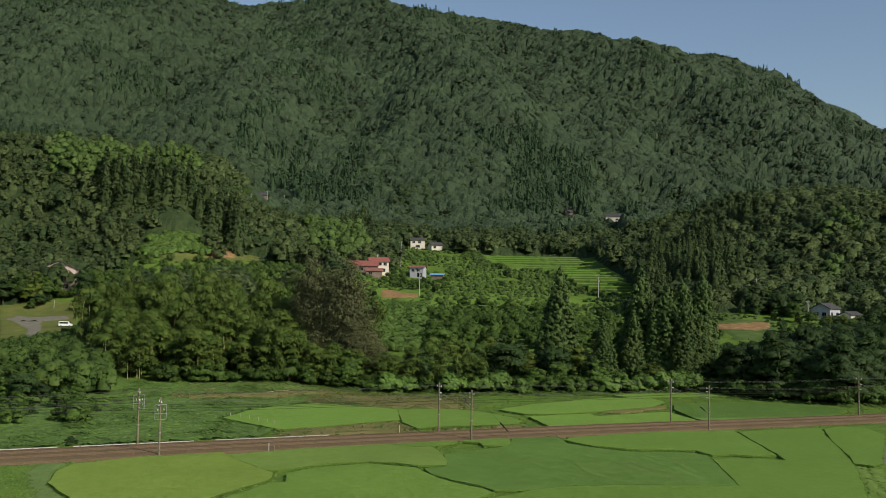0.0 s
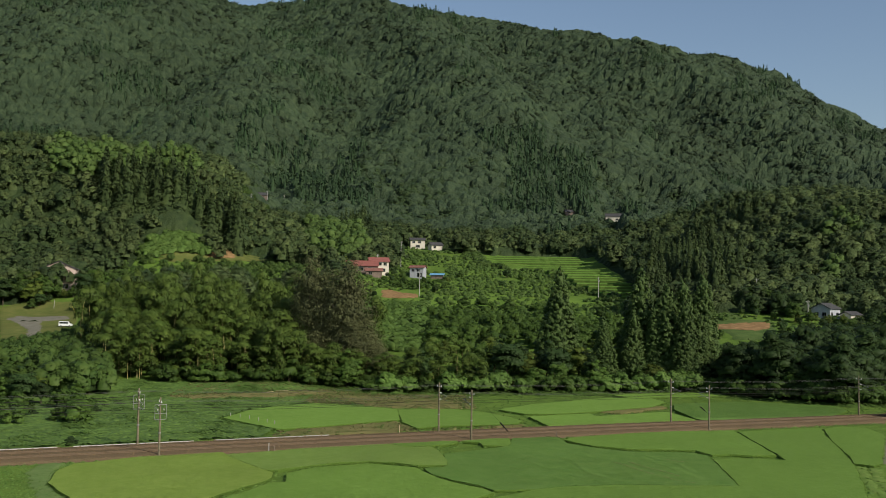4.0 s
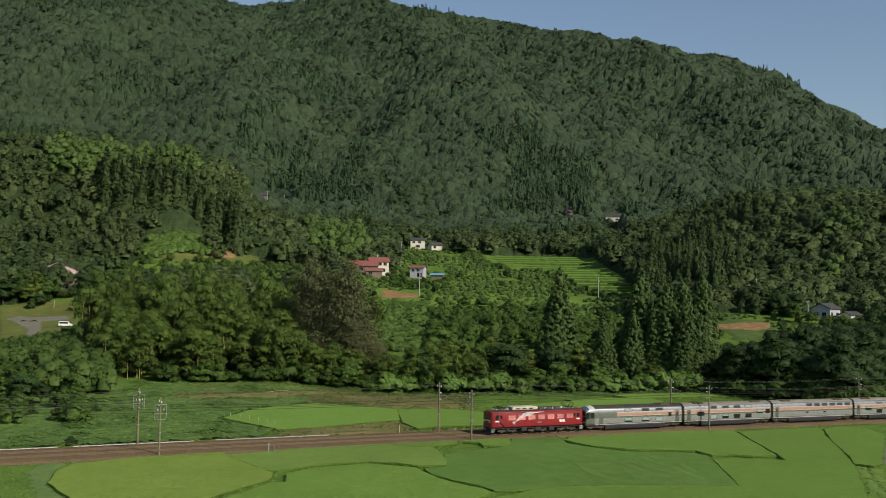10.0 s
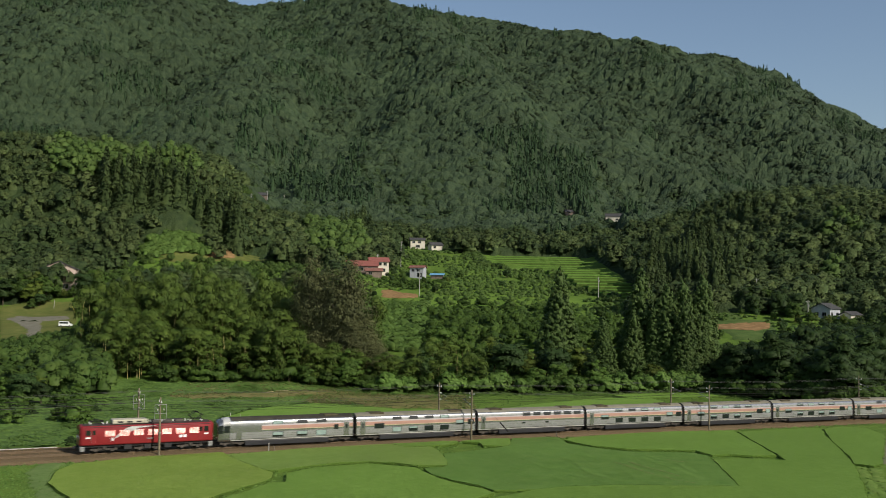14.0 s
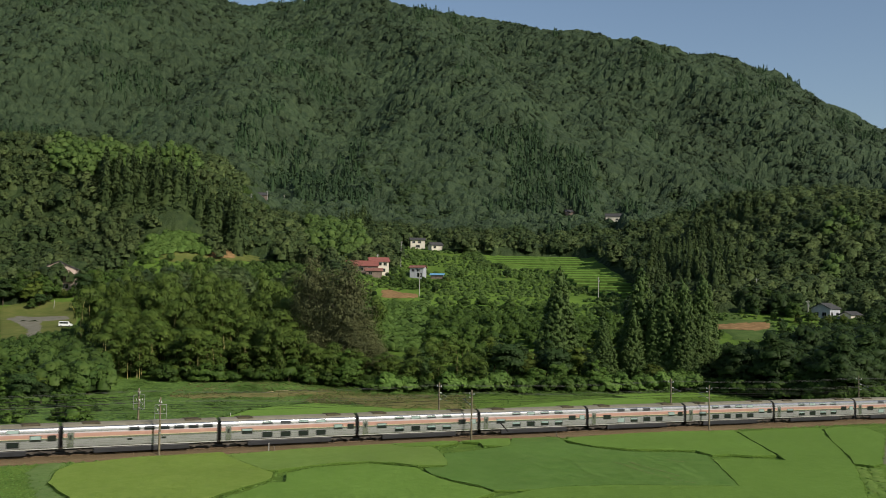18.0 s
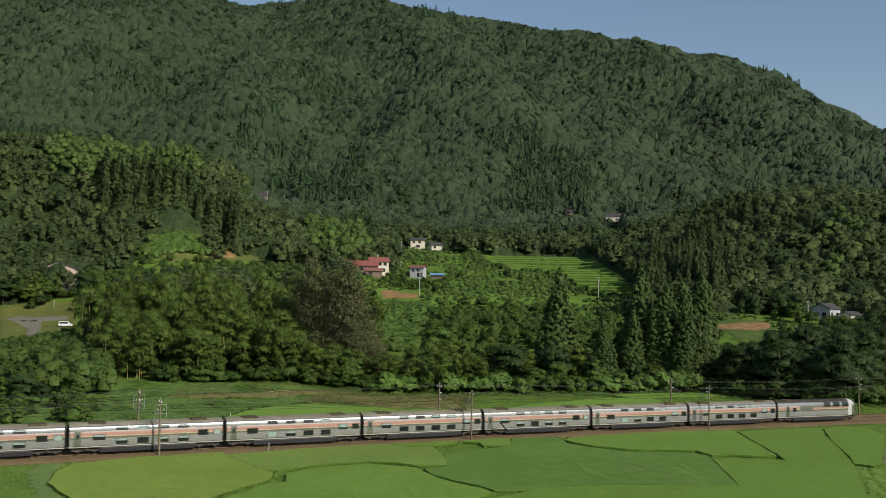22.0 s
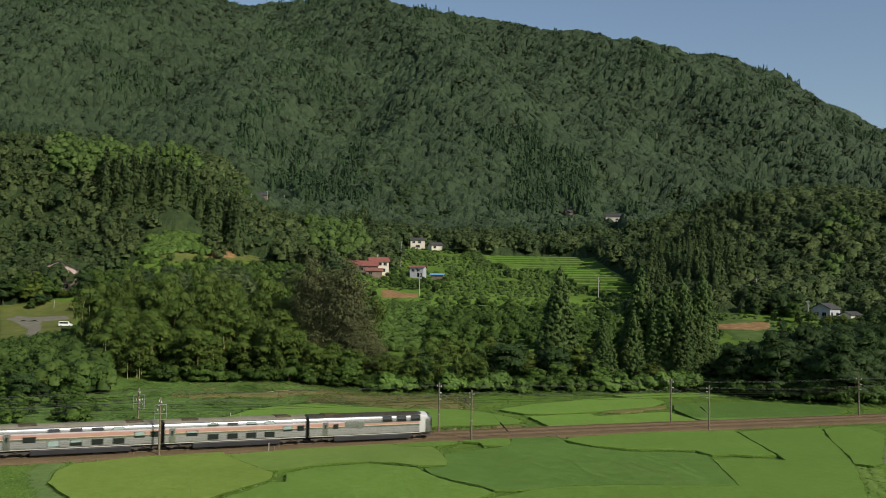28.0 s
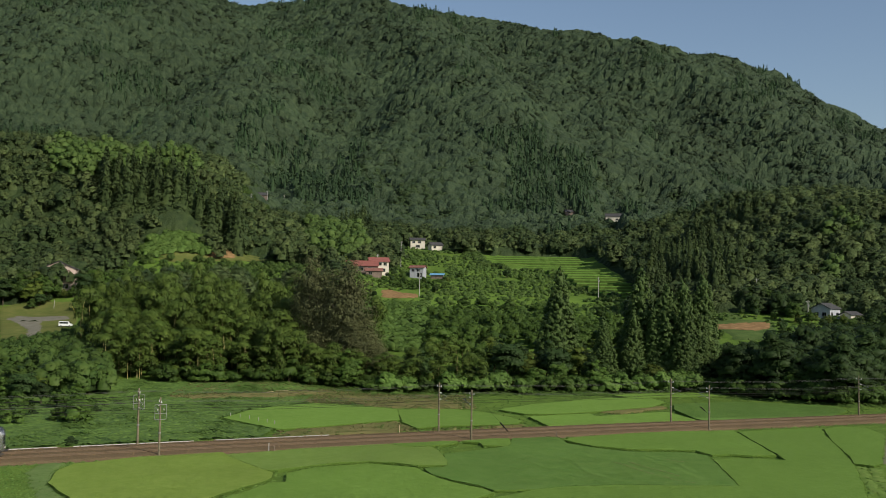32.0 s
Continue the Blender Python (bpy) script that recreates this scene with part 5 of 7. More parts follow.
    ced = (patchy > 0.62 - 0.35 * ((P[:, 1] < 920) & (P[:, 1] > 740)) + 0.5 * (P[:, 1] < 740)) & (sight_cut(P[:, 0], P[:, 1]) > 0.7)
    foot = ~ced & (P[:, 1] < 740 + rng.uniform(0, 200, len(P))) & (rng.uniform(size=len(P)) < 0.85)
    size = sight_cut(P[:, 0], P[:, 1]) * np.interp(waves(P[:, 0], P[:, 1], 70, 35), [-1, 1], [0.75, 1.2]) * rng.uniform(0.75, 1.25, len(P)) * np.interp(P[:, 1], [632, 1000, 1000.1, 1790], [1, 0.95, 1.15, 1.15])
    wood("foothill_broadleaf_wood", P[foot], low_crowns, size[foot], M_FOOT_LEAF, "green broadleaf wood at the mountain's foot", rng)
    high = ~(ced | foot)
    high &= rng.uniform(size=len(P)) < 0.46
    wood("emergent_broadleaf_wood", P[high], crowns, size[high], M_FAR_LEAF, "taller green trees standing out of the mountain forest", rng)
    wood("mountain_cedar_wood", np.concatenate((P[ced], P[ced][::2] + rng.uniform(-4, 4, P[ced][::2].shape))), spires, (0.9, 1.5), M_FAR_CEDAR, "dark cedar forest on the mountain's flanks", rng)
    # creepers that cover whole slopes
    mats = [billow_crown(rng, 2.6, 2.4, 7, 10, 0.34, (2, 5), 0.7) for _ in range(4)]
    K = np.concatenate([scatter(poly, n, rng) for poly, n in (
        ([(-135, 444), (-133, 456), (-124, 464), (-113, 468), (-107, 463), (-108, 457), (-123, 450), (-128, 444)], 520),
        ([(-27, 374), (-18, 378), (-7, 379), (-6, 372), (-6, 328), (-5, 282), (-20, 282), (-26, 324), (-29, 362)], 1300))])
    wood("creeper_slope", K, mats, (0.5, 1.3), M_VINE, "bright green creepers smothering the open slope", rng)
    # low shrubs and weeds of the clearings
    low = [billow_crown(rng, 1.9, 2.1, 5, 9, 0.36, (2, 5), 0.6) for _ in range(4)]
    P = jittered(290, 580, 3.0, rng, 0.43, 0)
    thick = waves(P[:, 0], P[:, 1], 38, 40)
    # where the trees are kept low for the view of the strip
    young = (P[:, 0] > -142) & (P[:, 0] < -44) & (P[:, 1] > 366) & (P[:, 1] < 474)
    q = (is_clear(P[:, 0], P[:, 1]) | young) & (thick > -0.5)
    for x0, x1, y0, y1 in ((-46, -22, 434, 456), (-16, 1, 444, 458), (-26, -8, 376, 414), (-24, 2, 556, 572), (-124, -106, 443, 452), (-108, -84, 455, 474), (87, 108, 298, 340), (-172, -117, 288, 386)):
        q &= ~((P[:, 0] > x0) & (P[:, 0] < x1) & (P[:, 1] > y0) & (P[:, 1] < y1))
    step = np.where(P[:, 1] > 408, np.interp(P[:, 1], [412, 424, 466, 492, 504, 550], [70, 66, 55, 44, 18, 12]), 999)
    q &= ~((P[:, 0] > step + 4.5) & (P[:, 0] < 90))
    wood("slope_shrubs", P[q], low, (0.18, 0.8), M_SCRUB, "low green shrubs and weeds on the open slope", rng)


build_woods()


def open_slope_trees():
    rng = np.random.default_rng(23)
    for i in range(46):
        x, y = rng.uniform(-40, 62), rng.uniform(300, 396)
        if -36 < x < -1:
            continue
        plant(BUSH, x, y, rng.uniform(0.5, 1.05), rng)
    by_houses = ((-22, 449, 0.5), (-18, 444, 0.45), (-49.5, 440, 0.5), (-44, 434, 0.2), (-38, 430, 0.16), (-24.5, 442, 0.3), (122, 319, 0.55), (133, 318, 0.5), (-22, 432, 0.36), (-17, 433, 0.3), (-27, 426, 0.22), (-28.5, 398, 0.3), (-26.5, 391, 0.26), (2, 436, 0.4), (8, 452, 0.45), (-3, 410, 0.5), (26, 432, 0.4))
    by_meadow = ((90.5, 364, 0.6), (95, 364, 0.85), (100.5, 364, 0.95), (106, 361, 0.85), (111, 359, 0.95), (116.5, 358, 0.9), (121.5, 356, 0.85), (126, 354, 0.6), (118, 329, 0.4), (122.5, 331, 0.42), (127.5, 330, 0.45), (133, 330, 0.5), (139, 331, 0.55), (104.5, 348, 0.3), (108.5, 344, 0.32), (113, 339, 0.3), (88.5, 341, 0.35), (87, 334, 0.4), (112.5, 331, 0.28), (109, 322, 0.3), (107, 313, 0.36), (104, 305, 0.34), (87, 318, 0.3), (86.5, 309, 0.34), (140.5, 336, 0.5), (131, 333, 0.32), (125, 334, 0.42), (119, 333, 0.4), (114, 342, 0.5), (110, 350, 0.5), (146, 338, 0.5))
    on_slope = ((30, 470, 0.45), (36, 455, 0.4), (-52, 452, 0.7), (-46, 462, 0.7), (121, 312, 0.45), (129, 314, 0.52), (136, 316, 0.6), (144, 322, 0.7), (119, 336, 0.7), (126, 318, 0.35), (-151, 374, 0.55), (-156, 384, 0.9), (-158, 378, 1))
    by_yard = ((-136, 392, 0.9), (-172, 380, 1.2), (-164, 372, 1.15), (-160, 378, 1.35), (-154.5, 376, 1.15), (-152.6, 383, 1.08), (-151.2, 380.5, 1.0), (-157.5, 384, 1.25), (-149.6, 385, 0.6), (-145.5, 384.5, 0.46), (-142.6, 385, 0.55), (-148.0, 384, 0.42), (-138.5, 387, 1.0), (-152.5, 370, 0.5), (-133, 366, 0.8), (-149.5, 379, 0.5))
    for gx in np.arange(-26, 2, 3.3):
        for gy in np.arange(419, 446, 5.0):
            x, y = gx + rng.uniform(-1.3, 1.3), gy + rng.uniform(-2, 2)
            if not (x < -21 and y > 432) and not (x > -17 and y > 440):
                plant(BUSH, x, y, rng.uniform(0.3, 0.62), rng)
    for x, y, s in by_houses + by_meadow + on_slope + by_yard:
        plant(BROAD, x, y, s, rng)


open_slope_trees()


def dead_tree(x, y, h):
    rng = random.Random(9)
    t = empty("dead_tree", x, y, land1(x, y))
    tagged(t, "bare grey dead tree behind the cedars", "tree")
    tube("trunk", M_DEAD, t, (0, 0, -0.6), (0.3, 0, h * 0.72), 0.26, 0.14)
    for k in range(9):
        a = k * 2.4
        z = h * (0.5 + 0.05 * k)
        e = Vector((0.2 + math.cos(a) * h * 0.11, math.sin(a) * h * 0.11, z + h * 0.14))
        br = tube("branch", M_DEAD, t, (0.2, 0, min(z, h * 0.7)), e, 0.10, 0.05)
        for m in range(2):
            tube("twig", M_DEAD, br, e.lerp(Vector((0.2, 0, z)), 0.4 * m), e + Vector((rng.uniform(-1, 1), rng.uniform(-1, 1), rng.uniform(0.8, 1.8))), 0.05, 0.025, 5)


dead_tree(61.5, 305, 18.5)


def right_bank_trees():
    """The wood behind the bank, up to the houses."""
    rng = np.random.default_rng(29)
    green, dark = [], []
    for gx in np.arange(-58, 176, 5.6):
        for gy in np.arange(262, 352, 6.6):
            x, y = gx + rng.uniform(-2.4, 2.4), gy + rng.uniform(-2.6, 2.6)
            if (-33 < x < -3 and y > 284) or x > 0.5 * y or y < wood_edge(x) + (26 if x > 70 else 50) or (y < 286 and x > 128) or (x < 66 and y > 338) or bool(is_clear(np.array([x]), np.array([y]))[0]):
                continue
            if x > 72:
                s = under_sight(x, y) * rng.uniform(0.85, 1.0) if y < 346 else rng.uniform(0.4, 0.6)
                if s > 0.17:
                    dark.append((x, y, s * 1.45))
            else:
                green.append((x, y, rng.uniform(0.52, 0.74)))
    crowns = [billow_crown(rng, 4.9, 11.0, 14, 40, 0.38) for _ in range(5)]
    for rows, material, label in ((green, M_LEAF, "green broadleaf wood behind the bank"), (dark, M_LEAF_DARK, "dark green wood below the houses")):
        a = np.array(rows)
        wood("bank_wood", a[:, :2], crowns, a[:, 2].copy(), material, label, rng)


right_bank_trees()


def build_vines():
    """Creepers and weeds over the bank between the track and the wood."""
    rng = np.random.default_rng(17)
    tuft = [far_dome(rng, 44, 1.15, 0.62, 0.21, 0.14, (2, 6), 1.6, 0.9) for _ in range(5)]
    blade = [far_dome(rng, 14, 0.95, 0.9, 0.3, 0.3, (2, 5)) for _ in range(4)]
    P = rng.uniform((-110, 105), (-18, 236), (10500, 2))
    s, lat = along(P[:, 0], P[:, 1])
    q = P[:, 1] - np.interp(P[:, 0], WOOD_X, WOOD_Y)
    rice = np.array([(-38.5, 173.6), (-36.0, 189.5), (-26.0, 203.5), (-18.0, 201.0), (-7.0, 196.0), (-7.0, 172.0), (-25.6, 159.8)])
    keep = (lat < -10.4) & (q < 3) & ~inside(P, [tuple(v) for v in rice]) & (P[:, 0] > -0.56 * P[:, 1])
    keep &= ~((P[:, 0] > -27) & (P[:, 1] < 178)) & ~((P[:, 0] > -28) & (P[:, 1] > 203))
    keep &= ~inside(P, DRY_STRIP)
    P = P[keep]
    xs, ys = np.arange(-110, -15, 0.5), np.arange(104, 240, 0.5)
    X, Y = np.meshgrid(xs, ys)
    G = np.column_stack((X.ravel(), Y.ravel()))
    sg, lg = along(G[:, 0], G[:, 1])
    on = (lg < -10.2) & (G[:, 1] < np.interp(G[:, 0], WOOD_X, WOOD_Y) + 2) & ~inside(G, [tuple(v) for v in rice]) & (G[:, 0] > -0.58 * G[:, 1])
    on &= ~((G[:, 0] > -27) & (G[:, 1] < 178)) & ~((G[:, 0] > -28) & (G[:, 1] > 203)) & ~inside(G, DRY_STRIP)
    Z = land(X, Y) + 0.05 + canopy_domes(X, Y, 1.5, 0.5, 0.8, 0.22, 0.12, 72) + rng.uniform(-0.10, 0.10, X.shape)
    Z = np.where(on.reshape(X.shape), Z, land(X, Y) - 0.3)
    i = (np.arange(len(ys) - 1)[:, None] * len(xs) + np.arange(len(xs) - 1)[None]).ravel()
    F = np.stack((i, i + 1, i + len(xs) + 1, i + len(xs)), 1)
    mat = np_mesh("creeper_mat", np.column_stack((G, Z.ravel())), F[on[F].all(1)], M_VINE_MAT)
    tagged(mat, "smooth mat of green creepers on the railway bank", "creepers", kind="stuff")
    wood("creeper_bank", P, tuft, np.interp(waves(P[:, 0], P[:, 1], 14, 61), [-1, 1], [0.45, 1.5]) * rng.uniform(0.75, 1.25, len(P)), M_VINE, "tangled bright green creepers and weeds on the railway bank", rng)
    E = np.column_stack((rng.uniform(-30, 118, 1500), np.zeros(1500)))
    E[:, 1] = np.interp(E[:, 0], WOOD_X, WOOD_Y) + rng.uniform(-5, 4, 1500)
    E = E[(E[:, 0] > 22) | (rng.uniform(size=len(E)) < 0.4)]
    wood("wood_edge_weeds", E, tuft, (0.9, 2.2), M_VINE, "bright green weeds and creepers along the wood's edge", rng)
    # rough grass on the valley side of the track
    P = rng.uniform((-66, 95), (-18, 136), (11000, 2))
    s, lat = along(P[:, 0], P[:, 1])
    field = FIELDS[0]
    P = P[(lat > 4.6) & ~inside(P, field) & (P[:, 0] < -36)]
    wood("rough_grass", P, blade, (0.10, 0.30), M_BLADE_COOL, "rough green grass beside the rice", rng)
    # grassy banks and paths among the fields behind the railway
    P = rng.uniform((-30, 150), (112, 256), (9000, 2))
    s, lat = along(P[:, 0], P[:, 1])
    keep = (lat < -10.6) & (P[:, 1] < np.interp(P[:, 0], WOOD_X, WOOD_Y))
    for f in FIELDS:
        keep &= ~inside(P, f)
    wood("field_bank_grass", P[keep], blade, (0.16, 0.5), M_VINE, "rough grass and weeds on the banks between fields", rng)
    D = [rng.uniform(a, b, (n, 2)) for a, b, n in (((-25, 201), (7, 229), 1500), ((-56, 205), (-24, 238), 2200), ((-26, 153), (14, 177), 900))]
    D = np.concatenate(D)
    sd, ld = along(D[:, 0], D[:, 1])
    keep = (ld < -10.2) & (D[:, 1] < np.interp(D[:, 0], WOOD_X, WOOD_Y) + 1)
    for f in FIELDS:
        keep &= ~inside(D, f)
    wood("dry_bank_weeds", D[keep][::3] + rng.uniform(-1, 1, D[keep][::3].shape), blade, (0.35, 0.8), M_VINE, "patches of green weeds in the dry grass", rng)
    wood("dry_tussocks", D[keep], blade, (0.35, 0.85), M_DRY_TUFT, "yellowed tussocks of dry grass behind the railway", rng)
    # grass on the paths between the front fields
    P = rng.uniform((-50, 96), (96, 188), (12000, 2))
    s, lat = along(P[:, 0], P[:, 1])
    keep = (lat > 4.2)
    for f in FIELDS:
        keep &= ~inside(P, f)
    keep &= ~((P[:, 0] > 48) & (P[:, 1] < 142))
    P = P[keep & (P[:, 0] > -0.5 * P[:, 1]) & (P[:, 0] < 0.5 * P[:, 1])]
    wood("path_grass", P, blade, (0.12, 0.34), M_BLADE_COOL, "short grass on the paths between rice fields", rng)
    # ragged growth along the edges of the fields
    E = np.concatenate([np.repeat(np.array(f), 4, 0) for f in FIELDS])
    E = E + rng.uniform(-1.0, 1.0, E.shape) * np.array([0.9, 0.9])
    wood("field_edge_weeds", E, blade, (0.30, 0.62), M_BLADE_COOL, "ragged grass along the edges of the rice fields", rng)
    # weedy verge along the ballast
    n = 1700
    ss = rng.uniform(-58, 125, n)
    ll = np.where(rng.uniform(size=n) < 0.6, rng.uniform(2.9, 4.8, n), rng.uniform(-12.5, -10.2, n))
    Q = np.array([tuple(line(a, b, 0))[:2] for a, b in zip(ss, ll)])
    wood("verge_weeds", Q, blade, (0.2, 0.48), M_BLADE_COOL, "weeds along the edge of the ballast", rng)


build_vines()


# ---- houses ----
def house(x, y, rz, w, d, h, roof_h, wall, roof, label, windows=(), z=None, eave=0.55, name="house", door=None, group=""):
    """A gabled house, ridge along its width; windows: (face, along, up, width, height), face s, n, e, w."""
    z = land1(x, y) if z is None else z
    t = empty(name, x, y, z, rz)
    tagged(t, label, "house", group)
    bm = bmesh.new()
    base = -2.5
    prof = [(-d / 2, base), (d / 2, base), (d / 2, h), (0, h + roof_h), (-d / 2, h)]
    a = [bm.verts.new((-w / 2, p, q)) for p, q in prof]
    b = [bm.verts.new((w / 2, p, q)) for p, q in prof]
    for i in range(5):
        bm.faces.new((a[i], a[(i + 1) % 5], b[(i + 1) % 5], b[i]))
    bm.faces.new(a[::-1])
    bm.faces.new(b)
    bmesh.ops.recalc_face_normals(bm, faces=bm.faces)
    part("wall", bm, wall, t)
    sl = roof_h / (d / 2)
    for sgn in (-1, 1):
        bm = bmesh.new()
        ye, ze = sgn * (d / 2 + eave), h - sl * eave
        vs = []
        for xx in (-w / 2 - eave, w / 2 + eave):
            for yy, zz in ((0, h + roof_h + 0.06), (ye, ze + 0.06), (ye, ze + 0.22), (0, h + roof_h + 0.24)):
                vs.append(bm.verts.new((xx, yy, zz)))
        for q in ((0, 1, 2, 3), (7, 6, 5, 4), (0, 4, 5, 1), (1, 5, 6, 2), (2, 6, 7, 3), (3, 7, 4, 0)):
            bm.faces.new([vs[i] for i in q])
        bmesh.ops.recalc_face_normals(bm, faces=bm.faces)
        part("roof_slope", bm, roof, t)
    tube("ridge", roof, t, (-w / 2 - eave, 0, h + roof_h + 0.25), (w / 2 + eave, 0, h + roof_h + 0.25), 0.13, 0.13, 8)
    for face, u, v, ww, hh in windows:
        o = {"s": (0, -d / 2, 0), "n": (0, d / 2, 180), "e": (w / 2, 0, 90), "w": (-w / 2, 0, -90)}[face]
        win = part("window", window_frame(ww, hh), M_FRAME, t)
        win.matrix_basis = pose(o[0], o[1], 0, 0, 0, o[2]) @ pose(u, -0.05, v)
        bm = bmesh.new()
        add_box(bm, -ww / 2 + 0.05, ww / 2 - 0.05, 0.0, 0.03, 0.05, hh - 0.05)
        part("pane", bm, M_GLASS, win)
    if door:
        face, u, ww = door
        box("door", M_HOUSE_WOOD, t, u - ww / 2, u + ww / 2, -d / 2 - 0.06, -d / 2, 0, 2.05, 0.01)
    return t


def window_frame(w, h):
    bm = bmesh.new()
    for x0, x1, z0, z1 in ((-w / 2, w / 2, 0, 0.07), (-w / 2, w / 2, h - 0.07, h), (-w / 2, -w / 2 + 0.07, 0.07, h - 0.07), (w / 2 - 0.07, w / 2, 0.07, h - 0.07), (-0.03, 0.03, 0.07, h - 0.07)):
        add_box(bm, x0, x1, -0.03, 0.06, z0, z1)
    return bm


V = "houses of the hamlet"
upper = house(-29.0, 448, 12, 8.5, 6.5, 5.2, 1.6, M_HOUSE_WHITE, M_TILE_RED, "two-storey cream house with a red metal roof", [("s", -2.4, 3.4, 1.6, 1.3), ("s", 0.2, 3.4, 1.6, 1.3), ("s", 2.6, 3.4, 1.4, 1.3), ("s", 1.8, 0.6, 1.8, 1.5), ("e", 0, 3.4, 1.5, 1.2)], group=V)
box("boarded_bay", M_HOUSE_WOOD, upper, -4.4, -0.6, -3.32, -3.2, -1.0, 5.0, 0.02, "dark brown panel over the left of the front wall")
house(-36.6, 443, 8, 15.0, 7.0, 2.9, 2.0, M_HOUSE_WOOD, M_TILE_RED, "long low farmhouse with a faded red roof", [("s", -4, 0.7, 2.2, 1.5), ("s", 0, 0.7, 2.2, 1.5), ("s", 4, 0.7, 2.0, 1.5)], group=V)
house(-30.3, 437, 8, 7.0, 4.0, 2.5, 0.9, M_HOUSE_WOOD, M_TILE_BROWN, "small boarded outbuilding with a brown roof", [("s", -1.5, 0.8, 1.5, 1.2)], group=V)
house(-11.2, 454, -14, 6.4, 5.2, 4.4, 0.8, M_HOUSE_PALE, M_TILE_BROWN, "two-storey shed with pale grey cladding and a brown roof", [("s", -1.6, 2.6, 1.3, 1.1), ("s", 0.8, 2.6, 1.3, 1.1), ("s", 1.4, 0.2, 2.2, 1.9)], name="shed", group=V)
house(-2.4, 453, -8, 5.6, 3.2, 1.5, 0.5, M_HOUSE_WOOD, M_BLUE, "low lean-to covered with blue sheeting", name="shed", group=V)
house(-15.0, 580, 6, 8.4, 6.5, 4.8, 1.2, M_HOUSE_WHITE, M_TILE_GREY, "cream two-storey house high on the slope", [("s", -2.4, 2.9, 1.6, 1.3), ("s", 1.0, 2.9, 1.8, 1.3), ("s", 0, 0.4, 2.4, 1.6)], group=V)
house(-4.5, 574, 24, 7.0, 5.5, 2.7, 1.5, M_HOUSE_WHITE, M_TILE_GREY, "small cream house with a grey gabled roof", [("s", -1.5, 0.8, 1.6, 1.3), ("e", 0, 0.8, 1.4, 1.2)], group=V)
house(-151.5, 394, -76, 9.0, 13.0, 8.6, 2.8, M_HOUSE_PINK, M_TILE_GREY, "large pinkish plastered house beside the yard, half hidden by trees", [("e", 3.6, 5.2, 1.6, 1.3), ("e", 2.6, 0.8, 2.6, 1.8), ("e", -2.6, 0.8, 2.6, 1.8), ("e", -2.4, 5.2, 1.6, 1.3)], group=V)
house(133.6, 347, 48, 9.5, 6.4, 3.9, 1.6, M_HOUSE_PALE, M_TILE_GREY, "grey clad house with a dark tiled roof among trees", [("s", -2.8, 1.3, 1.7, 1.3), ("s", 2.0, 1.0, 2.2, 1.5), ("w", -1.4, 1.3, 1.5, 1.3), ("w", 1.3, 1.3, 1.5, 1.3)], group=V)
house(141.4, 345, 30, 5.5, 4.5, 2.7, 0.9, M_HOUSE_WHITE, M_TILE_GREY, "small pale annexe with a grey roof", [("s", 0, 0.9, 1.6, 1.2)], group=V)
house(131.5, 763, -12, 13.0, 8.0, 4.4, 2.2, M_HOUSE_WHITE, M_TILE_GREY, "pale house far up the mountain slope", [("s", -3, 1.2, 2.0, 1.5), ("s", 2, 1.2, 2.0, 1.5)], group=V)
house(98.2, 776, 10, 7.0, 5.0, 2.6, 1.4, M_HOUSE_WOOD, M_TILE_GREY, "small grey-roofed house among the mountain trees", [("s", 0, 1.2, 2.0, 1.5)], group=V)
house(-146.5, 782, 10, 14.0, 7.0, 4.0, 2.0, M_HOUSE_WOOD, M_TILE_GREY, "grey-roofed house half hidden on the hill", [("s", 0, 1.2, 2.0, 1.5)], group=V)


def service_pole(x, y, h, label):
    z = land1(x, y)
    p = empty("utility_pole", x, y, z)
    tagged(p, label, "utility pole", "service poles on the slope")
    tube("mast", M_CONC, p, (0, 0, -0.6), (0, 0, h), 0.19, 0.13, 10)
    box("crossarm", M_STEEL, p, -0.7, 0.7, -0.05, 0.05, h - 0.6, h - 0.5)
    tube("insulator", M_PORCELAIN, p, (-0.6, 0, h - 0.5), (-0.6, 0, h - 0.3), 0.06, 0.04, 8)
    tube("insulator", M_PORCELAIN, p, (0.6, 0, h - 0.5), (0.6, 0, h - 0.3), 0.06, 0.04, 8)
    tube("transformer", M_STEEL, p, (0.28, 0, h - 2.2), (0.28, 0, h - 1.4), 0.22, 0.22, 10)


for x, y, h in ((-20.6, 488, 13), (-9.2, 400, 10.5), (65.0, 415, 10), (118, 374, 9.5), (-29.5, 448, 8.5), (-138, 776, 8.5), (-123.6, 767, 7), (-112.8, 580, 6), (125.2, 341, 7.0)):
    service_pole(x, y, h, "grey concrete service pole on the slope")


def stake(x, y, h, lean, material, label):
    s = tube("stake", material, None, (0, 0, -0.3), (lean, 0, h), 0.09, 0.08, 8)
    s.matrix_basis = pose(x, y, land1(x, y) + 0.25)
    tagged(s, label, "post")


stake(-144.7, 371.5, 3.2, 0.3, M_CONC, "pale concrete post at the edge of the yard")
stake(-132.9, 361.8, 3.4, -1.6, M_YELLOW, "leaning yellow stay guard beside the yard")


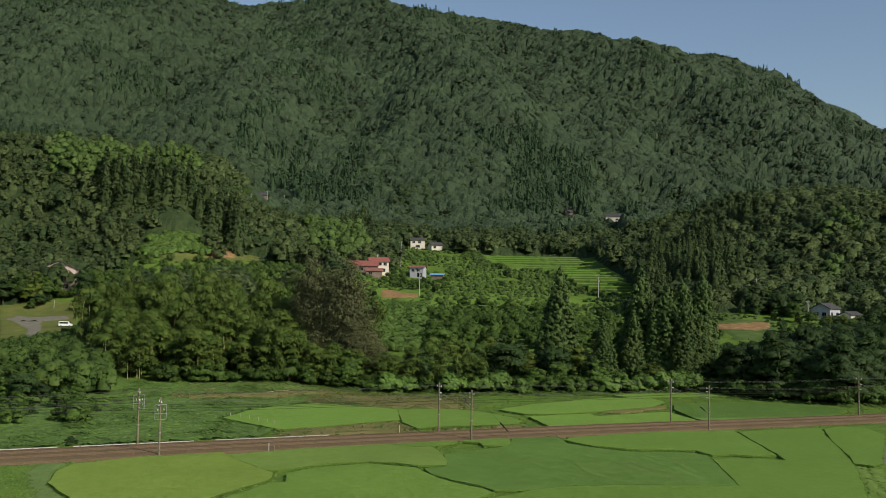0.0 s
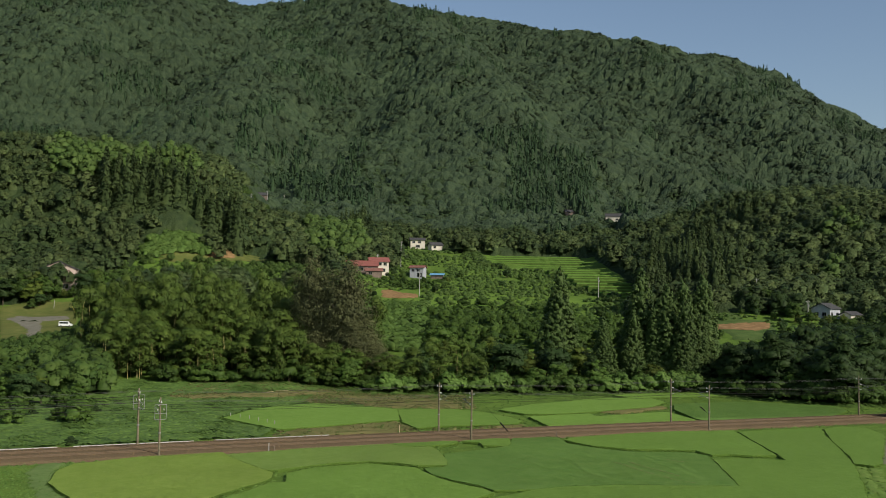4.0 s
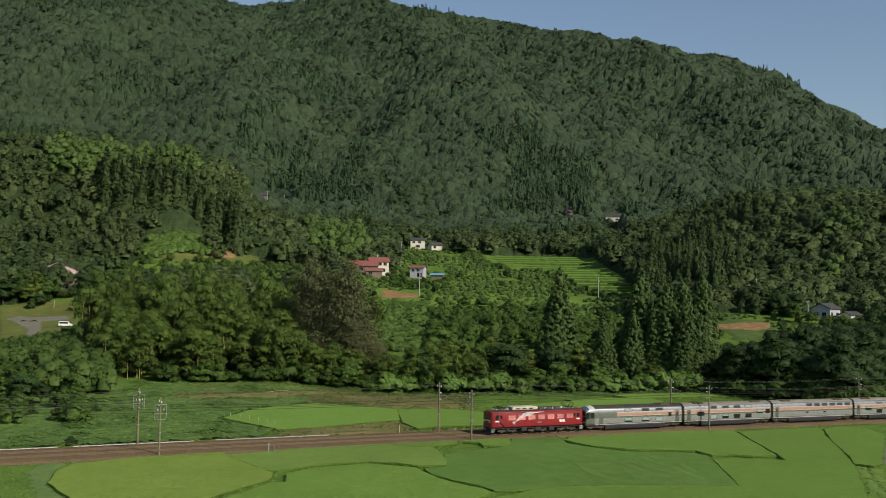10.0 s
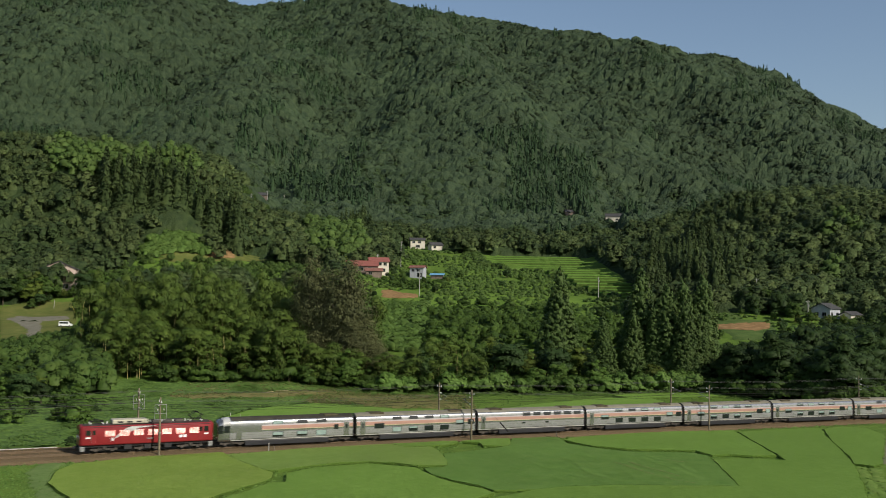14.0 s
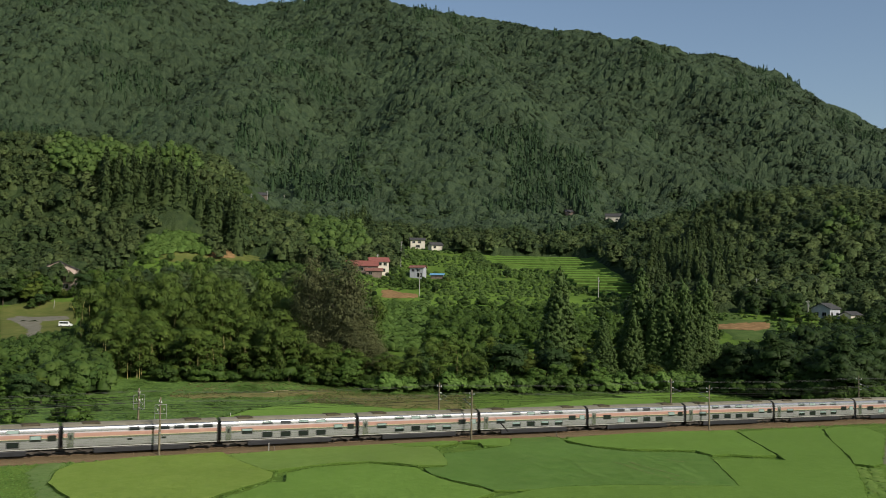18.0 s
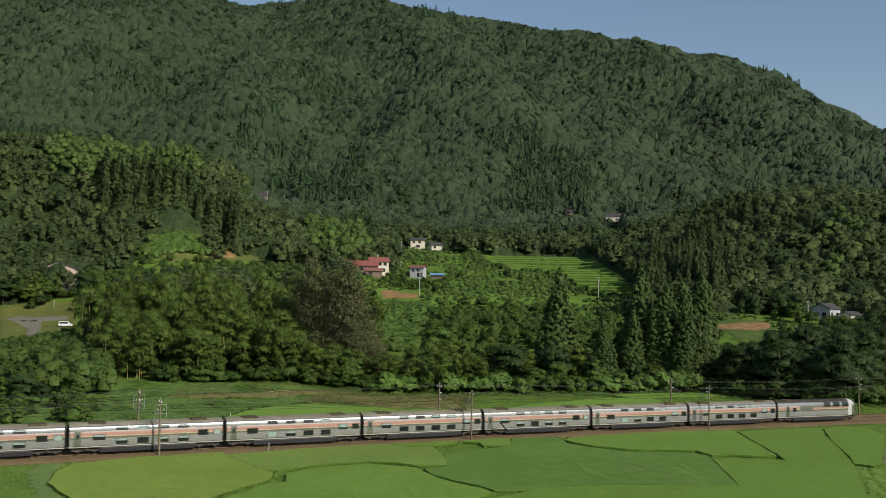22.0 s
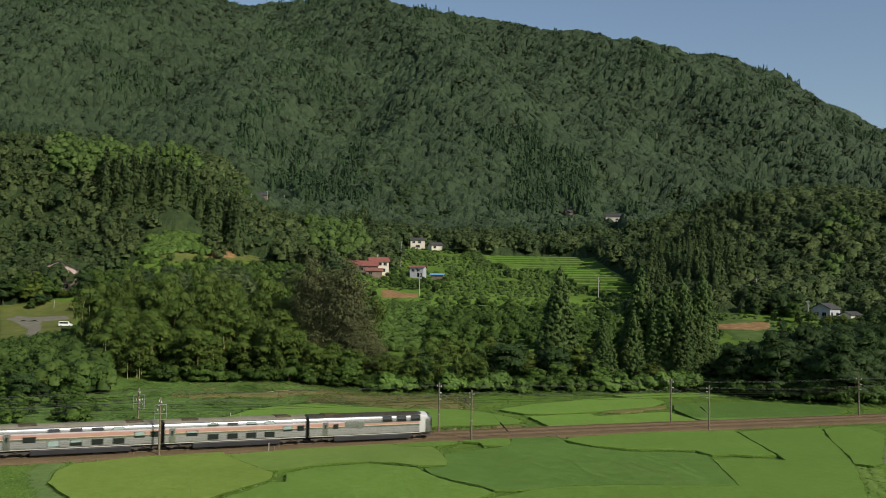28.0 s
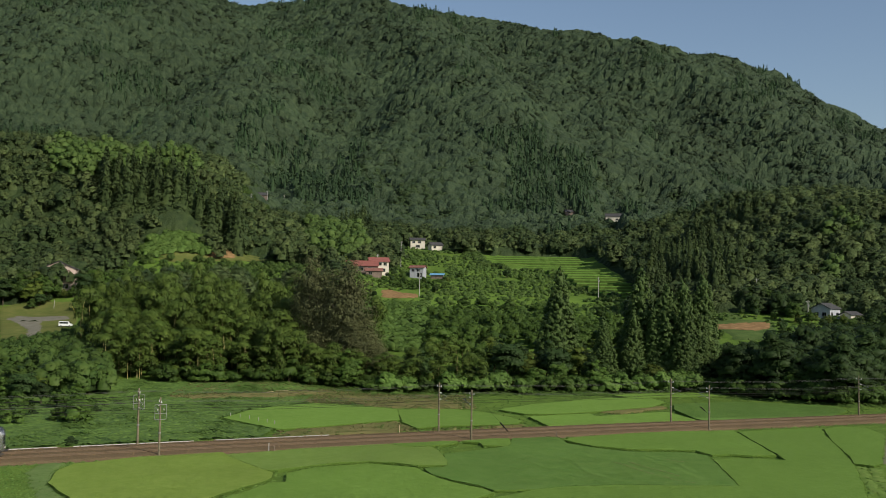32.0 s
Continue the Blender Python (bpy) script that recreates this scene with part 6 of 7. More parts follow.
# ---- rice terraces up the side valley ----
def terraces():
    rng = random.Random(4)
    ends = []
    for i in range(18):
        y = 412 + i * 8.0
        x0 = float(np.interp(y, [412, 424, 466, 492, 504, 550], [72, 68, 57, 46, 20, 14])) + rng.uniform(-3, 3)
        x1 = float(np.interp(y, [412, 470, 510, 550], [83, 89, 86, 74])) + rng.uniform(-2, 2)
        d = 7.6
        ends += [(x0 + rng.uniform(-3.5, 4.5), y + rng.uniform(-1, 8)) for _ in range(9)]
        poly = [(x0, y), (x1, y - 1.5), (x1 + 1.0, y + d - 1.5), (x0 - 2.0, y + d)]
        level = land1((x0 + x1) / 2, y + d * 0.55) + 0.8
        t = empty("rice_terrace", (x0 + x1) / 2, y + d / 2, level)
        tagged(t, "narrow terraced rice field with a grassy step", "rice terrace", "rice terraces of the side valley")
        cx, cy = (x0 + x1) / 2, y + d / 2
        edge = round_poly(poly, 2.5, 0.3, i)
        bm = bmesh.new()
        lo = [bm.verts.new((px - cx, py - cy, -4.0)) for px, py in edge]
        hi = [bm.verts.new((px - cx, py - cy, -0.3)) for px, py in edge]
        n = len(edge)
        for k in range(n):
            bm.faces.new((lo[k], lo[(k + 1) % n], hi[(k + 1) % n], hi[k]))
        bm.faces.new(hi)
        bmesh.ops.recalc_face_normals(bm, faces=bm.faces)
        part("bank", bm, M_STEP, t)
        bm = bmesh.new()
        inner = [((px - cx) * 0.97, (py - cy) * 0.74) for px, py in edge]
        lo = [bm.verts.new((a, b, -0.32)) for a, b in inner]
        hi = [bm.verts.new((a, b, 0.30)) for a, b in inner]
        for k in range(n):
            bm.faces.new((lo[k], lo[(k + 1) % n], hi[(k + 1) % n], hi[k]))
        bm.faces.new(hi)
        bmesh.ops.recalc_face_normals(bm, faces=bm.faces)
        part("rice_stand", bm, M_RICE_COOL, t)
    g = np.random.default_rng(41)
    wood("terrace_end_shrubs", np.array(ends), [billow_crown(g, 1.9, 2.1, 5, 9, 0.36, (2, 5), 0.6) for _ in range(3)], (0.5, 1.15), M_SCRUB, "green shrubs round the ends of the terraces", g)


terraces()


# ---- parked van in the yard ----
def van():
    x, y = -121.9, 323.5
    t = empty("van", x, y, land1(x, y), 6)
    tagged(t, "white van parked at the edge of the yard", "van")
    bm = bmesh.new()
    side = [(-2.1, 0.35), (2.1, 0.35), (2.1, 0.95), (1.55, 1.15), (0.95, 1.85), (-2.0, 1.9), (-2.1, 1.1)]
    a = [bm.verts.new((px, -0.82, pz)) for px, pz in side]
    b = [bm.verts.new((px, 0.82, pz)) for px, pz in side]
    for i in range(len(side)):
        j = (i + 1) % len(side)
        bm.faces.new((a[i], a[j], b[j], b[i]))
    bm.faces.new(a[::-1])
    bm.faces.new(b)
    bmesh.ops.recalc_face_normals(bm, faces=bm.faces)
    bmesh.ops.bevel(bm, geom=list(bm.edges), offset=0.06, segments=2, affect="EDGES")
    part("body", bm, M_WHITE, t)
    for sy in (-1, 1):
        for x0, x1 in ((-1.8, -0.7), (-0.6, 0.85)):
            box("side_window", M_GLASS, t, x0, x1, sy * 0.83 - 0.01, sy * 0.83 + 0.01, 1.15, 1.7, 0.008)
        for x0 in (-1.35, 1.35):
            w = part("wheel", wheel_bm(0.31, 0.2), M_TYRE, t)
            w.matrix_basis = pose(x0, sy * 0.78, 0.31, 90, 0, 0)
            bm = bmesh.new()
            add_tube(bm, (0, 0, -0.105), (0, 0, 0.105), 0.18, 0.18, 12)
            part("rim", bm, M_STEEL, w)
        box("headlight", M_LAMP, t, 2.05, 2.12, sy * 0.6 - 0.14, sy * 0.6 + 0.14, 0.7, 0.9, 0.02)
    bm = bmesh.new()
    v = [bm.verts.new(c) for c in ((1.58, -0.7, 1.2), (1.58, 0.7, 1.2), (1.02, 0.66, 1.8), (1.02, -0.66, 1.8))]
    bm.faces.new(v)
    bmesh.ops.solidify(bm, geom=list(bm.faces), thickness=-0.02)
    part("windscreen", bm, M_GLASS, t)
    box("bumper", M_DARK, t, 2.08, 2.18, -0.8, 0.8, 0.35, 0.55, 0.03)


def wheel_bm(r, w):
    bm = bmesh.new()
    add_tube(bm, (0, 0, -w / 2), (0, 0, w / 2), r, r, 18)
    bmesh.ops.bevel(bm, geom=[e for e in bm.edges if len(e.link_faces) == 2 and any(len(f.verts) > 4 for f in e.link_faces)], offset=0.03, segments=2, affect="EDGES")
    return bm


van()


# ---- markers by the track ----
def marker(s, lat, h, label, material=M_CONC):
    p = line(s, lat, -0.45)
    t = empty("marker_post", p.x, p.y, p.z, 27)
    tagged(t, label, "marker post", "markers by the track")
    box("post", material, t, -0.05, 0.05, -0.05, 0.05, -0.3, h, 0.01)
    box("cap", material, t, -0.1, 0.1, -0.08, 0.08, h, h + 0.06, 0.01)


marker(-20.7, 3.6, 1.1, "white-painted concrete kilometre marker by the track")
marker(-20.0, 3.9, 0.7, "short weathered wooden stake by the track", M_HOUSE_WOOD)
marker(26.5, 4.3, 1.0, "short weathered wooden stake beside the rice", M_HOUSE_WOOD)
marker(5.4, -9.6, 1.1, "yellowish stake behind the railway bed", M_GOLD)


# ---- stakes along the field's edge and cut poles at the bamboo's foot ----
def field_stakes():
    for x, y in [(-37.0, 176.5), (-35.0, 175.0), (-33.0, 173.0), (-31.0, 170.8), (-29.2, 168.8), (-27.6, 166.8)]:
        s = tube("fence_stake", M_CONC, None, (0, 0, -0.3), (0.03, 0, 0.95), 0.06, 0.05, 6)
        s.matrix_basis = pose(x, y, land1(x, y))
        tagged(s, "short pale stake at the rice field's edge", "post", "stakes along the field")


def cut_poles():
    g = random.Random(9)
    for x, y in [(-49.4, 214.2), (-46.2, 214.2), (-41.0, 213.8), (-36.4, 213.8), (-34.2, 216.0), (-31.6, 215.2)]:
        a, r = g.uniform(-1.0, 1.0), g.uniform(0.8, 1.9)
        p = tube("cut_bamboo_pole", M_STRAW, None, (-r, 0, 0), (r, 0, 0.12), 0.06, 0.04, 6)
        p.matrix_basis = pose(x, y, land1(x, y) + 0.42, 0, 0, math.degrees(a))
        tagged(p, "cut yellowed bamboo pole lying in dry grass", "pole", "cut poles at the grove's foot")


field_stakes()
cut_poles()
for bx, by, bs in ((-51.9, 141.0, 0.32), (-66.3, 173.0, 0.9), (-63.5, 176.2, 1.15), (-62.2, 181.0, 0.95), (-37.1, 155.5, 0.45), (-70.9, 174.7, 0.8)):
    plant(DARK_BUSH, bx, by, bs, np.random.default_rng(5))


# ---- the train ----
PROFILE = [(1.39, 0.85), (1.425, 1.15), (1.445, 1.6), (1.45, 2.1), (1.445, 2.6), (1.425, 3.0), (1.39, 3.28), (1.35, 3.44), (1.27, 3.57), (1.12, 3.70), (0.84, 3.87), (0.48, 3.99), (0.0, 4.05)]


def half(z):
    return float(np.interp(z, [q for _, q in PROFILE], [p for p, _ in PROFILE]))


def shell(prof, xs, closed_ends=True):
    """A body along x: prof is the half section (y, z) upwards; xs is a list of (x, scale of y, drop of z)."""
    bm = bmesh.new()
    rings = []
    for x, sy, dz in xs:
        ring = [(-y * sy, z) for y, z in prof] + [(y * sy, z) for y, z in prof[::-1][1:]]
        zt = prof[-1][1]
        rings.append([bm.verts.new((x, y, z - dz * max(0.0, (z - 0.9) / (zt - 0.9)))) for y, z in ring])
    for a, b in zip(rings[:-1], rings[1:]):
        n = len(a)
        for i in range(n - 1):
            bm.faces.new((a[i], b[i], b[i + 1], a[i + 1]))
        bm.faces.new((a[n - 1], b[n - 1], b[0], a[0]))
    if closed_ends:
        bm.faces.new(rings[0])
        bm.faces.new(rings[-1][::-1])
    bmesh.ops.recalc_face_normals(bm, faces=bm.faces)
    for f in bm.faces:
        f.smooth = len(f.verts) == 4
    return bm


def panel(name, material, parent, x0, x1, z0, z1, side=-1, off=0.012, label="", thick=0.02):
    """A thin plate that follows the coach side between two heights."""
    bm = bmesh.new()
    zs = np.linspace(z0, z1, max(2, int((z1 - z0) / 0.15) + 1))
    front = [[bm.verts.new((x, side * (half(z) + off), z)) for z in zs] for x in (x0, x1)]
    back = [[bm.verts.new((x, side * (half(z) + off - thick), z)) for z in zs] for x in (x0, x1)]
    n = len(zs)
    for i in range(n - 1):
        bm.faces.new((front[0][i], front[1][i], front[1][i + 1], front[0][i + 1]))
        bm.faces.new((back[0][i], back[0][i + 1], back[1][i + 1], back[1][i]))
        bm.faces.new((front[0][i], front[0][i + 1], back[0][i + 1], back[0][i]))
        bm.faces.new((front[1][i], back[1][i], back[1][i + 1], front[1][i + 1]))
    for i in (0, n - 1):
        bm.faces.new((front[0][i], back[0][i], back[1][i], front[1][i]))
    bmesh.ops.recalc_face_normals(bm, faces=bm.faces)
    return part(name, bm, material, parent, label)


def bogie(parent, x):
    bm = bmesh.new()
    for sy in (-1, 1):
        add_box(bm, -1.75, 1.75, sy * 1.02 - 0.09, sy * 1.02 + 0.09, 0.42, 0.66, 0.03)
        for wx in (-1.05, 1.05):
            add_box(bm, wx - 0.22, wx + 0.22, sy * 1.05 - 0.12, sy * 1.05 + 0.12, 0.28, 0.6, 0.03)
            add_tube(bm, (wx + 0.4, sy * 1.05, 0.4), (wx + 0.4, sy * 1.05, 0.8), 0.11, 0.11, 8)
        add_tube(bm, (0, sy * 1.08, 0.6), (0, sy * 1.08, 0.95), 0.26, 0.26, 10)
    add_box(bm, -0.4, 0.4, -1.0, 1.0, 0.45, 0.8)
    b = part("bogie", bm, M_BOGIE, parent)
    b.matrix_basis = pose(x, 0, 0)
    for wx in (-1.05, 1.05):
        for sy in (-1, 1):
            w = part("wheel", wheel_bm(0.43, 0.13), M_DARK, b)
            w.matrix_basis = pose(wx, sy * 0.56, 0.43, 90, 0, 0)
    return b


def coach(style, curtains, seed):
    """A stainless sleeping car, two storeys between its bogies. style: first, mid, diner or lounge."""
    g = random.Random(seed)
    names = {"first": ("silver sleeping car with a cab end behind the locomotive", "railway coach"),
             "mid": ("silver two-storey sleeping car with salmon and gold bands", "railway coach"),
             "diner": ("silver dining car with a row of high windows", "railway coach"),
             "lounge": ("silver lounge car with a rounded white glazed end", "railway coach")}
    t = empty("railway_coach")
    tagged(t, names[style][0], names[style][1], "coaches of the train")
    x0, x1 = (-10.05 if style == "first" else -10.02), (9.75 if style == "lounge" else 10.02)
    ends = [(x0, 0.995, 0.005), (x0 + 0.03, 1.0, 0.0), (x0 + 0.06, 1.0, 0.0), (x1 - 0.06, 1.0, 0.0), (x1 - 0.03, 1.0, 0.0), (x1, 0.995, 0.005)]
    if style == "first":
        ends = [(x0, 0.86, 0.55), (x0 + 0.25, 0.93, 0.28), (x0 + 0.9, 0.98, 0.08), (x0 + 1.8, 1.0, 0.0), *ends[3:]]
    if style == "lounge":
        ends = [*ends[:3], (x1 - 2.0, 1.0, 0.0), (x1 - 0.95, 0.98, 0.08), (x1 - 0.3, 0.92, 0.30), (x1, 0.84, 0.60)]
    part("body", shell(PROFILE, ends), M_SILVER, t, "brushed stainless body")
    # roof skin
    bm = bmesh.new()
    rx0, rx1 = (x0 + 1.9 if style == "first" else x0 + 0.03), (x1 - 2.1 if style == "lounge" else x1 - 0.03)
    pr = [(-1.21, 3.635), (-1.125, 3.715), (-0.85, 3.885), (-0.48, 4.01), (0, 4.065), (0.48, 4.01), (0.85, 3.885), (1.125, 3.715), (1.21, 3.635)]
    a = [bm.verts.new((rx0, y, z)) for y, z in pr]
    b = [bm.verts.new((rx1, y, z)) for y, z in pr]
    for i in range(len(pr) - 1):
        bm.faces.new((a[i], b[i], b[i + 1], a[i + 1]))
    bmesh.ops.recalc_face_normals(bm, faces=bm.faces)
    bmesh.ops.solidify(bm, geom=list(bm.faces), thickness=0.01)
    dark_roof = style in ("first", "lounge")
    part("roof", bm, M_ROOF_DARK if dark_roof else M_ROOF_CAR, t, "sooty dark roof" if dark_roof else "dusty beige-grey roof")
    for xa in (-7.6, 5.6):
        if (style == "first" and xa < 0) or (style == "lounge" and xa > 0):
            continue
        box("air_unit", M_ROOF_UNIT, t, xa, xa + 2.2, -0.95, 0.95, 3.84, 4.09, 0.06, "dusty brown roof air unit")
    # bands on both sides
    ba, bb = (x0 + 6.2 if style == "first" else x0 + 0.05), (x1 - 2.2 if style == "lounge" else x1 - 0.05)
    for side in (-1, 1):
        for b0, b1 in (((ba, -4.6), (-1.5, bb)) if style == "lounge" else ((ba, bb),)):
            top = 2.80 if b0 == ba else 2.62
            panel("salmon_band", M_PINK, t, b0, b1, 2.36, top, side, 0.006)
            if b0 == ba:
                panel("mauve_line", M_MAUVE, t, b0, b1, 2.80, 2.98, side, 0.006)
            panel("gold_line", M_GOLD, t, b0, b1, 2.26, 2.36, side, 0.006)
        if style == "lounge":
            panel("emblem", M_SILVER, t, -4.3, -2.8, 2.22, 2.66, side, 0.008, "faint pale emblem panel")
            panel("service_door", M_SILVER, t, -2.6, -1.8, 1.9, 2.9, side, 0.016)
        # greyer plate: the stainless side's darker ground reflection put into colour
        panel("grey_band", M_GREYBAND, t, x0 + (1.7 if style == "first" else 0.05), x1 - (2.0 if style == "lounge" else 0.05), 1.12, 2.02, side, 0.006)

        def win(xc, w, z0, z1, plain=False):
            f = panel("window", M_DARK, t, xc - w / 2 - 0.05, xc + w / 2 + 0.05, z0 - 0.05, z1 + 0.05, side, 0.014)
            panel("pane", M_GLASS, f, xc - w / 2, xc + w / 2, z0, z1, side, 0.02)
            if not plain and g.random() < curtains:
                zc = z0 + (z1 - z0) * g.choice((0.0, 0.35, 0.6))
                panel("curtain", M_CURTAIN, f, xc - w / 2 + 0.03, xc + w / 2 - 0.03, zc, z1, side, 0.024, "pale drawn curtain")

        def door(xc):
            d = panel("door", M_SILVER, t, xc - 0.42, xc + 0.42, 1.0, 2.95, side, 0.022)
            panel("door_window", M_GLASS, d, xc - 0.16, xc + 0.16, 2.02, 2.62, side, 0.03)
        if style == "mid":
            door(-9.0)
            win(-6.35, 1.5, 1.85, 2.5)
            for xc in (-3.45, -0.75, 1.9, 4.55):
                win(xc, 1.42, 3.05, 3.40)
                win(xc, 1.42, 1.26, 1.92)
            win(7.2, 1.3, 1.95, 2.62)
            win(9.15, 1.0, 1.95, 2.62)
        elif style == "diner":
            door(-9.1)
            for k in range(6):
                win(-1.15 + k * 1.95, 1.3, 2.94, 3.36, True)
            for xc in (-1.7, 2.7):
                win(xc, 0.6, 1.72, 1.88, True)
        elif style == "first":
            for xc in (-1.5, 2.1, 5.0):
                win(xc, 1.5, 3.05, 3.40)
                win(xc, 1.5, 1.26, 1.92)
            win(7.3, 0.6, 2.0, 2.6)
            door(8.9)
            panel("cab_door", M_SILVER, t, -7.5, -6.7, 1.0, 2.95, side, 0.016)
            panel("cab_window", M_GLASS, t, -9.2, -8.4, 2.05, 2.95, side, 0.02)
        else:
            door(-7.6)
            win(-6.0, 0.7, 2.0, 2.6)
            for xc in (2.2, 4.55, 6.9):
                win(xc, 1.55, 2.75, 3.55, True)
            panel("white_corner", M_PALE_END, t, x1 - 2.2, x1 - 1.2, 1.0, 3.7, side, 0.012, "white painted corner")
        # thin strips added to give the smooth side its pale reflection streaks
        for zr in (1.22, 1.46, 1.70, 1.94):
            panel("rib", M_SILVER, t, x0 + (1.8 if style == "first" else 0.08), x1 - (2.1 if style == "lounge" else 0.08), zr - 0.009, zr + 0.009, side, 0.0075)
        # pale plate: the reflection along the body's lower edge put into colour
        panel("sill_line", M_PALE_LINE, t, x0 + (1.8 if style == "first" else 0.05), x1 - (2.0 if style == "lounge" else 0.05), 0.92, 1.03, side, 0.012)
    # skirt, underframe and bogies
    bm = bmesh.new()
    add_box(bm, -6.2, 6.2, -1.40, 1.40, 0.18, 0.86, 0.08)
    part("skirt", bm, M_SKIRT, t, "dark blue-grey lower body")
    box("underframe", M_DARK, t, x0 + 0.3, x1 - 0.3, -1.2, 1.2, 0.72, 0.9, 0.02)
    bogie(t, -7.9)
    bogie(t, 7.9)
    if style != "lounge":
        box("gangway", M_DARK, t, x1 - 0.02, x1 + 0.24, -0.6, 0.6, 0.95, 3.6, 0.04)
        # the gap's shade, painted as a dark strip on the near side
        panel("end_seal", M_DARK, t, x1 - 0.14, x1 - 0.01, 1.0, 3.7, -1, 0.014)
    if style != "first":
        box("gangway", M_DARK, t, x0 - 0.24, x0 + 0.02, -0.6, 0.6, 0.95, 3.6, 0.04)
    tube("drain_pipe", M_DARK, t, (x1 - 0.3, -1.1, 3.74), (x1 - 0.3, 1.1, 3.74), 0.05)
    if style in ("first", "lounge"):
        xe, sg = (x0, -1) if style == "first" else (x1, 1)
        bm = bmesh.new()
        pts = [(-1.16, 1.95), (1.16, 1.95), (1.06, 3.3), (-1.06, 3.3)]
        vs = [bm.verts.new((xe + sg * 0.03, y, z - 0.3)) for y, z in pts]
        bm.faces.new(vs)
        r = bmesh.ops.extrude_face_region(bm, geom=list(bm.faces))
        for v in r["geom"]:
            if isinstance(v, bmesh.types.BMVert):
                v.co.x -= sg * 0.06
        bmesh.ops.recalc_face_normals(bm, faces=bm.faces)
        part("end_window", bm, M_GLASS, t, "large dark end window")
        box("end_cap", M_PALE_END if sg > 0 else M_SILVER, t, min(xe, xe - sg * 0.5), max(xe, xe - sg * 0.5), -1.15, 1.15, 0.9, 1.5, 0.08, "white end apron" if sg > 0 else "")
        for y in (-0.85, 0.85):
            box("marker_light", M_LAMP, t, min(xe, xe + sg * 0.05), max(xe, xe + sg * 0.05), y - 0.14, y + 0.14, 1.3, 1.48, 0.02)
        box("coupler", M_DARK, t, min(xe, xe + sg * 0.55), max(xe, xe + sg * 0.55), -0.18, 0.18, 0.72, 1.0, 0.04)
        for sy in (-1, 1):
            bm = bmesh.new()
            cols = [(xe - sg * 0.02, 0.862, 0.52), (xe - sg * 0.25, 0.932, 0.28), (xe - sg * 0.72, 0.968, 0.13)]
            grid = []
            for x, sc, dz in cols[:2] if style == "lounge" else cols:
                grid.append([bm.verts.new((x, sy * (half(z) * sc + 0.02), z - dz * (z - 0.9) / 3.15)) for z in (2.0, 2.4, 2.8, 3.2)])
            for a, b in zip(grid[:-1], grid[1:]):
                for i in range(3):
                    bm.faces.new((a[i], b[i], b[i + 1], a[i + 1]))
            bmesh.ops.recalc_face_normals(bm, faces=bm.faces)
            bmesh.ops.solidify(bm, geom=list(bm.faces), thickness=0.012)
            part("corner_window", bm, M_GLASS, t, "dark wrap-round corner window")
        # shoulder cap in white paint
        ring = [(xe - sg * 1.75, 1.006, -0.006), (xe - sg * 0.95, 0.986, 0.074), (xe - sg * 0.76, 0.976, 0.115)]
        part("end_shroud", shell(PROFILE[5:], ring if sg > 0 else ring[::-1], False), M_PALE_END, t)
    return t


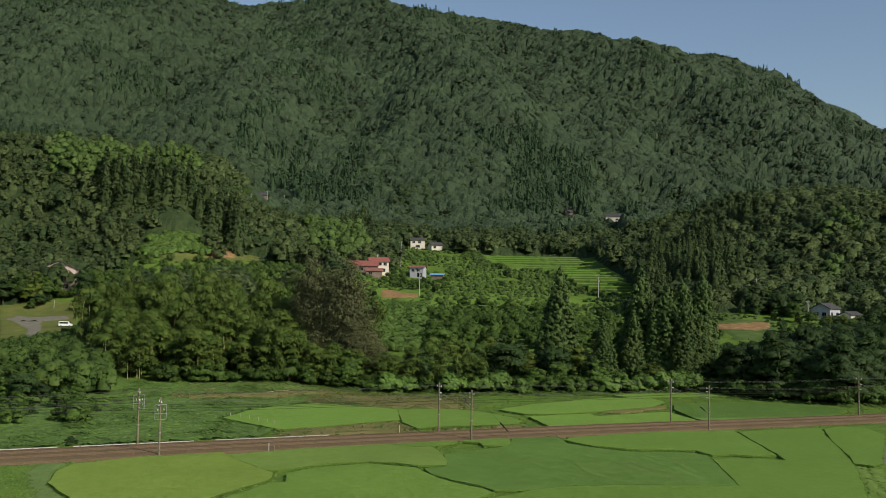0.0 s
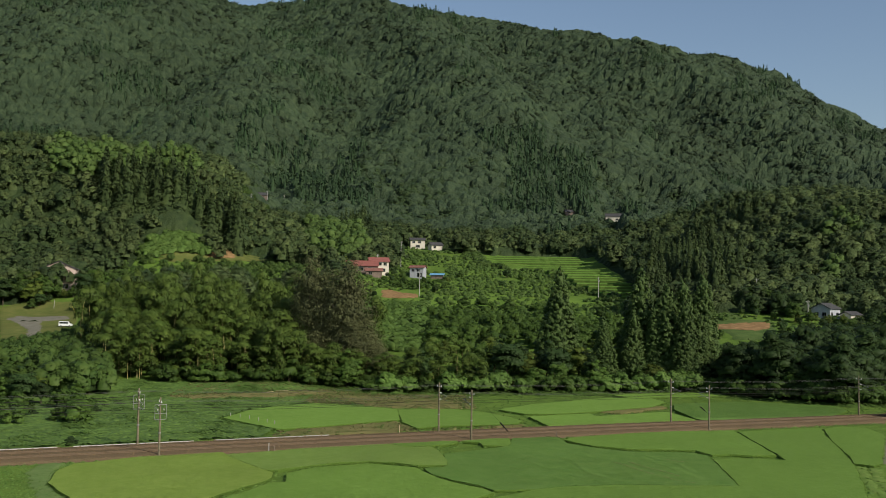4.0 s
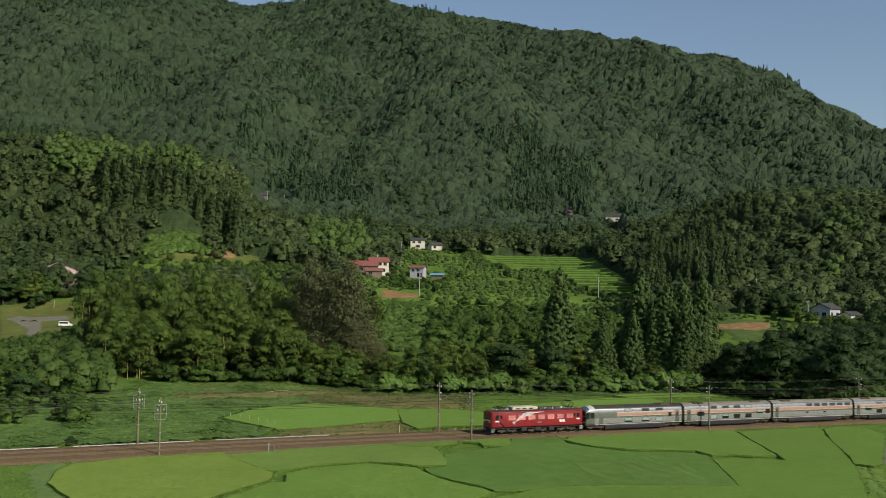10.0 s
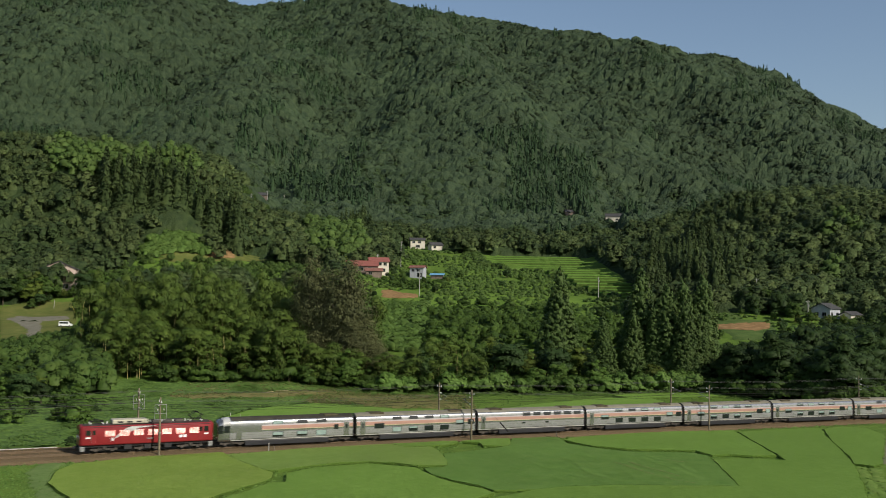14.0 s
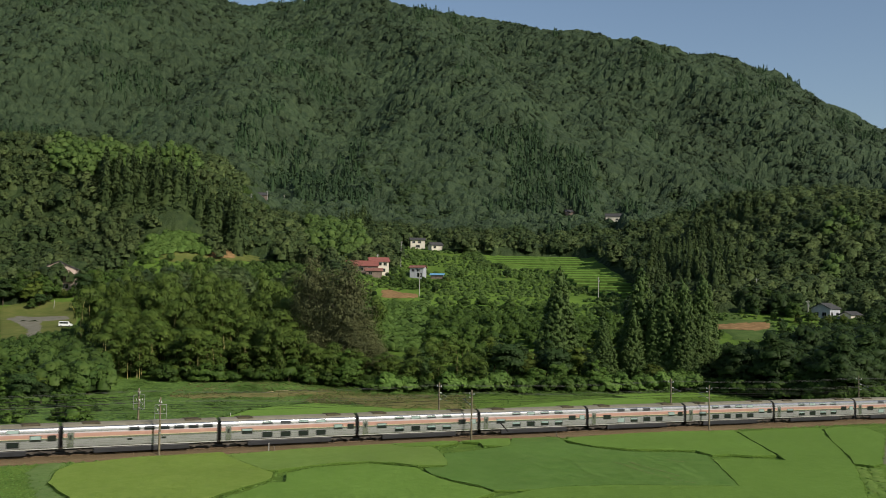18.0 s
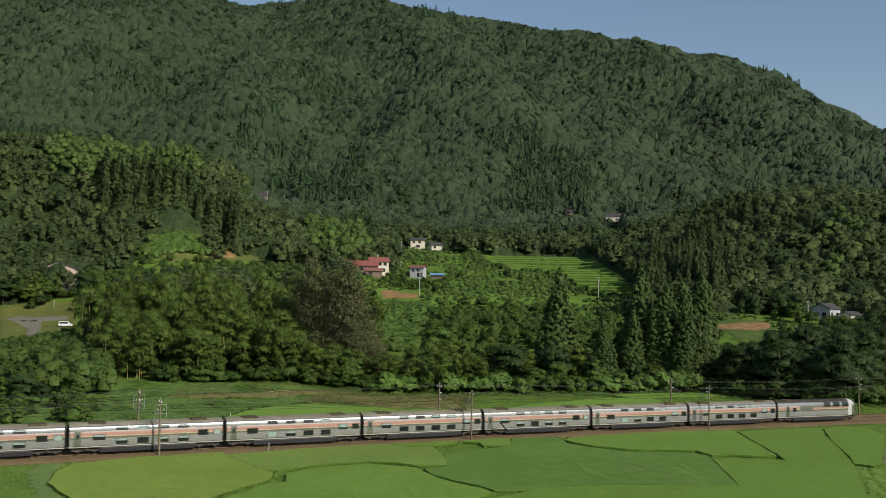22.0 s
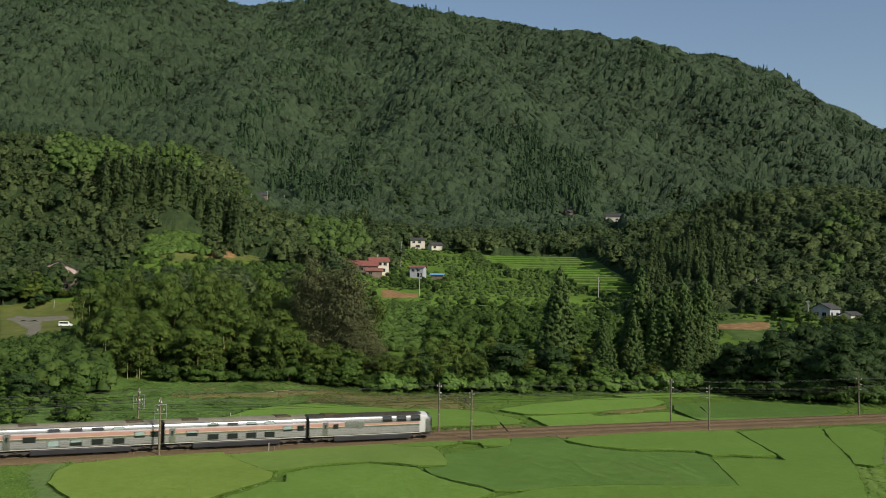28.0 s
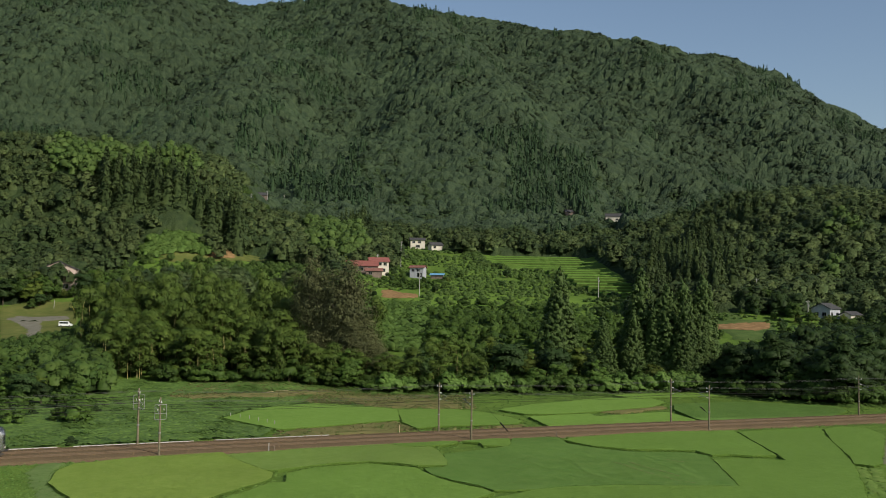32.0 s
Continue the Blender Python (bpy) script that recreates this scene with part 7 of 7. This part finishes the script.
def locomotive():
    """A red electric locomotive with a white comet on its side, both pantographs on the roof."""
    t = empty("electric_locomotive")
    tagged(t, "red electric locomotive with a white comet stripe", "locomotive")
    L2 = 8.68
    prof = [(1.40, 1.15), (1.43, 1.3), (1.43, 3.35), (1.38, 3.52), (1.22, 3.62), (0.6, 3.74), (0, 3.78)]
    part("body", shell(prof, [(-L2, 0.84, 0.1), (-L2 + 0.45, 1.0, 0.0), (L2 - 0.45, 1.0, 0.0), (L2, 0.84, 0.1)]), M_RED, t, "glossy red body")
    bm = bmesh.new()
    pr = [(-1.24, 3.63), (-0.6, 3.755), (0, 3.795), (0.6, 3.755), (1.24, 3.63)]
    a = [bm.verts.new((-L2 + 0.4, y, z)) for y, z in pr]
    b = [bm.verts.new((L2 - 0.4, y, z)) for y, z in pr]
    for i in range(4):
        bm.faces.new((a[i], b[i], b[i + 1], a[i + 1]))
    bmesh.ops.solidify(bm, geom=list(bm.faces), thickness=0.012)
    part("roof", bm, M_LOCO_ROOF, t, "sooty dark roof")
    box("roof_cover", M_CREAM, t, -4.6, 0.0, -0.95, 0.95, 3.76, 4.28, 0.12, "cream resistor cover")
    for x in (-3.6, -2.4, -1.2):
        box("vent", M_DARK, t, x - 0.35, x + 0.35, -0.98, -0.94, 3.88, 4.08, 0.01)
    for x in (0.6, 2.0, 3.6):
        box("roof_box", M_LOCO_ROOF, t, x, x + 1.1, -0.7, 0.7, 3.74, 4.05, 0.06)
    for x in (0.4, 1.9, 3.4, -5.2, 5.0):
        tube("insulator", M_PORCELAIN, t, (x, -0.35, 3.78), (x, -0.35, 4.1), 0.09, 0.07, 8)
    tube("busbar", M_DARK, t, (-5.6, -0.35, 4.12), (5.6, -0.35, 4.12), 0.035)
    for sy in (-1, 1):
        y = sy * 1.445
        for k in range(7):
            xc = -4.95 + k * 1.83
            bm = bmesh.new()
            add_box(bm, xc - 0.68, xc + 0.68, y - 0.02, y + 0.02, 2.22, 3.08, 0.012)
            lou = part("filter", bm, M_LOUVRE, t, "dusty pinkish-red air filter panel")
            for zz in (2.31, 2.46, 2.61, 2.76, 2.91):
                for x0 in (xc - 0.62, xc - 0.19, xc + 0.24):
                    bm = bmesh.new()
                    q = [(y + sy * 0.052, zz - 0.06), (y + sy * 0.052, zz - 0.052), (y + sy * 0.015, zz + 0.068), (y + sy * 0.015, zz + 0.06)]
                    ra, rb = ([bm.verts.new((xx, yy, zv)) for yy, zv in q] for xx in (x0, x0 + 0.38))
                    for k in range(4):
                        bm.faces.new((ra[k], ra[(k + 1) % 4], rb[(k + 1) % 4], rb[k]))
                    bm.faces.new(ra[::-1])
                    bm.faces.new(rb)
                    bmesh.ops.recalc_face_normals(bm, faces=bm.faces)
                    part("slat", bm, M_SLAT, lou)
        for x0, x1, z0, z1, nm, mt in ((-7.25, -6.65, 1.3, 3.2, "cab_door", M_RED), (6.65, 7.25, 1.3, 3.2, "cab_door", M_RED)):
            d = box(nm, mt, t, x0, x1, y - 0.015, y + 0.015, z0, z1, 0.01)
            box("door_window", M_GLASS, d, x0 + 0.12, x1 - 0.12, y + sy * 0.02 - 0.01, y + sy * 0.02 + 0.01, 2.5, 3.05)
        for x0, x1 in ((-7.95, -7.4), (7.4, 7.95)):
            box("cab_window", M_GLASS, t, x0, x1, y - 0.02, y + 0.02, 2.45, 3.1, 0.01)
            box("white_band", M_WHITE, t, x0 - 0.02, x1 + 0.02, y - 0.016, y + 0.016, 2.02, 2.22)
        box("grab_rail", M_STEEL, t, -7.36, -7.33, y + sy * 0.04 - 0.015, y + sy * 0.04 + 0.015, 1.4, 2.9)
        # comet: star and widening tail
        bm = bmesh.new()
        tail = [(-4.4, 1.98), (-4.0, 2.42), (-3.4, 2.86), (-2.9, 3.26), (-2.2, 3.46), (1.1, 3.46), (-0.3, 3.28), (-1.7, 3.14), (-0.9, 2.98), (-2.2, 2.84), (-3.1, 2.50), (-3.8, 2.14)]
        vs = [bm.verts.new((x, y + sy * 0.036, z)) for x, z in tail]
        bm.faces.new(vs)
        bmesh.ops.solidify(bm, geom=list(bm.faces), thickness=0.004)
        part("comet_tail", bm, M_WHITE, t, "white comet stripe")
        bm = bmesh.new()
        vs = []
        for k in range(10):
            r = 0.36 if k % 2 == 0 else 0.15
            vs.append(bm.verts.new((-4.6 + r * math.sin(k * math.pi / 5), y + sy * 0.024, 1.84 + r * math.cos(k * math.pi / 5))))
        bm.faces.new(vs)
        bmesh.ops.solidify(bm, geom=list(bm.faces), thickness=0.004)
        part("star", bm, M_WHITE, t, "white star")
        for x0, z0, z1 in ((4.05, 1.72, 2.08), (4.6, 1.72, 2.08)):
            box("emblem", M_WHITE, t, x0, x0 + 0.42, y - 0.014, y + 0.014, z0, z1, 0.01, "white railway emblem")
        box("number_bar", M_STEEL, t, -0.2, 0.6, y - 0.012, y + 0.012, 1.72, 1.86)
        box("gutter", M_DARK, t, -L2 + 0.5, L2 - 0.5, y - 0.03, y + 0.03, 3.42, 3.47)
        for x in (-L2 + 0.35, L2 - 0.35):
            box("step_plate", M_STEEL, t, x - 0.30, x + 0.30, sy * 1.32 - 0.05, sy * 1.32 + 0.05, 0.40, 1.02, 0.03, "light grey corner step")
    for sg in (-1, 1):
        xe = sg * L2
        for yy in (-0.55, 0.55):
            bm = bmesh.new()
            add_box(bm, xe - 0.05, xe + 0.05, yy - 0.44, yy + 0.44, 2.45, 3.1, 0.03)
            part("windscreen", bm, M_GLASS, t)
            tube("headlight", M_LAMP, t, (xe, yy * 1.55, 2.0), (xe + sg * 0.08, yy * 1.55, 2.0), 0.12, 0.12, 12)
        box("white_front_band", M_WHITE, t, xe - 0.03, xe + 0.03, -1.1, 1.1, 2.15, 2.3)
        box("skirt", M_DARK, t, min(xe, xe - sg * 0.4), max(xe, xe - sg * 0.4), -1.2, 1.2, 0.4, 1.1, 0.05)
        box("coupler", M_DARK, t, min(xe, xe + sg * 0.6), max(xe, xe + sg * 0.6), -0.2, 0.2, 0.72, 1.02, 0.04)
        pantograph(t, sg * 6.5, sg > 0)
    box("underframe", M_DARK, t, -L2 + 0.3, L2 - 0.3, -1.15, 1.15, 0.85, 1.2, 0.03)
    for x in (-2.6, 0.0, 2.6):
        box("equipment_box", M_DARK, t, x - 0.5, x + 0.5, -1.35, 1.35, 0.45, 1.05, 0.05)
    for x in (-5.6, 0.0, 5.6):
        bogie(t, x)
    return t


def pantograph(t, x, raised):
    bm = bmesh.new()
    top = 4.98 if raised else 4.28
    for y in (-0.5, 0.5):
        add_tube(bm, (x - 0.9, y, 4.02), (x + 0.9, y, 4.02), 0.05, 0.05, 6)
        for sx in (-1, 1):
            add_tube(bm, (x + sx * 0.35, y, 4.02), (x + sx * 0.95, y * 0.8, (top + 4.02) / 2), 0.045, 0.045, 6)
            add_tube(bm, (x + sx * 0.95, y * 0.8, (top + 4.02) / 2), (x + sx * 0.08, y * 0.9, top), 0.04, 0.04, 6)
    add_tube(bm, (x - 0.12, -0.85, top), (x - 0.12, 0.85, top), 0.05, 0.05, 6)
    add_tube(bm, (x + 0.12, -0.85, top), (x + 0.12, 0.85, top), 0.05, 0.05, 6)
    part("pantograph", bm, M_WIRE, t, "raised pantograph" if raised else "folded pantograph")
    for sx in (-0.8, 0.8):
        for y in (-0.5, 0.5):
            tube("insulator", M_PORCELAIN, t, (x + sx, y, 3.72), (x + sx, y, 4.0), 0.08, 0.06, 8)


CAR = 20.5
TRAIN = [(locomotive(), -70.63)]
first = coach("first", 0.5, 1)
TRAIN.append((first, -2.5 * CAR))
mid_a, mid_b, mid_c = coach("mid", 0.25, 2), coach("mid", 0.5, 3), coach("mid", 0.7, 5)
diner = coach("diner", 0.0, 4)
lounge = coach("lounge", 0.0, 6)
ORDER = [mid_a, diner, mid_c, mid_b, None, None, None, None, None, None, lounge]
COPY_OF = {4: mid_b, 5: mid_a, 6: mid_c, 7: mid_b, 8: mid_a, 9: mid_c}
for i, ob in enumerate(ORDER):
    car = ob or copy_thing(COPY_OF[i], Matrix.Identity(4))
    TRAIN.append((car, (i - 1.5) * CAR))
sleepers_all()


def train_place(t):
    """Metres along the line of the joint behind the third coach."""
    u = t - 19.0
    return -42.289 - 15.208 * u + 0.01123 * u * u


def motions():
    for car, shift in TRAIN:
        rows = []
        for k in range(33):
            s = train_place(float(k)) + shift
            p = line(s)
            rows.append((float(k), pose(p.x, p.y, p.z, 0, math.degrees(math.atan(-T_FALL)), math.degrees(T_HEAD + T_BEND * s))))
        walk(car, rows)


motions()
